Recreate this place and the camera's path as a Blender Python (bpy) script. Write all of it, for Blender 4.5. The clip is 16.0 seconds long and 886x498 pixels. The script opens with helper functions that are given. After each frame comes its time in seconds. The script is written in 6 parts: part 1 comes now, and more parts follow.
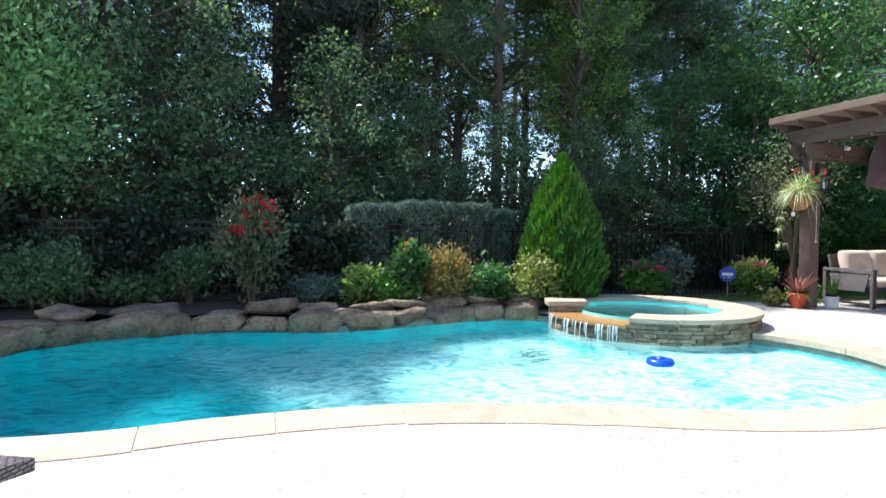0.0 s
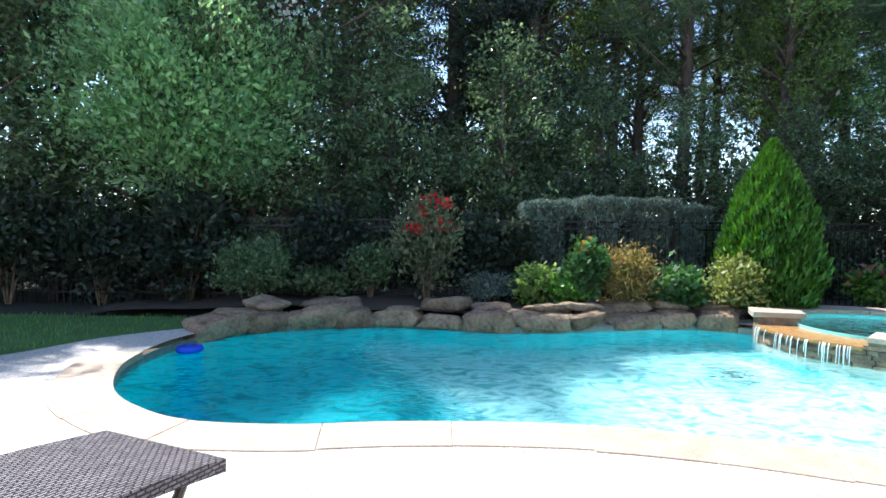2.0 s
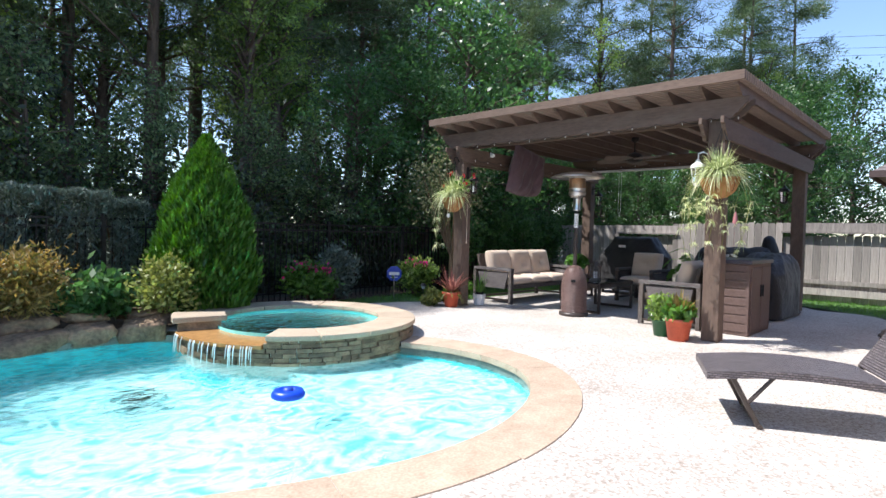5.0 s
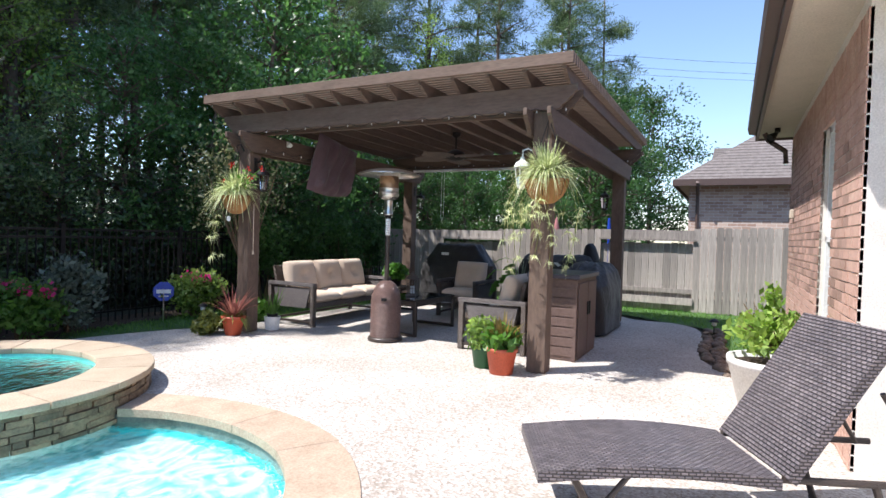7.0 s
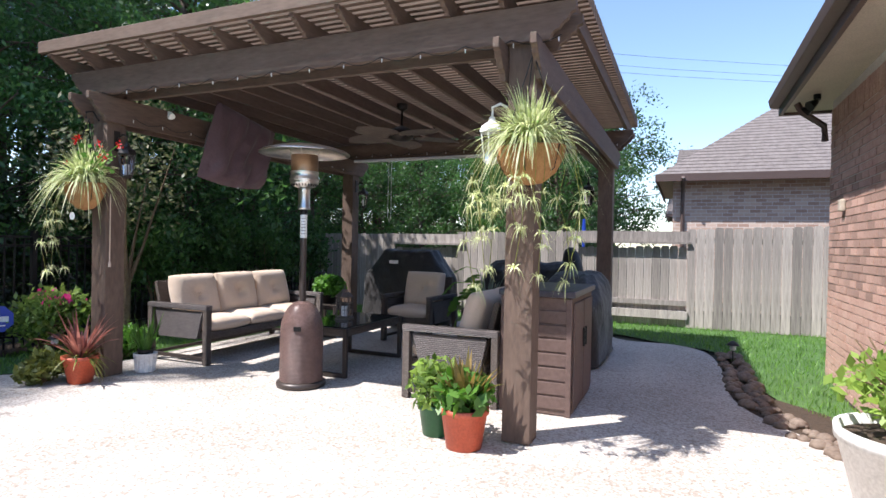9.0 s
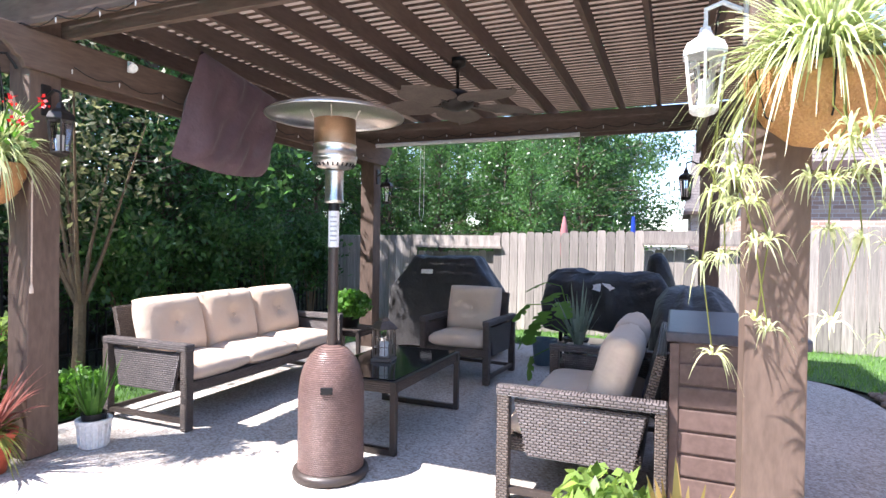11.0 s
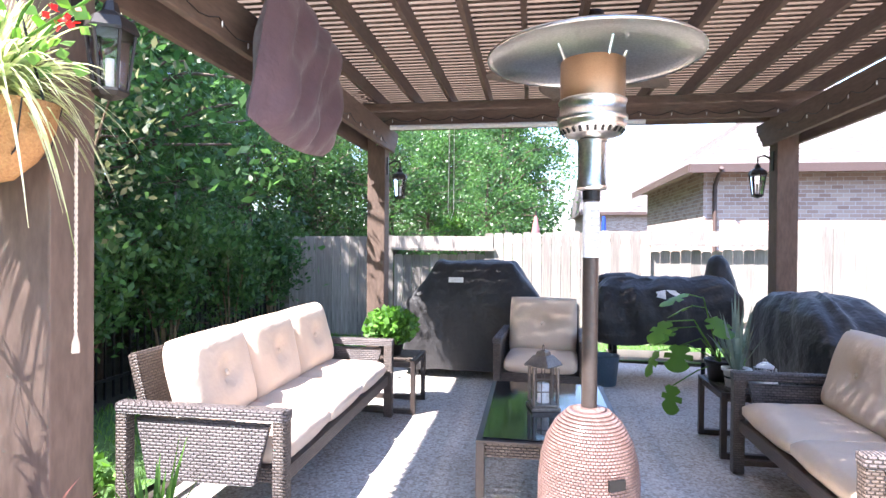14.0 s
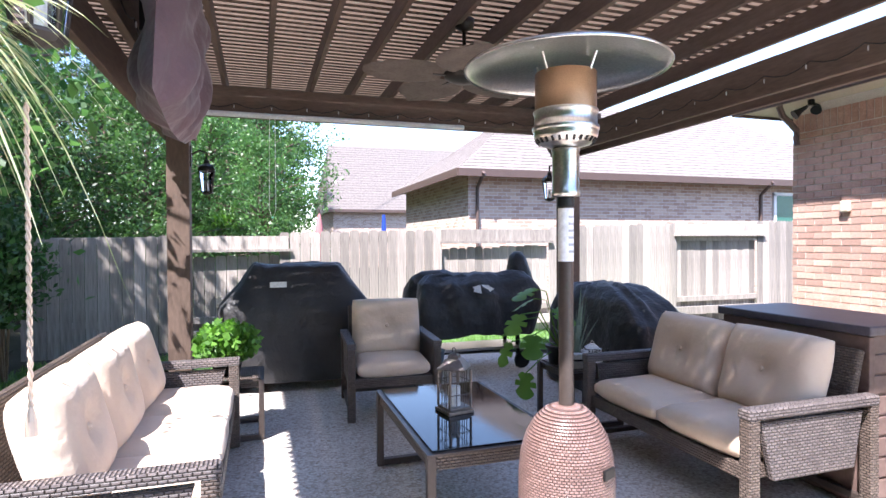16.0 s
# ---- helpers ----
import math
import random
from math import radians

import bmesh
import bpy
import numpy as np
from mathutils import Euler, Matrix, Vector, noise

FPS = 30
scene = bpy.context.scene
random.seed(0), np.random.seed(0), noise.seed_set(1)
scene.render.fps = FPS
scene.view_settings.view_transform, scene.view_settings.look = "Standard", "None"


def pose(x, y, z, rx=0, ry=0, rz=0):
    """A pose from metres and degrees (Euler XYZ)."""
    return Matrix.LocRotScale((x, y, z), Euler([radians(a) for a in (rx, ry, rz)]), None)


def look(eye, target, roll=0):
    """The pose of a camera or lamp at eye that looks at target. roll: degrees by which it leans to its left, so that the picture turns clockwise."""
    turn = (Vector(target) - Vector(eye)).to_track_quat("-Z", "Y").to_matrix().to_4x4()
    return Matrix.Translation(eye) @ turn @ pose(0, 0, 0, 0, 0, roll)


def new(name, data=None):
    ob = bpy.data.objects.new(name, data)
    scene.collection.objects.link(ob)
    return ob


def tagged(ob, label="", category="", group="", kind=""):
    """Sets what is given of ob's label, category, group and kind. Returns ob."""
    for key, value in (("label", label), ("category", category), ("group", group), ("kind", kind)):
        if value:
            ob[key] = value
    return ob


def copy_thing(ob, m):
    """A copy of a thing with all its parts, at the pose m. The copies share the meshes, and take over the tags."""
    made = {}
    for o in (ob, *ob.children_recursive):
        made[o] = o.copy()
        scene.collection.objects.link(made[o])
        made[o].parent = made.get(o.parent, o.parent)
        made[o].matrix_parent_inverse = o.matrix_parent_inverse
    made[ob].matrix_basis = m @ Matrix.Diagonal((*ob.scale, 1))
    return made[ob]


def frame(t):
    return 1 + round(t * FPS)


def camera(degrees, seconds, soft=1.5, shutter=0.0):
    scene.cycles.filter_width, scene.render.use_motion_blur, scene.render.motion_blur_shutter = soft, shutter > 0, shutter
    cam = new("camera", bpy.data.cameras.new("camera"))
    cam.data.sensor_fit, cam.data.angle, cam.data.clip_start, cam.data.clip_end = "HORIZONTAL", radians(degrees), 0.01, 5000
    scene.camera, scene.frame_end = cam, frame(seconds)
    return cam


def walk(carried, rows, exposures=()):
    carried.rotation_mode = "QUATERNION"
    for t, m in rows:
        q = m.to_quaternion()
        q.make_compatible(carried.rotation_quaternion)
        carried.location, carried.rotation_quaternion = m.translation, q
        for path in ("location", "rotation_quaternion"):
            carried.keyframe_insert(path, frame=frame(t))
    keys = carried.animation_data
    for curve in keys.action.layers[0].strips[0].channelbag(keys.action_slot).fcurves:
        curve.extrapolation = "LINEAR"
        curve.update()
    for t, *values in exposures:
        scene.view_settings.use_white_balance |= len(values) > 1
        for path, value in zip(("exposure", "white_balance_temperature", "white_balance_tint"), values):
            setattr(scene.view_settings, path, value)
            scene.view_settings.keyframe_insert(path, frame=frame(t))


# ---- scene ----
cam = camera(76.0, 16.0)
PATH = [
    (0, (0.337, 0.821, 1.192), (0.935, 2.729, 1.137), 0.4),
    (0.5, (0.302, 0.76, 1.198), (0.789, 2.699, 1.141), 0.5),
    (1, (0.272, 0.863, 1.169), (0.669, 2.822, 1.115), 0.5),
    (1.5, (0.28, 1.051, 1.173), (0.522, 3.035, 1.111), 0.6),
    (2, (0.302, 1.163, 1.216), (0.32, 3.161, 1.143), 0.6),
    (2.5, (0.38, 1.263, 1.223), (0.341, 3.262, 1.145), 0.6),
    (3, (0.526, 1.409, 1.159), (0.57, 3.407, 1.081), 0.7),
    (3.5, (0.784, 1.483, 1.128), (1.195, 3.439, 1.055), 0.9),
    (4, (1.024, 1.524, 1.099), (1.861, 3.339, 1.036), 1.0),
    (4.5, (1.281, 1.421, 1.194), (2.501, 3.004, 1.121), 1.1),
    (5, (1.611, 1.492, 1.288), (3.065, 2.864, 1.224), 1.4),
    (5.2, (1.725, 1.532, 1.309), (3.229, 2.848, 1.242), 1.4),
    (7.5, (3.771, 2.238, 1.412), (5.574, 3.102, 1.369), 1.8),
    (8, (4.263, 2.391, 1.37), (6.074, 3.238, 1.332), 1.9),
    (8.2, (4.435, 2.471, 1.359), (6.256, 3.298, 1.331), 1.8),
    (10.3, (6.301, 3.609, 1.393), (8.149, 4.373, 1.368), 0.9),
    (10.5, (6.407, 3.764, 1.443), (8.254, 4.531, 1.41), 1.1),
    (11, (6.647, 4.205, 1.428), (8.497, 4.964, 1.404), 0.9),
    (11.5, (6.82, 4.598, 1.432), (8.671, 5.357, 1.409), 0.9),
    (12, (6.939, 5.011, 1.422), (8.793, 5.761, 1.409), 0.7),
    (12.5, (7.076, 5.384, 1.412), (8.938, 6.113, 1.396), 0.7),
    (13, (7.153, 5.766, 1.437), (9.047, 6.408, 1.416), 0.6),
    (13.5, (7.196, 6.093, 1.434), (9.146, 6.538, 1.418), 0.5),
    (14, (7.274, 6.373, 1.436), (9.25, 6.682, 1.418), 0.5),
    (14.5, (7.29, 6.654, 1.452), (9.287, 6.757, 1.434), 0.2),
    (15, (7.364, 6.822, 1.462), (9.358, 6.681, 1.44), 0.0),
    (15.5, (7.479, 7.027, 1.468), (9.449, 6.681, 1.442), -0.2),
    (16, (7.512, 7.352, 1.475), (9.415, 6.737, 1.446), -0.3),
]
EXPOSURES = [(0, 1.02, 5850, 9), (1.5, 1.1, 5850, 9), (2.5, 1.2, 5850, 9), (3.5, 1.18, 5850, 9), (5.2, 0.75, 6050, 12), (8.2, 0.8, 6100, 13), (10.5, 1.45, 6050, 17), (12.0, 2.5, 6000, 18), (13.0, 2.7, 6050, 18), (14.5, 2.56, 6050, 18), (16.0, 2.05, 6000, 18)]
walk(cam, [(t, look(eye, target, roll)) for t, eye, target, roll in PATH], EXPOSURES)

# ---- sun, sky and exposure ----
SHADOW = Vector((0.42, -0.45, -1.0))          # how the sun's light travels
SUN_ELEV = math.atan2(1.0, math.hypot(0.42, 0.45))
SUN_AZ = math.atan2(-0.42, 0.45)
world = bpy.data.worlds.new("sky")
scene.world = world
world.use_nodes = True
wn = world.node_tree.nodes
sky = wn.new("ShaderNodeTexSky")
sky.sky_type = "NISHITA"
sky.sun_disc = False
sky.sun_elevation = SUN_ELEV
sky.sun_rotation = SUN_AZ % (2 * math.pi)
sky.air_density, sky.dust_density, sky.ozone_density = 1.0, 0.4, 1.0
wn["Background"].inputs["Strength"].default_value = 0.15
world.node_tree.links.new(sky.outputs["Color"], wn["Background"].inputs["Color"])
sun_data = bpy.data.lights.new("sun", "SUN")
sun_data.energy, sun_data.angle, sun_data.color = 5.0, radians(0.55), (1.0, 0.95, 0.87)
sun = new("sun", sun_data)
sun.matrix_world = look(-SHADOW * 40, (0, 0, 0))


# ---- materials ----
def node_mat(name):
    m = bpy.data.materials.new(name)
    m.use_nodes = True
    nt = m.node_tree
    return m, nt, nt.nodes["Principled BSDF"]


def link(nt, a, b):
    nt.links.new(a, b)


def ramp(nt, fac, stops):
    r = nt.nodes.new("ShaderNodeValToRGB")
    el = r.color_ramp.elements
    while len(el) < len(stops):
        el.new(0.5)
    for e, (p, c) in zip(el, stops):
        e.position, e.color = p, (*c, 1)
    link(nt, fac, r.inputs["Fac"])
    return r.outputs["Color"]


def coords(nt, scale=(1, 1, 1), space="Object"):
    tc = nt.nodes.new("ShaderNodeTexCoord")
    mp = nt.nodes.new("ShaderNodeMapping")
    mp.inputs["Scale"].default_value = scale
    link(nt, tc.outputs[space], mp.inputs["Vector"])
    return mp.outputs["Vector"]


def noise_tex(nt, vec, scale, detail=4, rough=0.55):
    n = nt.nodes.new("ShaderNodeTexNoise")
    n.inputs["Scale"].default_value, n.inputs["Detail"].default_value, n.inputs["Roughness"].default_value = scale, detail, rough
    link(nt, vec, n.inputs["Vector"])
    return n.outputs["Fac"]


def mixc(nt, fac, a, b, mode="MIX"):
    m = nt.nodes.new("ShaderNodeMix")
    m.data_type, m.blend_type = "RGBA", mode
    for sock, v in ((m.inputs[0], fac), (m.inputs[6], a), (m.inputs[7], b)):
        if isinstance(v, (int, float)):
            sock.default_value = v
        elif isinstance(v, tuple):
            sock.default_value = (*v, 1)
        else:
            link(nt, v, sock)
    return m.outputs[2]


def bump(nt, bsdf, height, strength=0.3, dist=0.01):
    b = nt.nodes.new("ShaderNodeBump")
    b.inputs["Strength"].default_value, b.inputs["Distance"].default_value = strength, dist
    link(nt, height, b.inputs["Height"])
    link(nt, b.outputs["Normal"], bsdf.inputs["Normal"])


def surface(name, a, b, scale=8.0, grain=80.0, rough=0.7, metal=0.0, relief=0.25, stretch=(1, 1, 1), vary=0.0, dist=0.004, spec=0.5):
    """A two-scale surface: large patches between colours a and b, fine grain and relief, and a shade of its own for each piece."""
    m, nt, p = node_mat(name)
    v = coords(nt, stretch)
    n1, n2 = noise_tex(nt, v, scale), noise_tex(nt, v, grain, 3)
    c = ramp(nt, n1, [(0.3, a), (0.7, b)])
    c = mixc(nt, 0.35, c, ramp(nt, n2, [(0.3, tuple(x * 0.62 for x in a)), (0.7, tuple(min(1, x * 1.2) for x in b))]))
    if vary:
        oi = nt.nodes.new("ShaderNodeObjectInfo")
        mr = nt.nodes.new("ShaderNodeMapRange")
        mr.inputs[3].default_value, mr.inputs[4].default_value = 1 - vary, 1 + vary
        link(nt, oi.outputs["Random"], mr.inputs[0])
        hs = nt.nodes.new("ShaderNodeHueSaturation")
        link(nt, mr.outputs[0], hs.inputs["Value"])
        link(nt, c, hs.inputs["Color"])
        c = hs.outputs["Color"]
    link(nt, c, p.inputs["Base Color"])
    p.inputs["Roughness"].default_value, p.inputs["Metallic"].default_value = rough, metal
    p.inputs["Specular IOR Level"].default_value = spec
    if relief:
        bump(nt, p, n2, relief, dist)
    return m


def leaf_mat(name, dark, light, rough=0.5, trans=0.35):
    """Leaves: each one its own shade, light coming through the blade."""
    m, nt, p = node_mat(name)
    g = nt.nodes.new("ShaderNodeNewGeometry")
    v = coords(nt)
    c1 = ramp(nt, g.outputs["Random Per Island"], [(0.0, dark), (0.75, light), (1.0, tuple(min(1, x * 1.5) for x in light))])
    c = mixc(nt, 0.35, c1, ramp(nt, noise_tex(nt, v, 1.3), [(0.35, dark), (0.65, light)]))
    oi = nt.nodes.new("ShaderNodeObjectInfo")
    mr = nt.nodes.new("ShaderNodeMapRange")
    mr.inputs[3].default_value, mr.inputs[4].default_value = 0.7, 1.3
    link(nt, oi.outputs["Random"], mr.inputs[0])
    own = nt.nodes.new("ShaderNodeHueSaturation")
    link(nt, mr.outputs[0], own.inputs["Value"])
    link(nt, c, own.inputs["Color"])
    c = own.outputs["Color"]
    link(nt, c, p.inputs["Base Color"])
    p.inputs["Roughness"].default_value = rough
    p.inputs["Specular IOR Level"].default_value = 0.5
    tr = nt.nodes.new("ShaderNodeBsdfTranslucent")
    hs = nt.nodes.new("ShaderNodeHueSaturation")
    hs.inputs["Value"].default_value, hs.inputs["Saturation"].default_value = 1.5, 1.1
    link(nt, c, hs.inputs["Color"])
    link(nt, hs.outputs["Color"], tr.inputs["Color"])
    mx = nt.nodes.new("ShaderNodeMixShader")
    mx.inputs["Fac"].default_value = trans
    link(nt, p.outputs[0], mx.inputs[1])
    link(nt, tr.outputs[0], mx.inputs[2])
    link(nt, mx.outputs[0], nt.nodes["Material Output"].inputs["Surface"])
    return m


def plain(name, c, rough=0.5, metal=0.0):
    return surface(name, tuple(x * 0.92 for x in c), tuple(min(1, x * 1.06) for x in c), 6, 60, rough, metal, 0.05)


def pebble_mat(name):
    m, nt, p = node_mat(name)
    v = coords(nt)
    vo = nt.nodes.new("ShaderNodeTexVoronoi")
    vo.inputs["Scale"].default_value = 60
    link(nt, v, vo.inputs["Vector"])
    peb = ramp(nt, vo.outputs["Color"], [(0.0, (0.36, 0.29, 0.24)), (0.3, (0.54, 0.47, 0.41)), (0.62, (0.66, 0.61, 0.56)), (1.0, (0.76, 0.72, 0.67))])
    joint = ramp(nt, vo.outputs["Distance"], [(0.0, (1, 1, 1)), (0.6, (0.8, 0.8, 0.8)), (0.9, (0.62, 0.60, 0.57))])
    c = mixc(nt, 1.0, peb, joint, "MULTIPLY")
    stain = ramp(nt, noise_tex(nt, v, 0.9, 5), [(0.3, (0.80, 0.78, 0.75)), (0.6, (1, 1, 1))])
    c = mixc(nt, 1.0, c, stain, "MULTIPLY")
    link(nt, c, p.inputs["Base Color"])
    p.inputs["Roughness"].default_value = 0.75
    bump(nt, p, vo.outputs["Distance"], 0.4, 0.004)
    return m


def wood_mat(name, a, b, grain=(3, 3, 40), rough=0.75, vary=0.12):
    """Painted or weathered timber with grain along its length (local z of the stretch given)."""
    return surface(name, a, b, 2.0, 9.0, rough, 0, 0.35, tuple(x for x in grain), vary, 0.003)


def wicker_mat(name, a, b, scale=(1, 1, 1), rough=0.45, gap=0.5):
    """Woven flat resin strands: over and under, row by row."""
    m, nt, p = node_mat(name)
    v = coords(nt, scale, "UV")
    br = nt.nodes.new("ShaderNodeTexBrick")
    br.inputs["Scale"].default_value = 1.0
    br.offset, br.squash = 0.5, 1.0
    br.inputs["Brick Width"].default_value, br.inputs["Row Height"].default_value = 0.03, 0.0145
    br.inputs["Mortar Size"].default_value, br.inputs["Mortar Smooth"].default_value = 0.004, 1.0
    br.inputs["Color1"].default_value, br.inputs["Color2"].default_value, br.inputs["Mortar"].default_value = (*a, 1), (*b, 1), (*(x * gap for x in a), 1)
    link(nt, v, br.inputs["Vector"])
    ns = noise_tex(nt, coords(nt), 5)
    c = mixc(nt, 1.0, br.outputs["Color"], ramp(nt, ns, [(0.3, (0.8, 0.8, 0.8)), (0.7, (1.1, 1.08, 1.05))]), "MULTIPLY")
    link(nt, c, p.inputs["Base Color"])
    p.inputs["Roughness"].default_value = rough
    inv = nt.nodes.new("ShaderNodeMath")
    inv.operation = "SUBTRACT"
    inv.inputs[0].default_value = 1.0
    link(nt, br.outputs["Fac"], inv.inputs[1])
    bump(nt, p, inv.outputs[0], 1.0, 0.012)
    return m


def fabric_mat(name, a, b, rough=0.9, fold=0.5):
    m, nt, p = node_mat(name)
    v = coords(nt)
    c = mixc(nt, 0.3, ramp(nt, noise_tex(nt, v, 4), [(0.3, a), (0.7, b)]), ramp(nt, noise_tex(nt, v, 350, 2), [(0.3, tuple(x * 0.8 for x in a)), (0.7, b)]))
    link(nt, c, p.inputs["Base Color"])
    p.inputs["Roughness"].default_value = rough
    p.inputs["Sheen Weight"].default_value = 0.15
    bump(nt, p, noise_tex(nt, v, 7, 3), fold, 0.03)
    return m


DECK = pebble_mat("pebble_concrete")
COPE = surface("tan_flagstone", (0.35, 0.25, 0.172), (0.50, 0.385, 0.285), 5, 60, 0.75, 0, 0.4, vary=0.08)
CAPSTONE = surface("limestone_cap", (0.36, 0.275, 0.19), (0.47, 0.38, 0.28), 4, 70, 0.8, 0, 0.3, vary=0.08)
STACK = surface("stacked_slate", (0.085, 0.058, 0.036), (0.31, 0.215, 0.13), 9, 60, 0.7, 0, 0.5, vary=0.45)
ROCK = surface("moss_boulder", (0.045, 0.030, 0.021), (0.38, 0.255, 0.155), 3.2, 22, 0.9, 0, 1.0, vary=0.25, dist=0.02)
# stands for light lost in water: its blue tint painted into both plasters
PLASTER = surface("shallow_water_plaster", (0.50, 0.74, 0.76), (0.64, 0.83, 0.84), 1.6, 12, 0.8, 0, 0.1)
BASIN = surface("deep_water_plaster", (0.01, 0.50, 0.58), (0.08, 0.70, 0.75), 1.6, 14, 0.8, 0, 0.1)
SPALINER = surface("green_spa_plaster", (0.16, 0.66, 0.60), (0.32, 0.82, 0.76), 2.5, 40, 0.8, 0, 0.1)
TILE_BAND = surface("waterline_tile", (0.10, 0.12, 0.11), (0.24, 0.23, 0.19), 12, 60, 0.35, 0, 0.2)
COPPER = surface("wet_orange_stone", (0.30, 0.15, 0.05), (0.46, 0.25, 0.09), 9, 60, 0.25, 0, 0.3)
SOIL = surface("mulch", (0.035, 0.024, 0.016), (0.10, 0.065, 0.04), 25, 90, 0.95, 0, 1.0, dist=0.02)
GRASS = surface("lawn", (0.05, 0.11, 0.025), (0.10, 0.20, 0.05), 3, 120, 0.9, 0, 0.8, dist=0.02)
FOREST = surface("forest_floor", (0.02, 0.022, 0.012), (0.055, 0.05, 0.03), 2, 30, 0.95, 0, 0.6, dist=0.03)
PERG = wood_mat("brown_stained_timber", (0.105, 0.069, 0.051), (0.16, 0.108, 0.081), (4, 4, 1.2))
PERG_X = wood_mat("brown_stained_timber_x", (0.105, 0.069, 0.051), (0.16, 0.108, 0.081), (1.2, 6, 6))
PERG_Y = wood_mat("brown_stained_timber_y", (0.105, 0.069, 0.051), (0.16, 0.108, 0.081), (6, 1.2, 6))
CEDAR = wood_mat("weathered_cedar", (0.24, 0.21, 0.19), (0.46, 0.41, 0.365), (9, 9, 0.9), 0.9, 0.34)
BRONZE = plain("dark_bronze_paint", (0.03, 0.025, 0.022), 0.45, 0.3)
IRON = plain("black_iron", (0.012, 0.012, 0.013), 0.45, 0.4)
WICK = wicker_mat("brown_wicker", (0.105, 0.078, 0.066), (0.16, 0.125, 0.105))
WICK_GREY = wicker_mat("grey_brown_wicker", (0.12, 0.10, 0.10), (0.18, 0.153, 0.15), (0.9, 0.9, 1), 0.45, 0.42)
WICK_HEAT = wicker_mat("copper_wicker", (0.20, 0.122, 0.108), (0.29, 0.185, 0.165), (1.6, 1.45, 1), 0.32, 0.55)
# lounger wicker with the sky's purple-grey reflection put into its colour
WICK_LOUNGE = wicker_mat("sky_sheen_wicker", (0.15, 0.128, 0.135), (0.25, 0.215, 0.225), (0.9, 0.9, 1), 0.4, 0.42)
PEWTER = surface("aged_pewter", (0.14, 0.12, 0.105), (0.24, 0.21, 0.19), 6, 60, 0.38, 0.7, 0.15)
ALU = plain("brown_aluminium", (0.06, 0.046, 0.04), 0.4, 0.2)
CUSH = fabric_mat("tan_cushion_cloth", (0.60, 0.46, 0.345), (0.67, 0.535, 0.42), 0.9, 0.5)
COVER = fabric_mat("black_grill_cover", (0.014, 0.013, 0.014), (0.03, 0.028, 0.029), 0.55, 1.0)
GREYCOVER = fabric_mat("grey_grill_cover", (0.16, 0.16, 0.16), (0.24, 0.24, 0.25), 0.7, 0.6)
TVCOVER = fabric_mat("plum_brown_cover", (0.085, 0.048, 0.060), (0.15, 0.092, 0.105), 0.7, 0.8)
STEEL = surface("brushed_steel", (0.62, 0.60, 0.56), (0.75, 0.73, 0.70), 3, 90, 0.28, 1.0, 0.05)
BURNER = surface("heat_tinted_steel", (0.34, 0.21, 0.12), (0.48, 0.32, 0.20), 4, 300, 0.4, 0.9, 0.4)
TERRA = surface("terracotta_red", (0.42, 0.075, 0.035), (0.55, 0.12, 0.06), 5, 60, 0.5, 0, 0.1)
GREENPOT = plain("green_plastic", (0.03, 0.12, 0.05), 0.4)
WHITEPOT = surface("white_resin", (0.68, 0.66, 0.63), (0.80, 0.79, 0.77), 3, 50, 0.55, 0, 0.1)
COCO = surface("coco_fibre", (0.30, 0.14, 0.05), (0.50, 0.27, 0.11), 8, 120, 0.95, 0, 0.9, dist=0.01)
BLUE = plain("blue_float_plastic", (0.01, 0.06, 0.55), 0.35)
SIGN_BLUE = plain("blue_sign", (0.02, 0.06, 0.40), 0.4)
WHITE = plain("white_paint", (0.78, 0.78, 0.77), 0.5)
BARK = surface("pine_bark", (0.07, 0.05, 0.038), (0.16, 0.115, 0.085), 5, 22, 0.95, 0, 1.0, (1, 1, 0.35), dist=0.03)
STEM = surface("shrub_stem", (0.10, 0.065, 0.035), (0.20, 0.14, 0.08), 6, 40, 0.9, 0, 0.4)
BOXWOOD = surface("brown_resin_panel", (0.115, 0.072, 0.060), (0.16, 0.105, 0.09), 3, 30, 0.6, 0, 0.15)
BOXTOP = surface("dark_resin_lid", (0.05, 0.045, 0.06), (0.08, 0.072, 0.09), 3, 40, 0.4, 0, 0.15)
SHINGLE = surface("grey_shingle", (0.10, 0.085, 0.08), (0.19, 0.165, 0.155), 9, 60, 0.95, 0, 0.6, vary=0.2)
TRIMBROWN = plain("brown_trim", (0.10, 0.065, 0.055), 0.5)
SOFFIT = plain("cream_soffit", (0.52, 0.45, 0.36), 0.7)
MORTAR = surface("mortar", (0.62, 0.57, 0.51), (0.74, 0.69, 0.63), 6, 90, 0.95, 0, 0.4)
BRICK = surface("pink_brick", (0.36, 0.205, 0.155), (0.50, 0.335, 0.27), 6, 60, 0.9, 0, 0.5, vary=0.32)
RIVER = surface("river_stone", (0.17, 0.115, 0.085), (0.34, 0.26, 0.20), 6, 40, 0.8, 0, 0.4, vary=0.35)

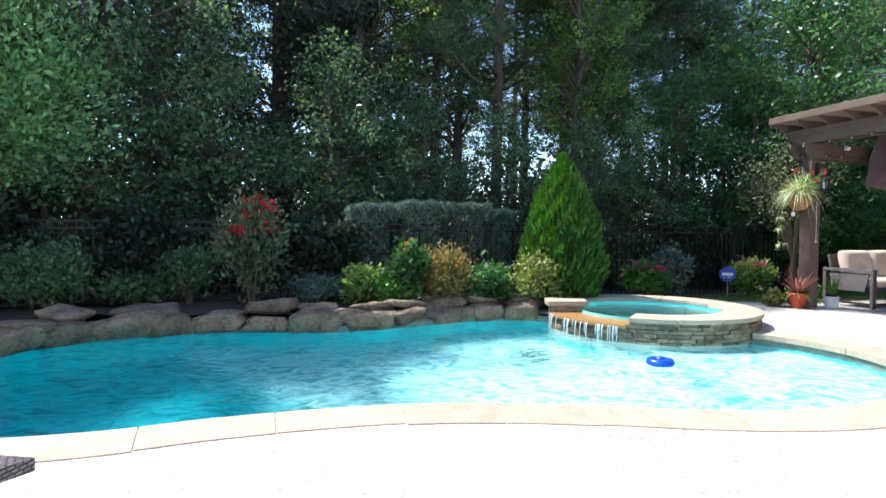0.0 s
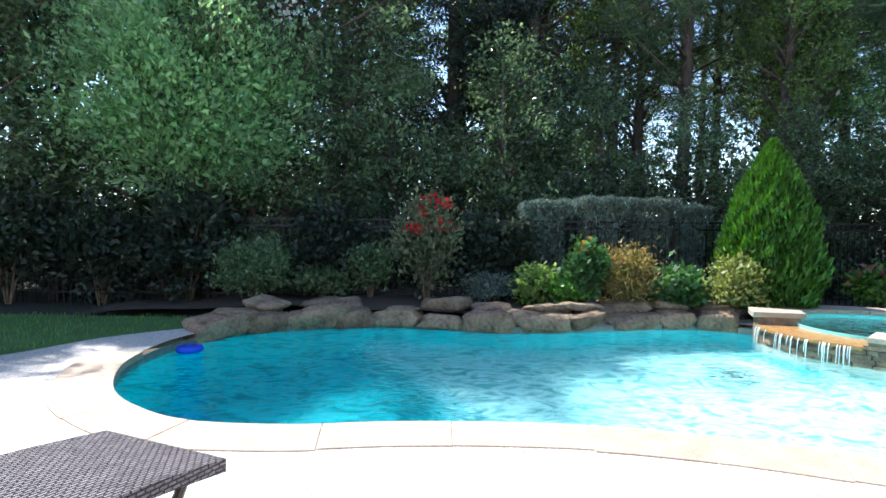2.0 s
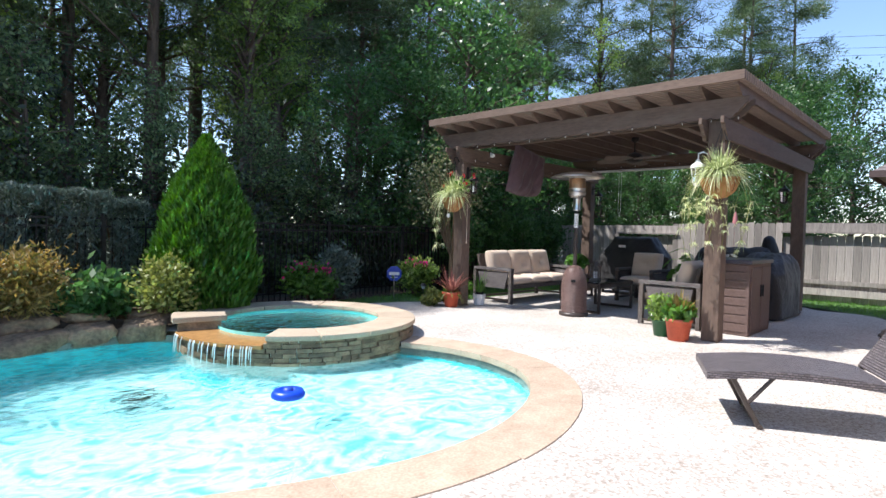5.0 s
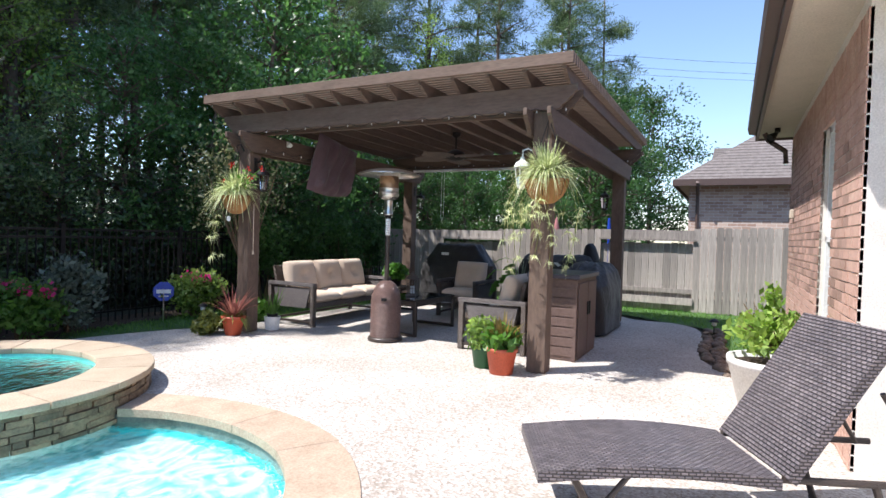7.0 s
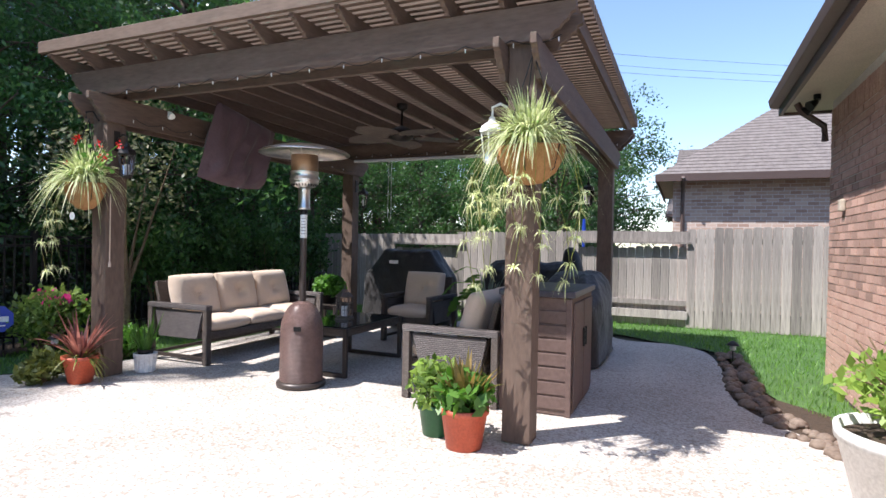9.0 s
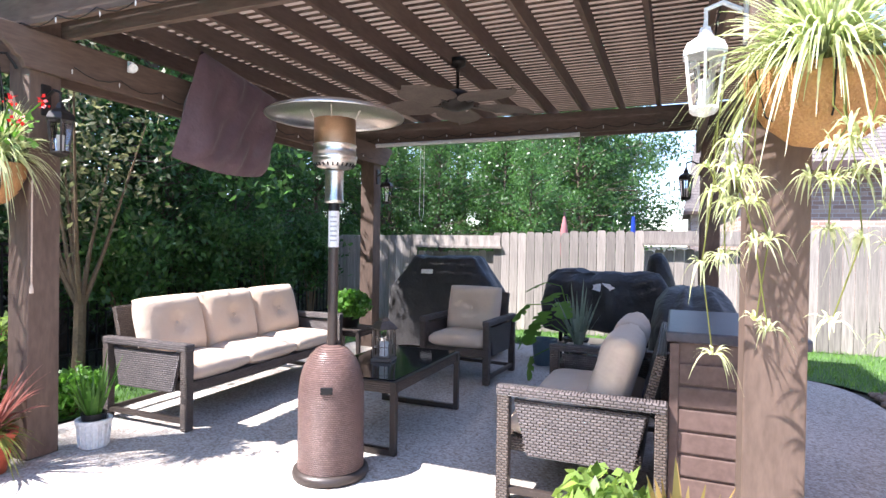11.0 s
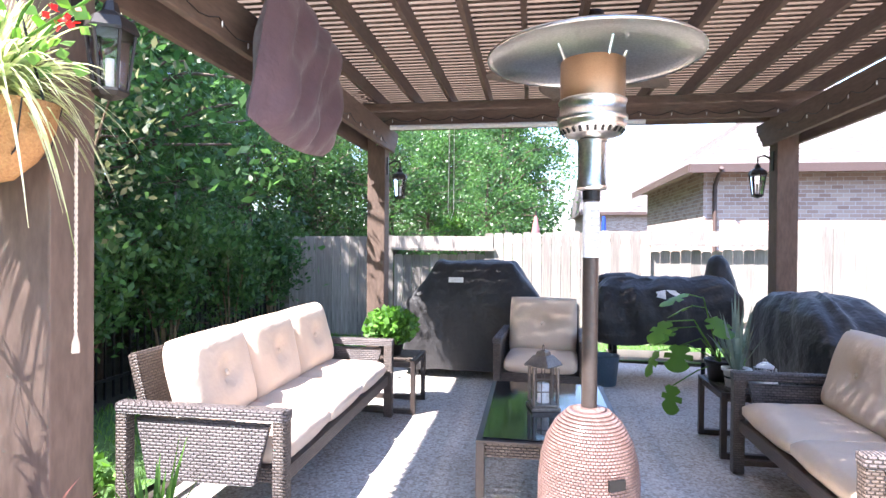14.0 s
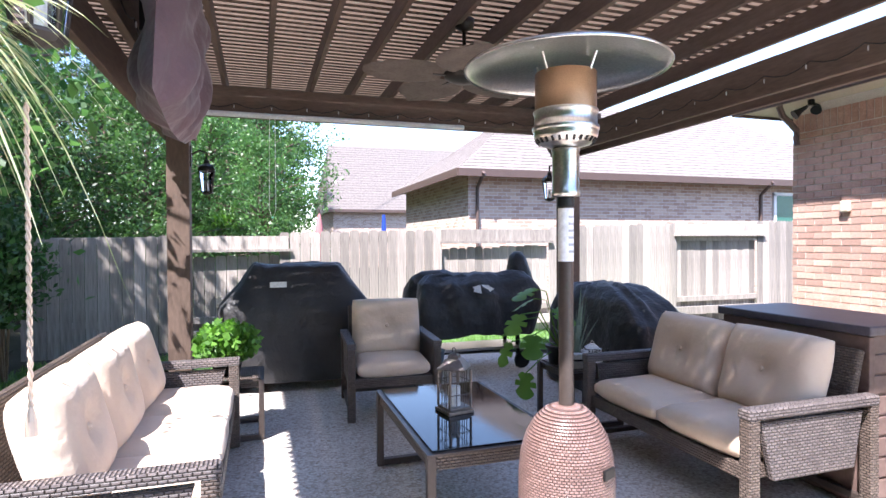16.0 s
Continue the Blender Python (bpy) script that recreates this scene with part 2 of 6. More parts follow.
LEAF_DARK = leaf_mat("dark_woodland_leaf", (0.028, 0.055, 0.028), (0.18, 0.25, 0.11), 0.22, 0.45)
LEAF_MID = leaf_mat("woodland_leaf", (0.055, 0.11, 0.03), (0.30, 0.41, 0.11), 0.25, 0.5)
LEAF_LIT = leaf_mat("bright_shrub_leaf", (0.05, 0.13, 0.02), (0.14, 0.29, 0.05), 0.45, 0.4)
LEAF_GREEN = leaf_mat("sunny_green_leaf", (0.026, 0.072, 0.022), (0.085, 0.17, 0.048), 0.38, 0.42)
NEEDLE = leaf_mat("pine_needle", (0.035, 0.062, 0.03), (0.13, 0.185, 0.075), 0.35, 0.4)
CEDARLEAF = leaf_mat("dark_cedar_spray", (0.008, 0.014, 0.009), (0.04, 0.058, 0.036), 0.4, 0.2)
# leaf colour raised to carry the sun's glare on this tree
CRAPE = leaf_mat("sun_glare_crape_leaf", (0.05, 0.12, 0.045), (0.36, 0.50, 0.23), 0.3, 0.55)
# woodland leaf with the shade under the trees painted into its colour
LEAF_SHADED = leaf_mat("shade_tinted_leaf", (0.010, 0.018, 0.010), (0.05, 0.07, 0.035), 0.4, 0.3)
ARBOR = leaf_mat("arborvitae_leaf", (0.035, 0.11, 0.012), (0.11, 0.26, 0.02), 0.5, 0.25)
SILVER = leaf_mat("silver_leaf", (0.07, 0.10, 0.075), (0.18, 0.23, 0.18), 0.6, 0.2)
GOLD = leaf_mat("gold_leaf", (0.085, 0.105, 0.022), (0.33, 0.215, 0.07), 0.5, 0.35)
YELLOWGREEN = leaf_mat("yellow_green_leaf", (0.09, 0.125, 0.03), (0.26, 0.27, 0.07), 0.5, 0.35)
LIME = leaf_mat("lime_leaf", (0.10, 0.20, 0.03), (0.29, 0.39, 0.09), 0.45, 0.4)
SPIDER = leaf_mat("variegated_leaf", (0.26, 0.34, 0.10), (0.66, 0.68, 0.42), 0.45, 0.4)
CORDY = leaf_mat("red_cordyline_leaf", (0.15, 0.035, 0.035), (0.42, 0.19, 0.15), 0.4, 0.3)
RED_FL = leaf_mat("red_petal", (0.45, 0.01, 0.01), (0.70, 0.03, 0.025), 0.5, 0.3)
PINK_FL = leaf_mat("pink_petal", (0.55, 0.03, 0.16), (0.75, 0.08, 0.28), 0.5, 0.3)
WHITE_FL = leaf_mat("white_petal", (0.60, 0.58, 0.55), (0.80, 0.79, 0.75), 0.6, 0.3)
ORANGE_FL = leaf_mat("orange_petal", (0.65, 0.22, 0.01), (0.85, 0.40, 0.02), 0.5, 0.3)
MAROON = leaf_mat("maroon_leaf", (0.06, 0.09, 0.04), (0.20, 0.20, 0.10), 0.5, 0.35)
GRASSBLADE = leaf_mat("grass_blade", (0.07, 0.15, 0.03), (0.16, 0.30, 0.06), 0.5, 0.35)


def glass_mat(name, tint=(1, 1, 1), rough=0.0, ior=1.45):
    m, nt, p = node_mat(name)
    p.inputs["Base Color"].default_value = (*tint, 1)
    p.inputs["Transmission Weight"].default_value, p.inputs["Roughness"].default_value, p.inputs["IOR"].default_value = 1.0, rough, ior
    return m


def water_mat(name, tint, wave):
    """Clear rippled water, bent light and all."""
    m, nt, p = node_mat(name)
    p.inputs["Base Color"].default_value = (*tint, 1)
    p.inputs["Transmission Weight"].default_value, p.inputs["Roughness"].default_value, p.inputs["IOR"].default_value = 1.0, 0.0, 1.33
    v = coords(nt, (1, 1.5, 1))
    n = nt.nodes.new("ShaderNodeTexNoise")
    n.inputs["Scale"].default_value, n.inputs["Detail"].default_value, n.inputs["Distortion"].default_value = 5.0, 4, 1.5
    link(nt, v, n.inputs["Vector"])
    bump(nt, p, n.outputs["Fac"], wave, 0.09)
    return m


def caustic_mat(name, net):
    """Added clear film: a net of caustic light painted into its transparency."""
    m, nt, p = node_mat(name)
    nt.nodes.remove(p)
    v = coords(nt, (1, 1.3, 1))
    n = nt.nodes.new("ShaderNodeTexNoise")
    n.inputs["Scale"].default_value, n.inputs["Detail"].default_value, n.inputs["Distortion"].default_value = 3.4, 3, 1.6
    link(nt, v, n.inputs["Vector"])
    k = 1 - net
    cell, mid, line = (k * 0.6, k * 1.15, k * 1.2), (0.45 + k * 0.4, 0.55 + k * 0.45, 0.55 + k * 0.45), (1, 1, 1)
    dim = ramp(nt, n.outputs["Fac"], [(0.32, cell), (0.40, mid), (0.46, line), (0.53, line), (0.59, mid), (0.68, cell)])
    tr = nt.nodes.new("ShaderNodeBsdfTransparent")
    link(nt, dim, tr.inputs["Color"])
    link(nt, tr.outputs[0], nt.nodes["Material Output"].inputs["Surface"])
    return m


GLASS = glass_mat("clear_glass")
FOAM = plain("white_falling_water", (0.72, 0.80, 0.80), 0.25)
WATER = water_mat("pool_water", (0.62, 0.95, 0.99), 0.55)
CAUSTIC = caustic_mat("caustic_net", 0.52)
SPAWATER = water_mat("spa_water", (0.72, 0.95, 0.93), 0.25)
BLACKGLASS = plain("black_table_glass", (0.006, 0.007, 0.01), 0.02)
DARKPANE = plain("dark_window_glass", (0.02, 0.025, 0.03), 0.05)
TEALPANE = plain("green_window_screen", (0.03, 0.14, 0.11), 0.2)


# ---- building tools ----
class M:
    """Collects faces for one mesh."""

    def __init__(self):
        self.v, self.f, self.uv = [], [], None

    def add(self, verts, faces):
        o = len(self.v)
        self.v.extend(tuple(p) for p in verts)
        self.f.extend(tuple(o + i for i in q) for q in faces)
        return self

    def obox(self, c, s, m=None):
        vs = [Vector((x * s[0] / 2, y * s[1] / 2, z * s[2] / 2)) for x in (-1, 1) for y in (-1, 1) for z in (-1, 1)]
        vs = [(m @ p if m else p) + Vector(c) for p in vs]
        return self.add(vs, [(0, 1, 3, 2), (4, 6, 7, 5), (0, 4, 5, 1), (2, 3, 7, 6), (0, 2, 6, 4), (1, 5, 7, 3)])

    def box(self, x0, x1, y0, y1, z0, z1):
        return self.obox(((x0 + x1) / 2, (y0 + y1) / 2, (z0 + z1) / 2), (x1 - x0, y1 - y0, z1 - z0))

    def tube(self, pts, r, n=8, caps=True):
        pts = [Vector(p) for p in pts]
        rs = r if isinstance(r, (list, tuple)) else [r] * len(pts)
        rings = []
        for i, p in enumerate(pts):
            d = (pts[min(i + 1, len(pts) - 1)] - pts[max(i - 1, 0)]).normalized()
            a = d.cross(Vector((0, 0, 1)) if abs(d.z) < 0.9 else Vector((1, 0, 0))).normalized()
            b = d.cross(a)
            rings.append([p + (a * math.cos(t) + b * math.sin(t)) * rs[i] for t in [2 * math.pi * k / n for k in range(n)]])
        vs = [q for ring in rings for q in ring]
        fs = [(i * n + k, i * n + (k + 1) % n, (i + 1) * n + (k + 1) % n, (i + 1) * n + k) for i in range(len(pts) - 1) for k in range(n)]
        if caps:
            fs += [tuple(range(n - 1, -1, -1)), tuple((len(pts) - 1) * n + k for k in range(n))]
        return self.add(vs, fs)

    def lathe(self, prof, n=32, c=(0, 0, 0)):
        vs = [(c[0] + r * math.cos(2 * math.pi * k / n), c[1] + r * math.sin(2 * math.pi * k / n), c[2] + z) for r, z in prof for k in range(n)]
        fs = [(i * n + k, i * n + (k + 1) % n, (i + 1) * n + (k + 1) % n, (i + 1) * n + k) for i in range(len(prof) - 1) for k in range(n)]
        return self.add(vs, fs)

    def prism(self, poly, h0, h1, place):
        """Extrudes a flat outline; place(u, v, h) gives the point."""
        n = len(poly)
        vs = [place(u, v, h) for h in (h0, h1) for u, v in poly]
        return self.add(vs, [tuple(range(n - 1, -1, -1)), tuple(range(n, 2 * n))] + [(k, (k + 1) % n, n + (k + 1) % n, n + k) for k in range(n)])

    def sheet(self, nu, nv, fn):
        vs = [fn(i / nu, j / nv) for j in range(nv + 1) for i in range(nu + 1)]
        return self.add(vs, [(j * (nu + 1) + i, j * (nu + 1) + i + 1, (j + 1) * (nu + 1) + i + 1, (j + 1) * (nu + 1) + i) for j in range(nv) for i in range(nu)])

    def mesh(self, name, mat, bevel=0.0, smooth=False, seg=2, fix=True):
        me = bpy.data.meshes.new(name)
        me.from_pydata(self.v, [], self.f)
        bm = bmesh.new()
        bm.from_mesh(me)
        if fix:
            bmesh.ops.recalc_face_normals(bm, faces=bm.faces[:])
        if bevel:
            es = [e for e in bm.edges if len(e.link_faces) == 2 and e.calc_face_angle(0) > 0.6]
            bmesh.ops.bevel(bm, geom=es, offset=bevel, segments=seg, profile=0.6, affect="EDGES")
        uv = bm.loops.layers.uv.new("UVMap")
        for f in bm.faces:
            nx, ny, nz = (abs(c) for c in f.normal)
            f.smooth = smooth
            for lp in f.loops:
                x, y, z = lp.vert.co
                lp[uv].uv = (y, z) if nx >= ny and nx >= nz else ((x, z) if ny >= nz else (x, y))
        bm.to_mesh(me)
        bm.free()
        me.materials.append(mat)
        return me


def part(name, geo, mat, parent=None, label="", bevel=0.0, smooth=False, seg=2, fix=True):
    ob = new(name, geo.mesh(name, mat, bevel, smooth, seg, fix) if isinstance(geo, M) else geo)
    if parent is not None:
        ob.parent = parent
    if label:
        ob["label"] = label
    return ob


def thing(name, label, category, at=(0, 0, 0), rz=0, group="", kind=""):
    ob = new(name)
    ob.empty_display_size = 0.1
    ob.matrix_world = pose(*at, 0, 0, rz)
    return tagged(ob, label, category, group, kind)


def solid(name, geo, mat, label, category, at=(0, 0, 0), rz=0, group="", kind="", **kw):
    ob = part(name, geo, mat, **kw)
    ob.matrix_world = pose(*at, 0, 0, rz)
    return tagged(ob, label, category, group, kind)


def quads(name, verts, mat):
    """A mesh of loose four-cornered blades from an array of corner points."""
    v = np.asarray(verts, dtype=np.float32).reshape(-1, 3)
    n = len(v) // 4
    me = bpy.data.meshes.new(name)
    me.vertices.add(len(v))
    me.vertices.foreach_set("co", v.ravel())
    me.loops.add(len(v))
    me.loops.foreach_set("vertex_index", np.arange(len(v), dtype=np.int32))
    me.polygons.add(n)
    me.polygons.foreach_set("loop_start", np.arange(0, len(v), 4, dtype=np.int32))
    me.polygons.foreach_set("loop_total", np.full(n, 4, dtype=np.int32))
    me.update(calc_edges=True)
    me.materials.append(mat)
    return me


def leaves(rng, centres, size, aspect=0.45, up=0.0, out=None, spread=1.0):
    """Diamond leaves at the centres. up: lift (+) or droop (-) of the tips; out: directions away from the middle."""
    n = len(centres)
    d = rng.normal(size=(n, 3)) * spread
    if out is not None:
        d += out
    d[:, 2] += up
    d /= np.linalg.norm(d, axis=1, keepdims=True) + 1e-9
    s = np.cross(d, rng.normal(size=(n, 3)))
    s /= np.linalg.norm(s, axis=1, keepdims=True) + 1e-9
    L = size * rng.uniform(0.6, 1.35, (n, 1))
    w = L * aspect * 0.5
    base, tip = centres - d * L * 0.5, centres + d * L * 0.5
    mid = centres + np.cross(d, s) * L * 0.08
    return np.stack([base, mid + s * w, tip, mid - s * w], axis=1)


def clumps(rng, n, clump_centres, radius, flat=0.75):
    c = clump_centres[rng.integers(0, len(clump_centres), n)]
    p = rng.normal(size=(n, 3)) * radius * 0.55
    p[:, 2] *= flat
    return c + p


def shell(rng, n, rx, ry, rz, c=(0, 0, 0), inner=0.55):
    d = rng.normal(size=(n, 3))
    d /= np.linalg.norm(d, axis=1, keepdims=True)
    r = rng.uniform(inner, 1.0, (n, 1))
    return d * r * np.array([rx, ry, rz]) + np.array(c)


def straps(rng, n, length, width, rise, droop, c=(0, 0, 0), seg=6, spread=1.0, start=0.03):
    """Long arching strap leaves from one root."""
    out = []
    for k in range(n):
        a = rng.uniform(0, 2 * math.pi)
        L = length * rng.uniform(0.55, 1.15)
        tilt = rng.uniform(0.25, 1.0) * spread
        dx, dy = math.cos(a), math.sin(a)
        sx, sy = -dy, dx
        bend = droop * rng.uniform(0.6, 1.3)
        prev = None
        for i in range(seg + 1):
            t = i / seg
            rad = start + L * tilt * t * 0.8
            z = L * rise * t * (1.15 - 0.4 * tilt) - L * bend * t * t * tilt
            w = width * (0.55 + 0.9 * t if t < 0.4 else 0.91 * (1.0 - (t - 0.4) / 0.6) + 0.05) * 0.5
            tw = 0.3 * math.sin(3 * t + k)
            p = np.array([c[0] + dx * rad, c[1] + dy * rad, c[2] + z])
            q = np.array([sx * w, sy * w, w * tw])
            if prev is not None:
                out.append([prev[0], prev[1], p + q, p - q])
            prev = (p - q, p + q)
    return np.array(out)


def spline(pts, per=8, closed=True):
    n, out = len(pts), []
    P = [Vector((*p, 0)) for p in pts]
    for i in range(n if closed else n - 1):
        g = lambda k: P[k % n] if closed else P[max(0, min(n - 1, k))]
        a, b, c, d = g(i - 1), g(i), g(i + 1), g(i + 2)
        for k in range(per):
            t = k / per
            q = 0.5 * ((2 * b) + (c - a) * t + (2 * a - 5 * b + 4 * c - d) * t * t + (3 * b - a - 3 * c + d) * t ** 3)
            out.append((q.x, q.y))
    if not closed:
        out.append((P[-1].x, P[-1].y))
    return out


def offset(loop, d, closed=True):
    n, out = len(loop), []
    for i in range(n):
        a = Vector(loop[(i - 1) % n] if closed else loop[max(i - 1, 0)])
        b = Vector(loop[(i + 1) % n] if closed else loop[min(i + 1, n - 1)])
        t = (b - a).normalized()
        out.append((loop[i][0] + t.y * d, loop[i][1] - t.x * d))
    return out


def plate(loops, z, mat, name):
    """A flat sheet bounded by the first loop, with the others as holes."""
    bm = bmesh.new()
    edges = []
    for lp in loops:
        vs = [bm.verts.new((x, y, z)) for x, y in lp]
        edges += [bm.edges.new((vs[i], vs[(i + 1) % len(vs)])) for i in range(len(vs))]
    bmesh.ops.triangle_fill(bm, use_beauty=True, edges=edges, normal=(0, 0, 1))
    for f in bm.faces:
        if f.normal.z < 0:
            f.normal_flip()
    me = bpy.data.meshes.new(name)
    bm.to_mesh(me)
    bm.free()
    me.materials.append(mat)
    return me


def inside(p, loop):
    x, y = p
    hit = False
    for i in range(len(loop)):
        (x0, y0), (x1, y1) = loop[i - 1], loop[i]
        if (y0 > y) != (y1 > y) and x < (x1 - x0) * (y - y0) / (y1 - y0) + x0:
            hit = not hit
    return hit

# ---- pool, deck and ground ----
POOL = spline([(-2.44, 6.0), (-2.12, 5.34), (-1.72, 4.92), (-1.25, 4.65), (-0.6, 4.59), (0.0, 4.65), (0.6, 4.66), (1.24, 4.61), (1.9, 4.45),
               (2.5, 4.22), (3.05, 3.97), (3.6, 3.78), (4.15, 3.71), (4.8, 3.79), (5.48, 4.08), (5.95, 4.52), (6.18, 5.05), (6.22, 5.6), (6.07, 6.15),
               (5.6, 6.9), (4.9, 7.9), (4.1, 8.7), (3.24, 8.78), (2.43, 8.6), (1.68, 8.43), (0.97, 8.44), (0.27, 8.64), (-0.47, 8.76), (-1.18, 8.62), (-1.82, 8.36), (-2.27, 7.92), (-2.52, 7.3), (-2.55, 6.6)], 6)
WATER_Z = -0.11
SPA_C, SPA_R, SPA_IN = (5.52, 7.58), 1.38, 0.98
rng = np.random.default_rng(7)

deck_edge = spline([(-2.42, 8.12), (-3.3, 7.3), (-3.75, 6.4), (-4.6, 5.6), (-9, 5.0), (-12, 3), (-12, -2.6), (7.4, -2.6), (7.55, 1.0), (9.2, 1.42), (9.9, 1.85),
                    (10.3, 2.15), (11.0, 2.4), (12.4, 2.42), (13.4, 2.55), (13.85, 2.95), (13.9, 3.6), (14.4, 4.4), (14.5, 7.6), (13.8, 8.35), (12.0, 8.5), (10.4, 8.5), (9.3, 8.55),
                    (8.4, 9.0), (7.3, 9.3), (6.2, 9.25), (5.2, 9.05), (4.2, 8.9), (3.2, 8.88), (2.4, 8.7), (1.7, 8.53), (0.97, 8.54), (0.27, 8.74), (-0.47, 8.86), (-1.2, 8.72), (-1.9, 8.46)], 5)
in_spa = [math.dist(p, SPA_C) < SPA_R - 0.1 for p in POOL]
i_in = next(i for i in range(len(POOL)) if in_spa[i] and not in_spa[i - 1])
i_out = next(i for i in range(len(POOL)) if not in_spa[i] and in_spa[i - 1])
a_in = math.atan2(POOL[i_in - 1][1] - SPA_C[1], POOL[i_in - 1][0] - SPA_C[0])
a_out = math.atan2(POOL[i_out][1] - SPA_C[1], POOL[i_out][0] - SPA_C[0])
ring = lambda a, r: (SPA_C[0] + r * math.cos(a), SPA_C[1] + r * math.sin(a))
POOL_AND_SPA = POOL[:i_in] + [ring(a, SPA_R - 0.06) for a in np.linspace(a_in, a_out, 30)] + POOL[i_out:]
POOL_ONLY = POOL[:i_in] + [ring(a, SPA_R - 0.09) for a in np.linspace(a_in, a_out - 2 * math.pi, 24)] + POOL[i_out:]
deck = new("pavement", plate([deck_edge, POOL_AND_SPA], -0.004, DECK, "pavement"))
tagged(deck, "pale exposed pebble concrete pool deck", "pavement", kind="structure")
skirt = M()
n = len(deck_edge)
skirt.add([(x, y, z) for z in (-0.2, -0.004) for x, y in deck_edge], [(i, (i + 1) % n, n + (i + 1) % n, n + i) for i in range(n)])
part("deck_edge", skirt, DECK, deck)
R = 900
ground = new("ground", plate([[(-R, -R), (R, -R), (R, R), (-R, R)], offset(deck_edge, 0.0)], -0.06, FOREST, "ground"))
tagged(ground, "dark earth and leaf litter around the garden", "ground", kind="structure")


def lawn(name, loop, z, seed, count, label):
    ob = new(name, plate([loop], z, GRASS, name))
    tagged(ob, label, "lawn", kind="structure")
    r = np.random.default_rng(seed)
    xs = np.array(loop)
    lo, hi = xs.min(0), xs.max(0)
    pts = []
    while len(pts) < count:
        p = r.uniform(lo, hi)
        if inside(p, loop):
            pts.append((p[0], p[1], z + 0.025))
    g = new("grass", quads("grass", leaves(r, np.array(pts), 0.075, 0.12, 1.4, spread=0.45), GRASSBLADE))
    tagged(g, "short green lawn grass", "grass", kind="stuff")


lawn("lawn_left", spline([(-2.6, 8.0), (-3.3, 7.4), (-3.8, 6.5), (-4.7, 5.75), (-9, 5.2), (-9, 9.0), (-5.5, 9.0), (-3, 8.8)], 4), -0.03, 3, 5000, "shaded patch of green lawn beside the deck")
lawn("lawn_back", spline([(7.4, 9.5), (8.5, 9.15), (9.4, 8.7), (10.5, 8.62), (12.2, 8.62), (13.8, 8.5), (15.6, 8.6), (15.6, 10.0), (12, 10.0), (9, 9.95), (7.6, 9.75)], 4), -0.03, 4, 7000, "sunny strip of lawn behind the pergola")
lawn("lawn_side", spline([(14.1, 3.1), (13.6, 2.4), (12.4, 2.2), (11.4, 2.05), (10.7, 1.75), (10.9, 1.45), (12.6, 1.3), (15.85, 0.2), (15.85, 8.2), (14.7, 8.2), (14.75, 4.4)], 4), -0.03, 5, 9000, "bright green strip of lawn along the wooden fence")

# the basin: a sloping deep end and a shallow shelf at the spa side
SHELF = -0.36
basin = M()
nP = len(POOL_ONLY)


wall_low = [(x * 0.97 + 0.03 * 1.8, y * 0.96 + 0.04 * 6.4) for x, y in POOL_ONLY]
basin.add([(x, y, -0.20) for x, y in POOL_ONLY] + [(x, y, -1.6) for x, y in wall_low], [(i, (i + 1) % nP, nP + (i + 1) % nP, nP + i) for i in range(nP)] + [tuple(range(nP, 2 * nP))])
pool = thing("pool", "kidney-shaped swimming pool with turquoise water", "pool", kind="structure")
part("pool_basin", basin, BASIN, pool, "deep basin, the water's blue put into its plaster")
band = M()
low = offset(POOL_ONLY, -0.012)
band.add([(x, y, -0.05) for x, y in POOL_ONLY] + [(x, y, -0.22) for x, y in low], [(i, (i + 1) % nP, nP + (i + 1) % nP, nP + i) for i in range(nP)])
part("waterline_tile", band, TILE_BAND, pool, "mottled brown waterline tile band")


def clip_x(loop, f):
    """The part of the loop where f(p) >= 0."""
    out = []
    for i in range(len(loop)):
        a, b = loop[i - 1], loop[i]
        fa, fb = f(a), f(b)
        if (fa >= 0) != (fb >= 0):
            t = fa / (fa - fb)
            out.append((a[0] + (b[0] - a[0]) * t, a[1] + (b[1] - a[1]) * t))
        if fb >= 0:
            out.append(b)
    return out


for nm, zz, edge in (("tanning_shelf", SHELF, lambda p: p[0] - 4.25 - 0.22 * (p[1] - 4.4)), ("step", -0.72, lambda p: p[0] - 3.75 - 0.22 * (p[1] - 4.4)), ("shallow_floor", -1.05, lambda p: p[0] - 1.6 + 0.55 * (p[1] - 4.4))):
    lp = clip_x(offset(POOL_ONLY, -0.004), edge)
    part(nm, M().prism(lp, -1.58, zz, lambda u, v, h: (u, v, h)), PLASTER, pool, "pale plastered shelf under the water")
water = part("water", plate([POOL_ONLY], WATER_Z, WATER, "water"), None, pool, "rippled clear turquoise water")
water.visible_shadow = False
# film added below the surface, painting bright caustic lines over the floor
part("ripple_film", plate([offset(POOL_ONLY, -0.004)], WATER_Z - 0.03, CAUSTIC, "ripple_film"), None, pool)
grate = M()
for k in range(9):
    grate.box(-0.2, 0.2, -0.2 + k * 0.05, -0.175 + k * 0.05, 0, 0.02)
for dx in (-0.22, 0.2):
    grate.box(dx, dx + 0.02, -0.22, 0.24, 0, 0.024)
g = part("drain_grate", grate, IRON, pool, "dark square drain grate")
g.location = (3.55, 7.25, -1.04)


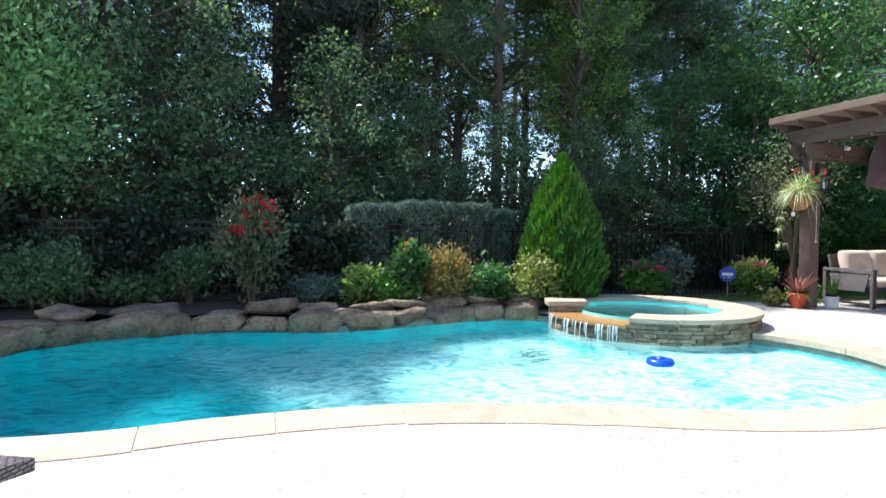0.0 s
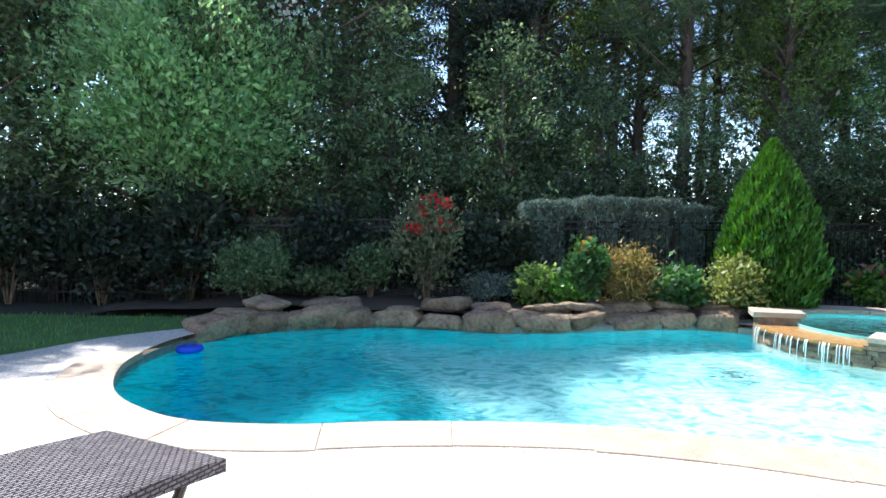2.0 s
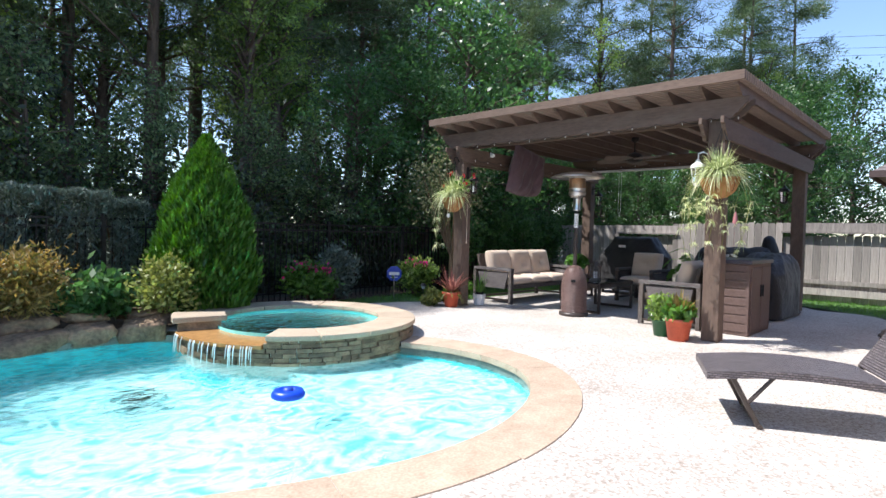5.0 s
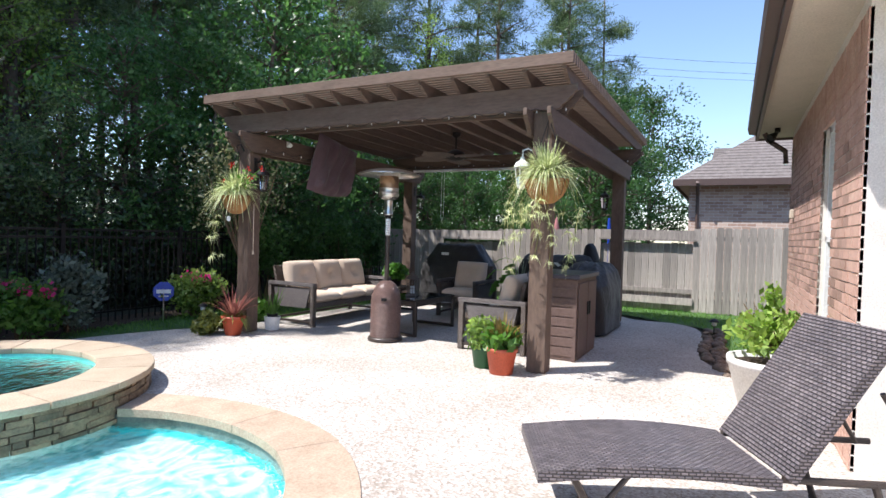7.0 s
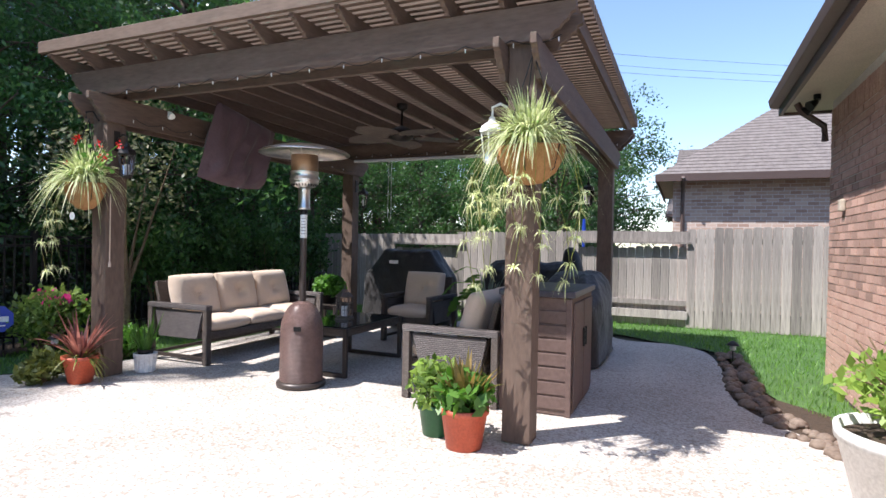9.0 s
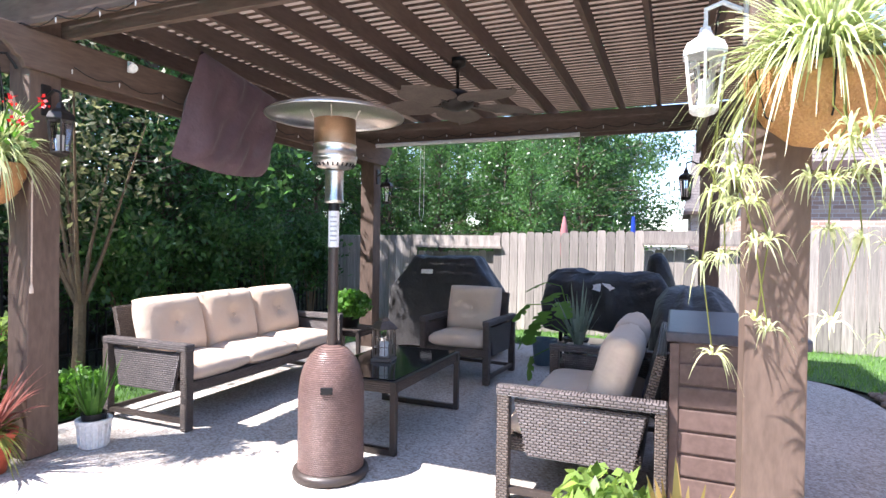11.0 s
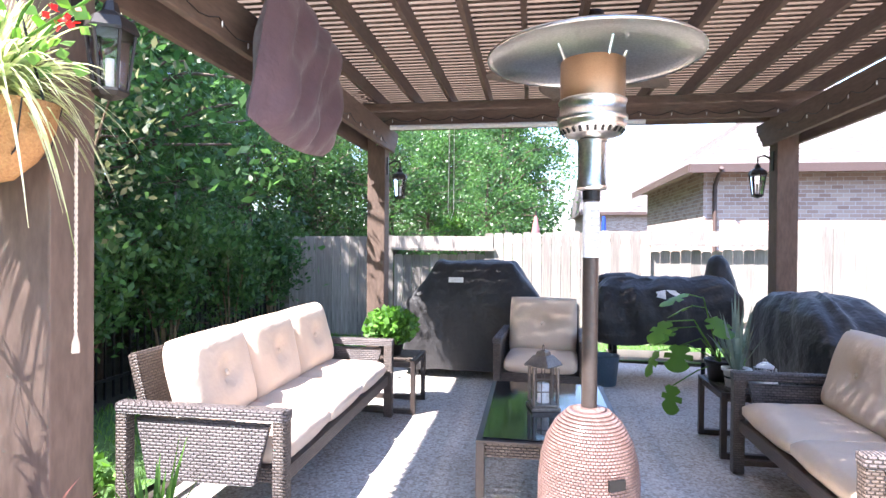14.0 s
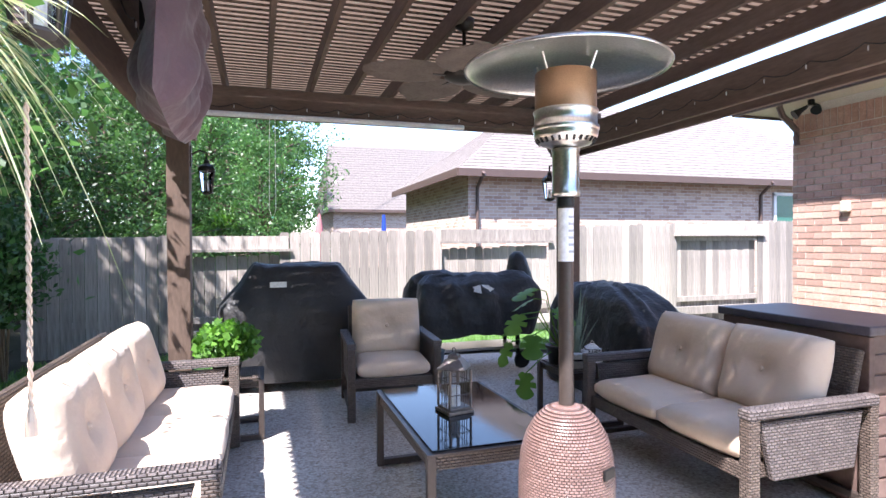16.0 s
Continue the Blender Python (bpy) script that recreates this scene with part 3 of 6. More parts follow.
def coping(i0, i1, width, label):
    """Flat stones that follow the pool's edge."""
    t = thing("coping", label, "pool coping", kind="structure")
    r = random.Random(5)
    loop = [POOL[i % len(POOL)] for i in range(i0, i1 + 1)]
    inner, i = offset(loop, -0.03, False), 0
    while i < len(loop) - 1:
        step, want = 1, r.uniform(0.55, 1.0)
        while i + step < len(loop) - 1 and sum(math.dist(loop[i + q], loop[i + q + 1]) for q in range(step)) < want:
            step += 1
        w = width * r.uniform(0.97, 1.04)
        outer = offset(loop, w, False)
        a, b = inner[i:i + step + 1], outer[i:i + step + 1]
        shrink = lambda p, q, d: tuple(np.array(p) + (np.array(q) - np.array(p)) * d / max(1e-6, math.dist(p, q)))
        a = [shrink(a[0], a[1], 0.003)] + a[1:-1] + [shrink(a[-1], a[-2], 0.003)]
        b = [shrink(b[0], b[1], 0.003)] + b[1:-1] + [shrink(b[-1], b[-2], 0.003)]
        z = r.uniform(0.0, 0.006)
        part("stone", M().prism(a + b[::-1], -0.06, 0.004 + z * 0.3, lambda u, v, h: (u, v, h)), COPE, t, bevel=0.003, seg=1)
        i += step
    return t


coping(-6, 6 * 18 + 1, 0.38, "tan flagstone coping along the curved pool edge")

# ---- the raised spa ----
spa = thing("spa", "round raised spa with stone cap and spillway", "hot tub", (SPA_C[0], SPA_C[1], 0), kind="structure")
CAP_Z = 0.20
A0, A1 = radians(223), radians(223 + 292)      # the cap's stretch; the rest is the spillway


def arc_block(r0, r1, a0, a1, z0, z1, k=4):
    m = M()
    poly = [(r1 * math.cos(a), r1 * math.sin(a)) for a in np.linspace(a0, a1, k)] + [(r0 * math.cos(a), r0 * math.sin(a)) for a in np.linspace(a1, a0, k)]
    return m.prism(poly, z0, z1, lambda u, v, h: (u, v, h))


ncap = 13
for k in range(ncap):
    a, b = A0 + (A1 - A0) * k / ncap, A0 + (A1 - A0) * (k + 1) / ncap
    part("cap_stone", arc_block(SPA_IN - 0.02, SPA_R + 0.04, a + 0.003, b - 0.003, CAP_Z - 0.055, CAP_Z, 5), CAPSTONE, spa, bevel=0.012)
liner = M().lathe([(0.01, -0.5), (0.72, -0.5), (0.74, -0.2), (SPA_IN, -0.18), (SPA_IN, CAP_Z - 0.06)], 48)
part("spa_liner", liner, SPALINER, spa, "green plastered bowl")
core = M()
for k in range(64):
    a, b = 2 * math.pi * k / 64, 2 * math.pi * (k + 1) / 64
    am = math.degrees((a + b) / 2) % 360
    top = 0.06 if 155 < am < 223 else CAP_Z - 0.057
    poly = [(r * math.cos(t), r * math.sin(t)) for r, t in ((SPA_R - 0.035, a), (SPA_R - 0.035, b), (SPA_IN + 0.004, b), (SPA_IN + 0.004, a))]
    core.prism(poly, -0.6, top, lambda u, v, h: (u, v, h))
part("spa_wall", core, MORTAR, spa)
rs = random.Random(11)
for row in range(6):
    z0 = -0.13 + row * 0.0487
    a = radians(100)
    while a < radians(400):
        da = rs.uniform(0.05, 0.21)
        am = math.degrees(a + da / 2) % 360
        if not (row >= 4 and 152 < am < 224):
            out = rs.uniform(0.0, 0.024)
            part("wall_stone", arc_block(SPA_R - 0.06, SPA_R - 0.005 + out, a + 0.004, a + da - 0.004, z0 + 0.002, z0 + 0.046, 3), STACK, spa)
        a += da
part("spill_lip", arc_block(SPA_IN - 0.01, SPA_R + 0.05, radians(167), radians(222), 0.06, 0.105, 10), COPPER, spa, "wet orange-brown stone spillway", bevel=0.008)
pier = arc_block(SPA_IN - 0.04, SPA_R + 0.02, radians(149), radians(166), -0.2, 0.19, 4)
part("pier", pier, STACK, spa, "stacked stone pier")
part("pier_cap", arc_block(SPA_IN - 0.1, SPA_R + 0.08, radians(147.5), radians(167.5), 0.19, 0.255, 4), CAPSTONE, spa, "thick limestone pier cap", bevel=0.012)
sw = part("spa_water", M().lathe([(0.0, 0.108), (SPA_IN - 0.005, 0.108)], 48), SPAWATER, spa, "green spa water", fix=False)
sw.visible_shadow = False
fall = M()
for k in range(34):
    a = radians(rs.uniform(168, 221))
    ln = rs.uniform(0.06, 0.2)
    p0 = Vector((math.cos(a), math.sin(a), 0)) * (SPA_R + 0.052)
    fall.tube([p0 + Vector((0, 0, 0.09)), p0 * 1.012 + Vector((0, 0, 0.05)), p0 * 1.02 + Vector((0, 0, 0.05 - ln))], [0.004, 0.005, 0.003], 5)
ff = part("falling_water", fall, FOAM, spa, "thin strands of falling water", smooth=True)

# ---- floats ----
for fx, fy in ((4.12, 5.57), (-2.3, 7.12)):
    f = thing("pool_float", "round blue floating chlorine dispenser", "pool float", (fx, fy, WATER_Z - 0.015), group="floats in the pool")
    part("ring", M().lathe([(0.02, 0.0), (0.10, 0.0), (0.135, 0.02), (0.14, 0.045), (0.12, 0.075), (0.07, 0.082), (0.055, 0.05), (0.01, 0.05)], 24), BLUE, f, smooth=True)
    part("cap", M().lathe([(0.0, 0.095), (0.04, 0.093), (0.048, 0.05)], 16), SIGN_BLUE, f, smooth=True)

# ---- boulders along the far edge ----
rr = random.Random(21)


def boulder(x, y, z, sx, sy, sz, rz, seed):
    bm = bmesh.new()
    bmesh.ops.create_icosphere(bm, subdivisions=3, radius=1.0)
    for v in bm.verts:
        p = v.co.copy()
        p = Vector([math.copysign(abs(c) ** 0.6, c) for c in p])
        p *= 1 + 0.34 * noise.noise(p * 1.1 + Vector((seed * 7.1, 0, 0))) + 0.2 * noise.noise(p * 2.6 + Vector((0, seed * 3.3, 0))) + 0.1 * abs(noise.noise(p * 6 + Vector((seed, 0, 0))))
        v.co = (p.x * sx, p.y * sy, p.z * sz)
    for f in bm.faces:
        f.smooth = True
    me = bpy.data.meshes.new("boulder")
    bm.to_mesh(me)
    bm.free()
    me.materials.append(ROCK)
    ob = new("boulder", me)
    ob.matrix_world = pose(x, y, z, rr.uniform(-8, 8), rr.uniform(-8, 8), rz)
    tagged(ob, "rough brown boulder edging the pool", "rock", group="boulders along the pool")


edge_pts = [POOL[i] for i in range(6 * 21 - 2, 6 * 31 - 1)]
s, last, k = 0.0, edge_pts[0], 0
need = 0.3
for p in edge_pts[1:]:
    s += math.dist(p, last)
    if s >= need:
        d = math.degrees(math.atan2(p[1] - last[1], p[0] - last[0]))
        w = rr.uniform(0.24, 0.40)
        o = Vector((p[0], p[1] + 0.10))
        boulder(o.x, o.y, -0.01 + rr.uniform(-0.03, 0.03), w, 0.22, 0.14 + rr.uniform(-0.05, 0.04), d + rr.uniform(-12, 12), k)
        if k % 10 not in (7, ):
            boulder(o.x + rr.uniform(-0.15, 0.15), o.y + 0.28, 0.15 + rr.uniform(-0.03, 0.03), w * rr.uniform(0.7, 1.2), 0.24, rr.uniform(0.055, 0.10), d + rr.uniform(-20, 20), k + 60)
        need, s, k = w * 1.75, 0.0, k + 1
    last = p
bed = M().sheet(60, 8, lambda u, v: (-4.6 + 10.6 * u, (8.85 + 0.25 * math.sin(u * 9)) * (1 - v) + 11.6 * v, 0.16 * math.sin(math.pi * min(1, u * 1.2 + 0.08)) + 0.05 * math.sin(u * 31 + v * 5) * 0.4 - 0.04))
b = part("garden_bed", bed, SOIL, smooth=True)
tagged(b, "mulched planting bed behind the boulders", "garden bed", kind="structure")
for lp, nm in ((spline([(10.0, 2.2), (10.4, 2.32), (11.1, 2.52), (11.3, 2.2), (10.8, 1.7), (10.3, 1.45), (9.4, 1.4), (9.7, 1.75)], 4), "stone_bed"), (spline([(6.3, 9.35), (7.3, 9.45), (7.9, 9.8), (9.6, 10.05), (9.8, 10.6), (6.0, 10.8)], 4), "rose_bed")):
    ob = new(nm, plate([lp], -0.012, SOIL, nm))
    tagged(ob, "brown mulch bed", "garden bed", kind="structure")
rb = M()
for k in range(150):
    bx, by = rr.uniform(9.5, 13.4), 0
    by = 2.42 - rr.uniform(0.02, 0.3) - max(0, 10.9 - bx) * 0.35
    r0 = rr.uniform(0.03, 0.075)
    rb.lathe([(0.005, 0), (r0, 0.2 * r0), (r0 * 0.9, 0.7 * r0), (r0 * 0.4, 1.0 * r0), (0.003, 1.05 * r0)], 7, (bx, by, -0.02))
rb = part("river_stones", rb, RIVER, smooth=True)
tagged(rb, "brown river stones edging the lawn", "stones", kind="stuff")

# ---- pergola ----
perg = thing("pergola", "dark brown timber pergola with slatted roof", "pergola", (0, 0, 0))
PX0, PX1, PY0, PY1 = 9.06, 13.46, 3.87, 8.08
for px in (PX0, PX1):
    for py in (PY0, PY1):
        part("post", M().box(px - 0.1, px + 0.1, py - 0.1, py + 0.1, 0, 2.95), PERG, perg, bevel=0.008)


def beam_outline(l0, l1, z0, z1):
    """A plank seen from its side, with an ogee cut at both ends."""
    h = z1 - z0
    end = [(0.0, 1.0), (0.0, 0.72), (0.035, 0.66), (0.05, 0.52), (0.085, 0.42), (0.11, 0.28), (0.15, 0.2), (0.17, 0.0)]
    return [(l0 + u, z0 + v * h) for u, v in end] + [(l1 - u, z0 + v * h) for u, v in end[::-1]]


SB0, SB1, CB1, JT, ST = 2.47, 2.72, 2.965, 3.105, 3.218
for py in (PY0, PY1):
    for dy in (-0.125, 0.125):
        part("side_beam", M().prism(beam_outline(PX0 - 0.32, PX1 + 0.32, SB0, SB1), py + dy - 0.022, py + dy + 0.022, lambda u, v, h: (u, h, v)), PERG_X, perg, bevel=0.004, seg=1)
for px in (PX0, PX1):
    for dx in (-0.125, 0.125):
        part("cross_beam", M().prism(beam_outline(PY0 - 0.36, PY1 + 0.36, SB1 + 0.002, CB1), px + dx - 0.022, px + dx + 0.022, lambda u, v, h: (h, u, v)), PERG_Y, perg, bevel=0.004, seg=1)
NJ = 13
for k in range(NJ):
    y = 3.6 + (8.47 - 3.6) * k / (NJ - 1)
    part("joist", M().prism(beam_outline(8.72, 13.92, CB1 + 0.001, JT), y - 0.02, y + 0.02, lambda u, v, h: (u, h, v)), PERG_X, perg, bevel=0.003, seg=1)
x = 8.7
slat = M().box(-0.022, 0.022, 3.5, 8.58, JT + 0.001, ST).mesh("slat", PERG_Y, 0.004, seg=1)
while x < 13.95:
    ob = part("slat", slat, None, perg)
    ob.location = (x, 0, 0)
    x += 0.089

# ---- fences ----
FX = 15.9
fence = thing("fence", "weathered grey cedar board fence", "fence", (0, 0, 0), kind="structure")
for zr in (0.35, 1.45):
    part("rail", M().box(FX + 0.035, FX + 0.075, -6, 10.3, zr, zr + 0.09), CEDAR, fence)
plank = [M().prism([(-0.067, 0), (0.067, 0), (0.067, 1), (0.045, 1.016), (-0.045, 1.016), (-0.067, 1)], 0, 0.017, lambda u, v, h: (h, u, v)).mesh("plank", CEDAR) for k in range(3)]
y, rf = -6.0, random.Random(9)
LEDGES = ((-1.7, 0.28), (2.83, 4.68), (7.02, 8.55))
fence_top = lambda q: 1.69 - (q - 3) * 0.024
while y < 10.3:
    gap = any(a < y < b for a, b in LEDGES)
    hh = rf.uniform(-0.015, 0.015) + fence_top(y)
    o = part("plank", plank[rf.randrange(3)], None, fence)
    o.location, o.scale, o.rotation_euler = (FX + (0.075 if gap else 0.016) + rf.uniform(0, 0.006), y, -0.02), (1, 1, (hh - 0.30) if gap else hh), (0, 0, rf.uniform(-0.03, 0.03))
    y += 0.143
for y0, y1 in LEDGES:
    zl = fence_top((y0 + y1) / 2) - 0.24
    part("ledge_rail", M().box(FX - 0.03, FX + 0.07, y0 - 0.1, y1, zl, zl + 0.035), CEDAR, fence)
    part("upper_boards", M().box(FX + 0.01, FX + 0.03, y0 - 0.06, y1 - 0.02, zl + 0.035, zl + 0.22), CEDAR, fence)
    part("foot_board", M().box(FX - 0.02, FX + 0.03, y0 - 0.06, y1 - 0.02, 0.12, 0.26), CEDAR, fence)
back_fence = thing("fence_north", "black iron picket fence under the trees", "fence", (0, 0, 0), kind="structure")
FY = 10.3
for z in (0.12, 1.22, 1.33):
    part("rail", M().box(-9, 15.85, FY - 0.014, FY + 0.014, z, z + 0.028), IRON, back_fence)
pk = M().box(-0.008, 0.008, -0.008, 0.008, -0.05, 1.36).mesh("picket", IRON)
pt = M().box(-0.028, 0.028, -0.028, 0.028, -0.06, 1.42).mesh("fence_post", IRON)
far_pk, x, k = M(), -9.0, 0
while x < 15.8:
    if k % 17 == 0:
        o = part("fence_post", pt, None, back_fence)
        o.location = (x, FY, 0)
    elif x > 5.2:
        o = part("picket", pk, None, back_fence)
        o.location = (x, FY, 0)
    else:
        far_pk.box(x - 0.008, x + 0.008, FY - 0.008, FY + 0.008, -0.05, 1.36)
    x += 0.11
    k += 1
tagged(part("pickets", far_pk, IRON, back_fence), kind="stuff")

# ---- houses ----
def brick_wall(host, x0, x1, z0, z1, y, face, openings=(), near=None, axis="x"):
    """Bricks standing proud of a mortar bed. face: +1 or -1, the side that shows; those inside near become parts, the rest one mesh."""
    r = random.Random(3)
    place = (lambda u, v, h: (u, y + face * h, v)) if axis == "x" else (lambda u, v, h: (y + face * h, u, v))
    part("wall_bed", M().prism([(x0, z0), (x1, z0), (x1, z1), (x0, z1)], -0.2, -0.001, place) if not openings else bed_with_holes(x0, x1, z0, z1, openings, place), MORTAR, host)
    rest, shared, count = M(), {}, 0
    rows = int((z1 - z0) / 0.0765)
    for j in range(rows):
        z = z0 + j * 0.0765
        soldier = j >= rows - 3
        if soldier and j > rows - 3:
            continue
        L, H = (0.068, 0.2) if soldier else (0.2, 0.0655)
        x = x0 + (0 if j % 2 or soldier else -0.105)
        while x < x1 - 0.01:
            a, b = max(x, x0), min(x + L, x1)
            for o in openings:
                if o[2] < z + H / 2 < o[3]:
                    if a < o[0]:
                        b = min(b, o[0])
                    elif b > o[1]:
                        a = max(a, o[1])
                    else:
                        b = a
            if b - a > 0.012:
                d = r.choice((0.006, 0.008, 0.01))
                if near and near[0] < a < near[1] and near[2] < z < near[3] and count < 290:
                    key = (round(b - a, 3), round(H, 3), d)
                    if key not in shared:
                        shared[key] = M().prism([(0, 0), (b - a, 0), (b - a, H), (0, H)], -0.02, d, (lambda u, v, h: (u, face * h, v)) if axis == "x" else (lambda u, v, h: (face * h, u, v))).mesh("brick", BRICK)
                    o = part("brick", shared[key], None, host)
                    o.location = place(a, z, 0)
                    count += 1
                else:
                    rest.prism([(a, z), (b, z), (b, z + H), (a, z + H)], -0.02, d, place)
            x += L + 0.0105
    tagged(part("bricks", rest, BRICK, host), kind="stuff")


def bed_with_holes(x0, x1, z0, z1, openings, place):
    m, xs = M(), sorted({x0, x1, *(o[0] for o in openings), *(o[1] for o in openings)})
    for a, b in zip(xs, xs[1:]):
        cuts = [o for o in openings if o[0] <= (a + b) / 2 <= o[1]]
        zs = [z0] + [z for o in cuts for z in (o[2], o[3])] + [z1]
        for c, d in zip(zs[::2], zs[1::2]):
            if d > c:
                m.prism([(a, c), (b, c), (b, d), (a, d)], -0.2, -0.001, place)
    return m


WY, WX = 1.37, 12.6
house = thing("house", "pink-brown brick house with brown eaves", "house", (0, 0, 0))
win = (8.75, 9.5, 0.45, 2.5)
brick_wall(house, 7.6, WX, -0.05, 3.0, WY, 1, [win], (8.0, 12.6, 0.9, 2.1))
brick_wall(house, -2.5, WY, -0.05, 3.0, WX, 1, axis="y")
part("wall_west", M().box(7.6, 7.8, -2.5, WY - 0.21, -0.05, 3.0), MORTAR, house)
part("wall_garden", M().box(-12, 7.6, -2.75, -2.55, -0.05, 3.0), MORTAR, house)
w = part("window", M().box(win[0], win[1], WY - 0.14, WY - 0.12, win[2], win[3]), DARKPANE, house, "dark glazed tall window")
fr = M()
for a, b, c, d in ((win[0], win[0] + 0.06, win[2], win[3]), (win[1] - 0.06, win[1], win[2], win[3]), (win[0], win[1], win[2], win[2] + 0.06), (win[0], win[1], win[3] - 0.06, win[3]), (win[0], win[1], 1.45, 1.5)):
    fr.box(a, b, WY - 0.12, WY - 0.05, c, d)
part("window_frame", fr, WHITE, w, "white window frame")
part("window_sill", M().box(win[0] - 0.05, win[1] + 0.05, WY - 0.1, WY + 0.04, win[2] - 0.07, win[2]), BRICK, w)
part("soffit", M().box(7.0, WX + 0.42, -2.5, WY + 0.42, 3.0, 3.02), SOFFIT, house, "cream soffit boards")
part("fascia", M().prism([(7.0, WY + 0.42), (WX + 0.42, WY + 0.42), (WX + 0.42, -2.5), (WX + 0.46, -2.5), (WX + 0.46, WY + 0.46), (7.0, WY + 0.46)], 2.97, 3.17, lambda u, v, h: (u, v, h)), TRIMBROWN, house, "brown fascia board")
part("gutter", M().prism([(0, 0), (0.09, 0.02), (0.11, 0.11), (0, 0.11)], 7.0, WX + 0.5, lambda u, v, h: (h, WY + 0.46 + u, 3.06 + v)), TRIMBROWN, house, bevel=0.006)
roof = M()
roof.add([(6.9, WY + 0.5, 3.16), (WX + 0.5, WY + 0.5, 3.16), (WX - 2.4, WY - 3.4, 5.2), (6.9, WY - 3.4, 5.2), (WX + 0.5, -6, 3.16), (WX - 2.4, -6, 5.2), (6.9, -6, 3.1)], [(0, 1, 2, 3), (1, 4, 5, 2), (3, 2, 5, 6), (0, 3, 6), (0, 6, 4, 1)])
part("roof", roof, SHINGLE, house)
fl = thing("floodlight", "black twin floodlight under the eave", "floodlight", (12.2, WY + 0.22, 3.0))
part("bracket", M().tube([(0, 0, 0), (0, 0, -0.06)], 0.035, 10), IRON, fl)
for sx in (-0.1, 0.1):
    part("lamp_head", M().tube([(sx * 0.4, 0, -0.06), (sx, 0.03, -0.1), (sx * 1.3, 0.09, -0.15)], [0.015, 0.03, 0.055], 12), IRON, fl)
sc = thing("wall_outlet", "small cream weatherproof wall fitting", "outlet", (11.95, WY + 0.01, 1.82))
part("cover", M().box(-0.05, 0.05, 0, 0.05, -0.06, 0.06), SOFFIT, sc, bevel=0.015)
ds = thing("downspout", "brown metal downspout at the house corner", "downspout", (WX - 0.12, WY + 0.06, 0))
part("pipe", M().tube([(0, 0.3, 2.98), (0, 0.25, 2.88), (0, 0.04, 2.72), (0, 0.03, 2.55)], 0.035, 8), TRIMBROWN, ds)


def neighbour(x, y0, y1, depth, eave, ridge, label, wallmat, hip=1.0):
    h = thing("neighbour_house", label, "house", (0, 0, 0), group="houses beyond the fence")
    part("wall", M().box(x, x + depth, y0, y1, 0, eave), wallmat, h)
    o = 0.34
    run = min(depth, y1 - y0) / 2 * hip
    xm = x + depth / 2
    v = [(x - o, y0 - o, eave), (x + depth + o, y0 - o, eave), (x + depth + o, y1 + o, eave), (x - o, y1 + o, eave), (xm, y0 + run, ridge), (xm, y1 - run * 1.0, ridge)]
    part("roof", M().add(v, [(0, 1, 4), (1, 2, 5, 4), (2, 3, 5), (3, 0, 4, 5)]), SHINGLE, h)
    courses = M()
    for a, b, c, d in ((0, 3, 4, 5), (3, 2, 5, 5), (0, 1, 4, 4)):
        A, B, C, D = (Vector(v[i]) for i in (a, b, c, d))
        rows = 26
        for k in range(rows):
            t0, t1 = k / rows, (k + 1.06) / rows
            p, q, r, s = A.lerp(C, t0), B.lerp(D, t0), B.lerp(D, min(1, t1)), A.lerp(C, min(1, t1))
            up = Vector((0, 0, 0.022))
            courses.add([p + up, q + up, r + up * 0.25, s + up * 0.25, p, q], [(0, 1, 2, 3), (4, 5, 1, 0)])
    tagged(part("shingle_cladding", courses, SHINGLE, h), kind="stuff")
    part("soffit", M().box(x - o, x + depth + o, y0 - o, y1 + o, eave - 0.03, eave - 0.005), SOFFIT, h)
    part("fascia", M().box(x - o - 0.03, x - o, y0 - o, y1 + o, eave - 0.13, eave + 0.03), TRIMBROWN, h)
    part("fascia", M().box(x - o, x + depth + o, y1 + o, y1 + o + 0.03, eave - 0.13, eave + 0.03), TRIMBROWN, h)
    return h


def brick_tex():
    """Bricks too far off to tell apart by their depth."""
    m, nt, p = node_mat("far_brick")
    br = nt.nodes.new("ShaderNodeTexBrick")
    br.inputs["Scale"].default_value = 1.0
    br.inputs["Brick Width"].default_value, br.inputs["Row Height"].default_value, br.inputs["Mortar Size"].default_value = 0.21, 0.0765, 0.006
    for k, c in (("Color1", (0.38, 0.245, 0.19)), ("Color2", (0.58, 0.44, 0.36)), ("Mortar", (0.62, 0.57, 0.52))):
        br.inputs[k].default_value = (*c, 1)
    link(nt, coords(nt, (1, 1, 1), "UV"), br.inputs["Vector"])
    link(nt, br.outputs["Color"], p.inputs["Base Color"])
    p.inputs["Roughness"].default_value = 0.9
    bump(nt, p, br.outputs["Fac"], -0.5, 0.01)
    return m


FARBRICK = brick_tex()
nb = neighbour(18.9, -9.0, 3.1, 5.4, 2.95, 5.2, "brick neighbour house with grey shingle hip roof", FARBRICK)
nw = part("window", M().box(18.86, 18.9, -6.6, -5.4, 1.5, 2.6), TEALPANE, nb, "green screened window")
part("window_frame", M().box(18.84, 18.9, -5.4, -5.32, 1.45, 2.65).box(18.84, 18.9, -6.68, -6.6, 1.45, 2.65).box(18.84, 18.9, -6.68, -5.32, 2.6, 2.68), WHITE, nw)
for yy in (2.9, -4.9):
    part("downspout", M().tube([(18.5, yy, 2.9), (18.75, yy, 2.7), (18.86, yy, 2.6), (18.86, yy, 0)], 0.04, 8), TRIMBROWN, nb)
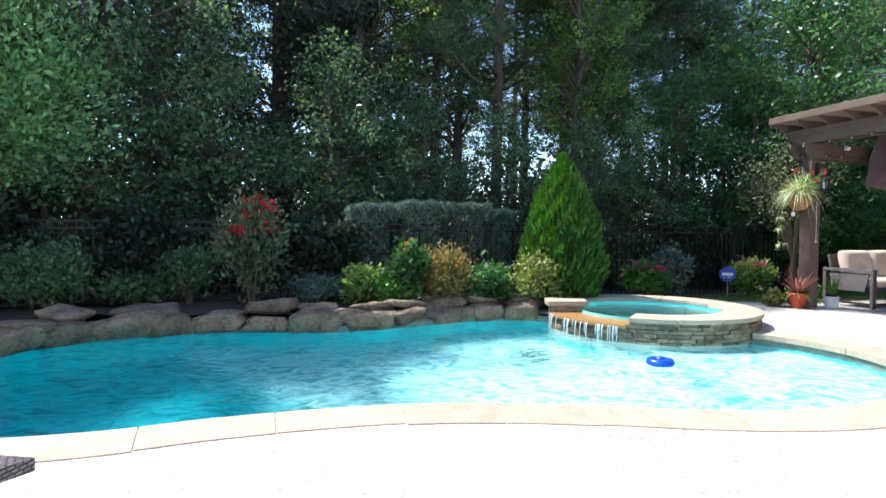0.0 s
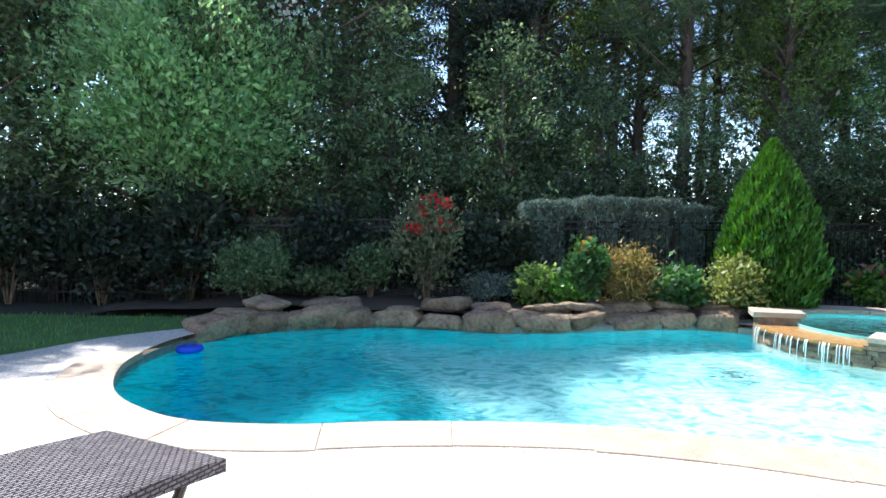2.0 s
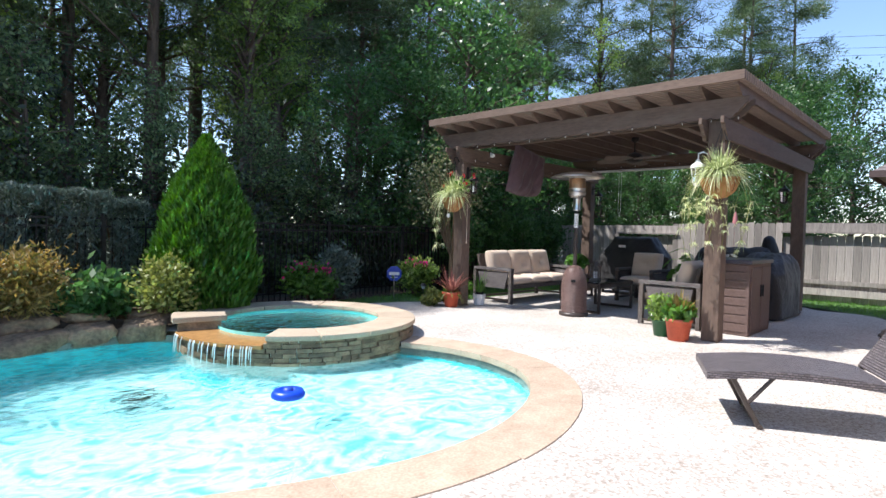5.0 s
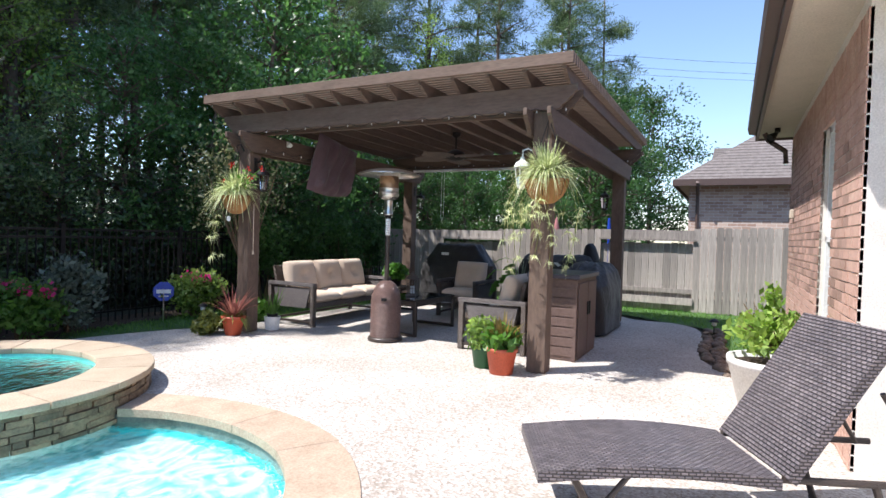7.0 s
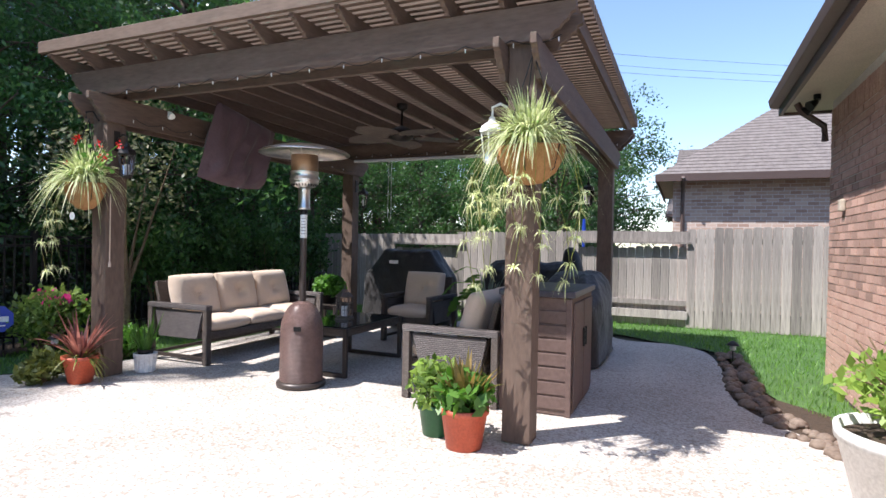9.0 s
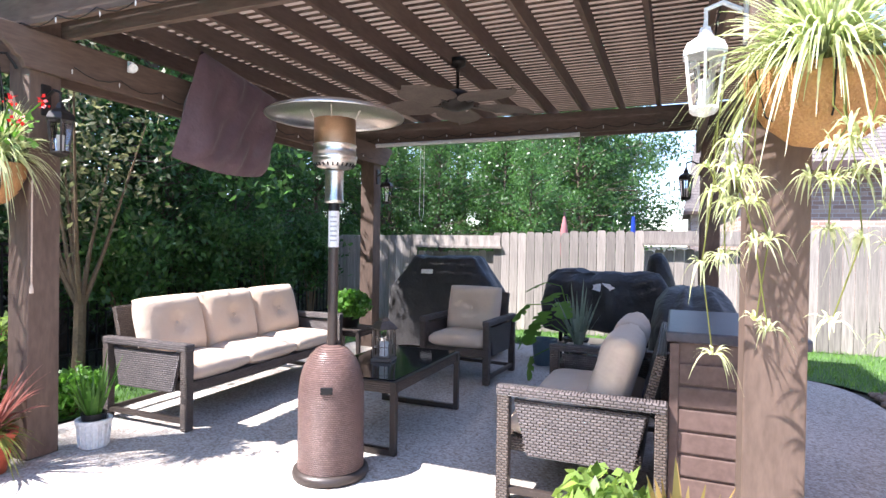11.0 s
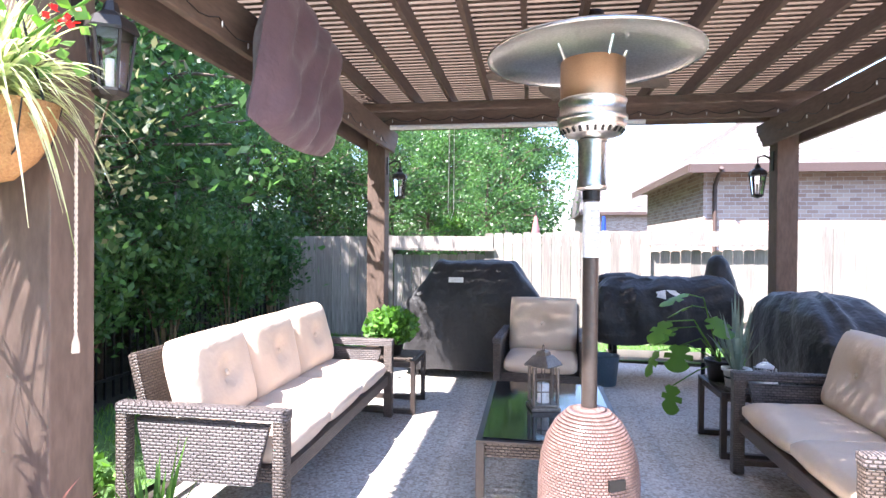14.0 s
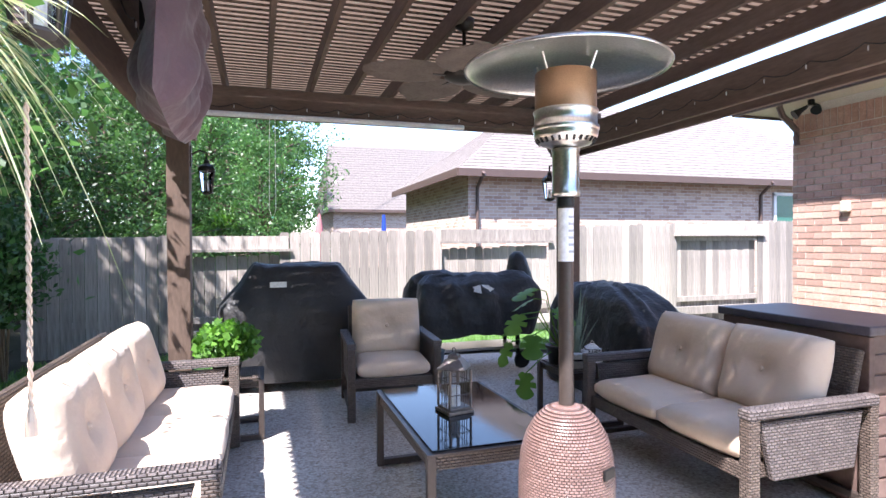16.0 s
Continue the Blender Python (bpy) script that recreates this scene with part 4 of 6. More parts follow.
neighbour(39.0, -6.0, 3.5, 8.0, 3.2, 7.4, "distant brick house with pale shingle roof", FARBRICK, 0.05)
um = thing("closed_umbrella", "closed pink patio umbrella behind the fence", "umbrella", (18.2, 6.3, 0))
part("canopy", M().lathe([(0.01, 2.02), (0.03, 1.95), (0.075, 1.7), (0.085, 1.45), (0.06, 1.1), (0.02, 1.05)], 12), plain("pink_canvas", (0.42, 0.17, 0.17), 0.9), um, smooth=True)
part("pole", M().tube([(0, 0, -0.05), (0, 0, 2.08)], 0.02, 8), ALU, um)
um2 = thing("garden_pole", "dark blue umbrella pole behind the fence", "pole", (18.6, 5.0, 0))
part("pole", M().tube([(0, 0, -0.05), (0, 0, 1.6), (0, 0, 1.7), (0, 0, 2.0)], [0.03, 0.03, 0.05, 0.03], 8), SIGN_BLUE, um2)
for k, dz in enumerate((0, 0.35, 0.9)):
    wire = M().tube([Vector((19 + 30 * t, 30 - 46 * t, 11.0 + dz - 1.6 * 4 * t * (1 - t) * 0.6)) for t in np.linspace(-1.2, 1.6, 20)], 0.008, 5)
    solid("power_line", wire, IRON, "thin black overhead power line", "cable")

# ---- trees and shrubs ----
def tree_mesh(kind, seed):
    """Trunk and crown of one tree, standing on the origin."""
    r = np.random.default_rng(seed)
    t = M()
    if kind == "pine":
        H = 17
        lean = r.normal(size=2) * 0.25
        t.tube([(lean[0] * k, lean[1] * k, H * k) for k in np.linspace(0, 1, 9)], [0.19 - 0.15 * k for k in np.linspace(0, 1, 9)], 9)
        cl = []
        for i in range(46):
            z = r.uniform(0.26, 0.99)
            a, L = r.uniform(0, 6.28), (1 - z) * 3.4 + 0.9
            b = np.array([lean[0] * z, lean[1] * z, H * z])
            e = b + np.array([math.cos(a) * L, math.sin(a) * L, L * r.uniform(-0.05, 0.4)])
            if z < 0.5 and r.random() < 0.45:
                e = b + (e - b) * 0.4
                t.tube([b, e], [0.025, 0.008], 5)
                continue
            t.tube([b, (b + e) / 2 + np.array([0, 0, 0.1]), e], [0.045, 0.03, 0.012], 5)
            cl += [b + (e - b) * q + r.normal(size=3) * 0.28 for q in (0.45, 0.68, 0.85, 1.0)]
        cl = np.array(cl)
        n = 17000
        pick = r.integers(0, len(cl), n)
        off = r.normal(size=(n, 3)) * np.array([0.25, 0.25, 0.16])
        v = leaves(r, cl[pick] + off, 0.30, 0.10, 0.35, off * 2.5, 0.6)
        return t, v, NEEDLE
    if kind == "cedar":
        H = 15
        t.tube([(0, 0, -0.1), (0.05, 0, H * 0.5), (0, 0, H * 0.97)], [0.24, 0.14, 0.02], 8)
        cl = []
        for i in range(150):
            z = r.uniform(0.05, 0.98)
            a, L = r.uniform(0, 6.28), 0.5 + 2.3 * (1 - z) ** 0.7 * r.uniform(0.7, 1.1)
            b = np.array([0, 0, H * z])
            e = b + np.array([math.cos(a) * L, math.sin(a) * L, -0.12 * L])
            t.tube([b, e], [0.03, 0.008], 5)
            cl += [b + (e - b) * q + r.normal(size=3) * 0.12 for q in (0.4, 0.6, 0.8, 1.0)]
        c = clumps(r, 26000, np.array(cl), 0.42, 0.45)
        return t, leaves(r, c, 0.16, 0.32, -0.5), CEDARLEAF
    H = {"oak": 12.5, "canopy": 14.5, "slim": 13.5, "small": 5.2}[kind]
    rad = {"oak": 3.1, "canopy": 3.5, "slim": 2.0, "small": 1.9}[kind]
    base = {"oak": 0.12, "canopy": 0.42, "slim": 0.2, "small": 0.16}[kind]
    t.tube([(0, 0, -0.1), (0.05, 0, H * 0.3), (-0.1, 0.08, H * 0.6), (0, 0, H * 0.92)], [0.2 * H / 12, 0.15 * H / 12, 0.09 * H / 12, 0.02], 8)
    cl = []
    for i in range(60):
        z = r.uniform(base, 1.0)
        a = r.uniform(0, 6.28)
        L = rad * math.sin(math.pi * min(1, 0.25 + 0.72 * z)) ** 0.6 * r.uniform(0.45, 1.05)
        b = np.array([0, 0, H * max(0.08, z - 0.10)])
        e = np.array([math.cos(a) * L, math.sin(a) * L, H * z * 0.98 + r.uniform(-0.3, 0.3)])
        t.tube([b, b * 0.5 + e * 0.5 + np.array([0, 0, 0.15]), e], [0.05 * H / 12, 0.03 * H / 12, 0.01], 5)
        cl += [b + (e - b) * q + r.normal(size=3) * 0.2 for q in (0.55, 0.8, 1.0)]
    n = {"oak": 14000, "canopy": 24000, "slim": 9500, "small": 9500}[kind]
    c = clumps(r, n, np.array(cl), 0.35 if kind != "small" else 0.30)
    return t, leaves(r, c, {"small": 0.095, "canopy": 0.17}.get(kind, 0.125), 0.5, -0.25), LEAF_DARK


def make_tree(kind, seed, name, label, leafmat=None, at=(0, 0, 0)):
    t, v, m = tree_mesh(kind, seed)
    ob = thing(name, label, "tree", at, group="trees of the wood behind the garden")
    part("trunk", t, BARK, ob, smooth=True)
    part("crown", quads("crown", v, leafmat or m), None, ob)
    return ob


def at_scale(x, y, rz, s):
    return pose(x, y, -0.08, 0, 0, rz) @ Matrix.Diagonal((s, s, s, 1))


def plant_copies(src, spots):
    for x, y, s in spots:
        o = copy_thing(src, pose(x, y, -0.08, 0, 0, (x * 57 + y * 31) % 360))
        o.scale = (s, s, s)


oak = make_tree("oak", 1, "oak_tree", "tall dark broadleaf tree in the wood", at=(-4.2, 12.8, -0.08))
oak2 = make_tree("oak", 2, "oak_tree", "tall dark broadleaf tree in the wood", at=(-2.0, 15.4, -0.08))
oak2.scale = (0.88, 0.88, 0.88)
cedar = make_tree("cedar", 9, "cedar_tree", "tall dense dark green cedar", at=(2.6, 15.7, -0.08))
# added trees, crowns mostly out of view, spaced so their shadows reach pool and deck
canopy = make_tree("canopy", 10, "canopy_tree", "tall tree added to shade the pool, crown mostly out of view", at=(-8.0, 13.9, -0.08))
slim = make_tree("slim", 3, "slim_tree", "slender mid-green woodland tree", LEAF_MID, (3.2, 17.2, -0.08))
pine = make_tree("pine", 4, "pine_tree", "tall pine with bare lower trunk", at=(2.4, 16.2, -0.08))
pine2 = make_tree("pine", 5, "pine_tree", "tall pine with bare lower trunk", at=(8.2, 19.5, -0.08))
plant_copies(oak, [(6.0, 22, 0.9), (31.5, 8.2, 0.66), (-6.2, 17, 1.1), (-2.9, 18.6, 1.05), (1.0, 20.0, 1.1), (-10.5, 16, 1.1), (-7.4, 10.4, 0.8), (-2.7, 12.1, 0.88), (26.5, 11.8, 0.62), (32.5, 16, 0.9), (37, 12.5, 0.85), (-8.5, 12.0, 1.0), (-12.5, 11.5, 1.0), (-15.5, 7, 1.0)])
plant_copies(oak2, [(3.0, 22.5, 1.0), (4.6, 19.5, 0.95), (-3, 24, 0.9), (36, 17, 0.7)])
plant_copies(canopy, [(-9.5, 11.6, 0.92), (-5.9, 14.8, 0.98), (-10.2, 12.0, 0.95), (-4.8, 16.6, 1.0), (-12.0, 9.8, 0.95)])
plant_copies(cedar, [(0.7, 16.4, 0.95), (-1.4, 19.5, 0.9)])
plant_copies(slim, [(-4.4, 15.4, 0.9), (23, 13.0, 0.75), (30.8, 8.8, 0.72), (33.0, 7.6, 0.62), (9.4, 15.0, 0.82), (10.3, 16.4, 0.85), (8.2, 14.2, 0.7), (35.5, 8.5, 0.75), (6.4, 18.6, 0.95), (-5, 15.5, 1), (23, 21, 0.62), (31, 19, 0.68), (34, 13, 0.6), (38, 9, 0.6)])
plant_copies(pine, [(22.2, 17, 0.9), (24.6, 14.0, 0.85), (28.2, 12.2, 0.9), (34.5, 11, 0.95), (29.5, 20, 1), (9.8, 20.8, 1.0), (11.6, 20.0, 1.0), (14.0, 23.0, 1.0), (17.5, 25, 1.0), (19.0, 19.0, 0.8), (24.5, 22, 0.85), (5.4, 18.0, 1.0), (10.8, 18.8, 0.95), (13.0, 20.5, 0.9), (16.2, 20.2, 0.92), (7.0, 25, 1.05), (19.5, 23.5, 0.9), (12.2, 27, 1), (28, 22, 0.72)])
plant_copies(pine2, [(26.4, 18.6, 0.95), (30.4, 14.5, 0.95), (32.4, 10.2, 0.9), (36.5, 8.8, 0.9), (20.4, 15.6, 0.85), (3.9, 21.2, 1.0), (12.0, 17.6, 0.9), (14.6, 18.6, 0.95), (9.4, 16.9, 0.95), (18.0, 21.0, 0.9), (22.5, 24, 0.9), (6.6, 15.9, 0.95), (15.5, 25.5, 1), (30, 27, 0.9)])

small = make_tree("small", 6, "understory_tree", "leafy understory tree behind the fence", LEAF_GREEN, (11.6, 11.6, -0.08))
small2 = make_tree("small", 8, "understory_tree", "dark understory tree behind the fence", LEAF_DARK, (5.6, 12.6, -0.08))
small2.scale = (0.78, 0.78, 0.78)
plant_copies(small, [(45.0, 7.4, 2.3), (40.0, 8.8, 1.9), (11.1, 11.0, 0.55), (12.7, 10.95, 0.6), (14.1, 11.0, 0.58), (27.0, 7.3, 1.35), (29.0, 7.2, 1.5), (31.6, 7.9, 1.6), (19.6, 7.3, 0.72), (21.2, 8.4, 0.85), (18.6, 9.2, 0.8), (23.2, 8.2, 0.95), (21.6, 10.6, 0.95), (25, 9.6, 1.0), (18.0, 10.6, 0.85), (13.0, 11.4, 1.4), (15.2, 11.8, 0.95), (17.2, 11.6, 0.9), (12.4, 13.2, 1.2), (14.6, 12.6, 1.35), (18.6, 13.4, 0.9), (20.5, 11.5, 0.85), (21.5, 9.0, 0.8), (24, 14.5, 0.95), (26.5, 17.5, 1.0), (22.5, 16.5, 1.0), (30, 14.6, 0.95), (10.2, 12.6, 1.0), (29, 10.5, 0.8)])
plant_copies(small2, [(3.6, 12.8, 0.85), (7.4, 12.4, 0.72), (9.0, 12.6, 0.75), (1.6, 12.9, 1.0), (-0.6, 12.6, 1.0), (-3.0, 11.4, 0.9), (-6.2, 10.8, 1.0), (-8.6, 9.8, 1.0), (-11, 8.4, 1.0), (2.0, 14.6, 1.1), (-5, 13, 1.2), (-13, 5, 1.1)])

ru = np.random.default_rng(31)
n = 58000
ux = ru.uniform(-13, 17, n)
uc = np.stack([ux, 11.6 + ru.gamma(1.5, 0.7, n) + 0.4 * np.sin(ux * 1.7), np.abs(ru.normal(0, 1.25, n))], 1)
ob = new("undergrowth", quads("undergrowth", leaves(ru, uc, 0.11, 0.5, -0.1), LEAF_SHADED))
tagged(ob, "dense undergrowth below the trees, shade put into its near-black leaves", "undergrowth", kind="stuff")


# backdrop added to fill sky gaps, coloured as dark as shaded depth
fw = np.random.default_rng(33)
n = 24000
fx = fw.uniform(-26, 40, n)
fc = np.stack([fx, 27 + fw.uniform(0, 4, n), np.abs(fw.normal(0, 3.0, n)) + 0.6 * np.sin(fx * 0.9)], 1)
fo = new("far_wood", quads("far_wood", leaves(fw, fc, 0.42, 0.55, -0.1), LEAF_SHADED))
tagged(fo, "leaf screen behind the trees, the wood's shade put into its colour", "wood", kind="stuff")


def bush(name, label, at, rx, ry, rz, count, size, mat, seed, category="shrub", aspect=0.5, up=0.2, lumps=26, stems=6, zc=None, flowers=None, tight=0.5):
    r = np.random.default_rng(seed)
    ob = thing(name, label, category, at)
    zc = rz if zc is None else zc
    cl = shell(r, lumps, rx * 0.8, ry * 0.8, rz * 0.8, (0, 0, zc), 0.5)
    c = clumps(r, count, cl, min(rx, rz) * tight)
    c[:, 2] = np.abs(c[:, 2])
    out = c - np.array([0, 0, zc * 0.6])
    out /= np.linalg.norm(out, axis=1, keepdims=True) + 1e-6
    st = M()
    for k in range(stems):
        e = cl[k % lumps]
        st.tube([(e[0] * 0.1, e[1] * 0.1, -0.02), (e[0] * 0.4, e[1] * 0.4, e[2] * 0.5), tuple(e)], [0.018, 0.012, 0.005], 5)
    part("woody_base", st, STEM, ob)
    part("foliage", quads("foliage", leaves(r, c, size, aspect, up, out), mat), None, ob)
    if flowers:
        fm, fn, fs, fz = flowers
        top = cl[np.argsort(-cl[:, 2])][:max(4, int(lumps * fz))]
        fc = clumps(r, fn, top * np.array([1.15, 1.15, 1.08]), rx * 0.18)
        tagged(part("flowers", quads("flowers", leaves(r, fc, fs, 0.8, 0.2), fm), None, ob), kind="stuff")
    return ob


BZ = 0.08
# the clipped cone
rc = np.random.default_rng(40)
n = 26000
h = rc.uniform(0, 1, n) ** 0.85
prof = np.interp(h, [0, 0.06, 0.25, 0.55, 0.8, 1.0], [0.50, 0.62, 0.66, 0.54, 0.31, 0.02])
a = rc.uniform(0, 2 * math.pi, n)
lump = 1 + 0.09 * np.sin(a * 5 + h * 19) + 0.06 * np.sin(a * 11 - h * 37)
rad = prof * lump * rc.uniform(0.8, 1.04, n)
cc = np.stack([rad * np.cos(a), rad * np.sin(a), 0.05 + h * 2.36], 1)
cone = thing("arborvitae", "bright green cone-shaped arborvitae", "conifer", (5.03, 9.2, BZ))
part("trunk", M().tube([(0, 0, -0.05), (0, 0, 1.0), (0, 0, 2.1)], [0.05, 0.035, 0.01], 7), STEM, cone)
part("foliage", quads("foliage", leaves(rc, cc, 0.115, 0.27, 1.7, np.stack([np.cos(a), np.sin(a), 0 * a], 1) * 0.8, 0.5), ARBOR), None, cone)
# dark shell added inside to stand for shade between the leaves
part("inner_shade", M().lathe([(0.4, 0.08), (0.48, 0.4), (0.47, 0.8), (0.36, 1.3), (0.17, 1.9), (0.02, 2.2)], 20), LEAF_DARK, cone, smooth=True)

# draping hedge
for x, w, hh in ((2.05, 0.42, 1.70), (2.95, 0.5, 1.76), (3.75, 0.44, 1.74), (4.35, 0.3, 1.64)):
    r = np.random.default_rng(int(x * 100))
    n = 5200
    c = np.stack([r.uniform(-w, w, n) , r.uniform(-0.34, 0.34, n), np.where(r.random(n) < 0.45, hh - np.abs(r.normal(0, 0.05, n)), r.uniform(0.45, hh, n))], 1)
    c[:, 2] -= 0.12 * (np.abs(c[:, 0]) / w) ** 9 + 0.04 * np.abs(np.sin(c[:, 0] * 9 + x * 5))
    c[:, 0] *= np.where(c[:, 2] > hh - 0.3, 1.0, 0.62)
    hd = thing("weeping_hedge", "grey-green weeping hedge with flat top", "hedge", (x, 10.42, 0.0), group="hedge at the fence")
    part("woody_base", M().tube([(0, 0, -0.05), (0.03, 0, 0.8), (0.1, 0, 1.4)], [0.03, 0.025, 0.01], 6).tube([(0, 0, 0.3), (-0.2, 0.05, 1.4)], [0.025, 0.01], 6), STEM, hd)
    part("foliage", quads("foliage", leaves(r, c, 0.085, 0.22, -1.3), SILVER), None, hd)

bush("round_bush", "round dark green clipped bush", (-2.5, 9.9, BZ), 0.75, 0.65, 0.5, 6000, 0.075, LEAF_DARK, 51, lumps=40, zc=0.55)
bush("crape_myrtle_bush", "airy bush with red flower tips", (0.15, 9.65, BZ), 0.58, 0.5, 0.80, 3000, 0.09, MAROON, 52, up=0.5, zc=0.9, flowers=(RED_FL, 420, 0.065, 0.5))
bush("green_bush", "yellowish green leafy bush", (-0.75, 10.0, BZ), 0.42, 0.4, 0.42, 2600, 0.07, LEAF_DARK, 53, zc=0.5)
bush("silver_mound", "low mounded silver-grey bush", (1.1, 10.0, BZ), 0.55, 0.45, 0.24, 4200, 0.05, SILVER, 54, lumps=60, zc=0.22)
bush("lantana_bush", "upright green bush with orange flowers", (2.42, 9.2, BZ), 0.30, 0.28, 0.58, 1700, 0.10, LEAF_GREEN, 55, up=0.5, zc=0.52, flowers=(ORANGE_FL, 60, 0.07, 0.15))
bush("nandina", "golden orange feathery nandina shrub", (3.0, 9.25, BZ), 0.45, 0.4, 0.44, 3600, 0.085, GOLD, 56, zc=0.5, aspect=0.3)
bush("gardenia", "leafy bright green gardenia shrub", (3.72, 9.15, BZ), 0.42, 0.36, 0.32, 1300, 0.12, LEAF_GREEN, 57, zc=0.34)
bush("yellow_shrub", "yellow-green variegated leafy shrub", (4.42, 8.85, BZ), 0.40, 0.36, 0.42, 2600, 0.07, YELLOWGREEN, 58, zc=0.45)
bush("low_green_bush", "low dark green bush", (1.75, 9.6, BZ), 0.4, 0.35, 0.3, 1700, 0.11, LEAF_MID, 59, zc=0.32)
bush("low_green_bush", "low dark green bush beside the boulders", (2.2, 9.3, BZ), 0.33, 0.3, 0.22, 1300, 0.11, LEAF_LIT, 60, zc=0.22)
bush("trailing_shrub", "dark trailing shrub in the bed", (-1.5, 10.1, BZ), 0.55, 0.4, 0.3, 1800, 0.10, LEAF_DARK, 61, zc=0.3)
bush("rose_bush", "rose bush with pink flowers", (6.98, 9.65, -0.02), 0.55, 0.35, 0.34, 2400, 0.09, LEAF_LIT, 62, zc=0.38, flowers=(PINK_FL, 110, 0.07, 0.25))
bush("white_green_bush", "tall pale green bush by the iron fence", (7.62, 9.8, -0.02), 0.34, 0.3, 0.52, 2600, 0.08, SILVER, 63, zc=0.52)
bush("rose_bush", "rose bush with dark pink flowers", (9.55, 9.75, -0.02), 0.42, 0.36, 0.36, 2200, 0.085, LEAF_MID, 64, zc=0.42, flowers=(PINK_FL, 150, 0.07, 0.35))
bush("edging_plant", "yellow-green plant at the post foot", (8.62, 8.3, -0.01), 0.3, 0.24, 0.14, 900, 0.09, YELLOWGREEN, 65, zc=0.14)
bush("weed_clump", "light green plants behind the sofa", (9.75, 8.75, -0.02), 0.35, 0.25, 0.2, 1000, 0.07, LEAF_LIT, 66, zc=0.2)
# shrubs added to hide the iron fence; their colour stands for deep shade
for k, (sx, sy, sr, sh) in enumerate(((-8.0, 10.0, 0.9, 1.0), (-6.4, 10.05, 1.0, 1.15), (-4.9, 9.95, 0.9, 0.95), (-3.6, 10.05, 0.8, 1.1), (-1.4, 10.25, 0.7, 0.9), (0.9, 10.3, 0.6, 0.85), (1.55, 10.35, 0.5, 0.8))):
    bush("shade_shrub", "loose shrub with deep shade put into its near-black leaves", (sx, sy, -0.02), sr, 0.35, sh, 3400, 0.10, LEAF_SHADED, 200 + k, lumps=40, tight=0.34, zc=sh * 0.95)
# white-flowered crape myrtle tree
bush("crape_myrtle_tree", "large crape myrtle with white flower heads", (-4.0, 10.6, 0), 2.6, 1.5, 2.6, 21000, 0.12, CRAPE, 67, "tree", lumps=120, stems=14, zc=3.6, flowers=(WHITE_FL, 1500, 0.08, 0.22), tight=0.2, aspect=0.42)
for k, (sx, sh) in enumerate(((11.3, 1.2), (12.5, 1.3), (13.7, 1.2), (14.8, 1.25))):
    bush("understory_shrub", "leafy green shrub growing along the iron fence", (sx, 10.0, -0.04), 0.72, 0.3, 0.7, 2600, 0.085, LEAF_GREEN, 230 + k, lumps=36, zc=sh, tight=0.36)
# slender multi-stemmed tree behind the pergola post
mt = thing("multi_stem_tree", "slender multi-stemmed tree with sparse leaves", "tree", (10.35, 9.5, -0.04))
tm, r = M(), np.random.default_rng(70)
tips = []
tm.tube([(0, 0, 0), (0.02, 0, 0.9)], [0.06, 0.05], 8)
for k in range(11):
    a, L = r.uniform(0, 6.28), r.uniform(0.3, 0.75)
    e = np.array([math.cos(a) * L, math.sin(a) * L, r.uniform(2.0, 3.4)])
    tm.tube([(0.02, 0, 0.75), (e[0] * 0.35, e[1] * 0.35, 1.3), tuple(e)], [0.03, 0.018, 0.006], 6)
    tips += [e * np.array([q, q, q]) for q in (0.75, 0.9, 1.0, 1.1)]
part("trunk", tm, STEM, mt)
part("crown", quads("crown", leaves(r, clumps(r, 2000, np.array(tips), 0.45), 0.08, 0.45, -0.3), MAROON), None, mt)
# palm beyond the fence
pm = thing("palm", "green fan palm beyond the fence", "palm", (20.0, 8.0, -0.05))
part("trunk", M().tube([(0, 0, 0), (0, 0, 1.7)], [0.12, 0.1], 8), BARK, pm)
part("fronds", quads("fronds", straps(np.random.default_rng(71), 160, 1.1, 0.05, 0.7, 0.75, (0, 0, 1.7)), LEAF_LIT), None, pm)

# ---- seating ----
def cushion(w, d, h, puff=0.02, n=18, tuft=0.0):
    """A soft box with a crown, piped edge and a slightly sunken middle."""
    m = M()

    def side(sgn):
        def fn(u, v):
            x, y = (u - 0.5) * 2, (v - 0.5) * 2
            sx, sy = math.copysign(abs(x) ** 0.9, x), math.copysign(abs(y) ** 0.9, y)
            edge = (1 - abs(x) ** 5) * (1 - abs(y) ** 5)
            z = h / 2 * (0.35 + 0.65 * edge ** 0.35) + puff * edge
            z += 0.006 * noise.noise(Vector((x * 2.1, y * 2.1, w * 9)))
            if sgn > 0 and tuft:
                z -= tuft * math.exp(-(x * x + y * y) / 0.05) + 0.25 * tuft * math.exp(-(x * x + y * y) / 0.5) + 0.006 * math.sin(8 * math.atan2(y, x)) * math.exp(-(x * x + y * y) / 0.25)
            k = 1 - 0.03 * (abs(x * y)) ** 3
            return (sx * w / 2 * k, sy * d / 2 * k, sgn * z)
        return fn
    m.sheet(n, n, side(1)).sheet(n, n, side(-1))
    o = (n + 1) * (n + 1)
    ring = [i for i in range(n)] + [i * (n + 1) + n for i in range(n)] + [n * (n + 1) + n - i for i in range(n)] + [(n - i) * (n + 1) for i in range(n)]
    m.f += [(ring[i], ring[(i + 1) % len(ring)], o + ring[(i + 1) % len(ring)], o + ring[i]) for i in range(len(ring))]
    return m


def put(ob, x, y, z, rx=0, ry=0, rz=0):
    ob.matrix_basis = pose(x, y, z, rx, ry, rz)
    return ob


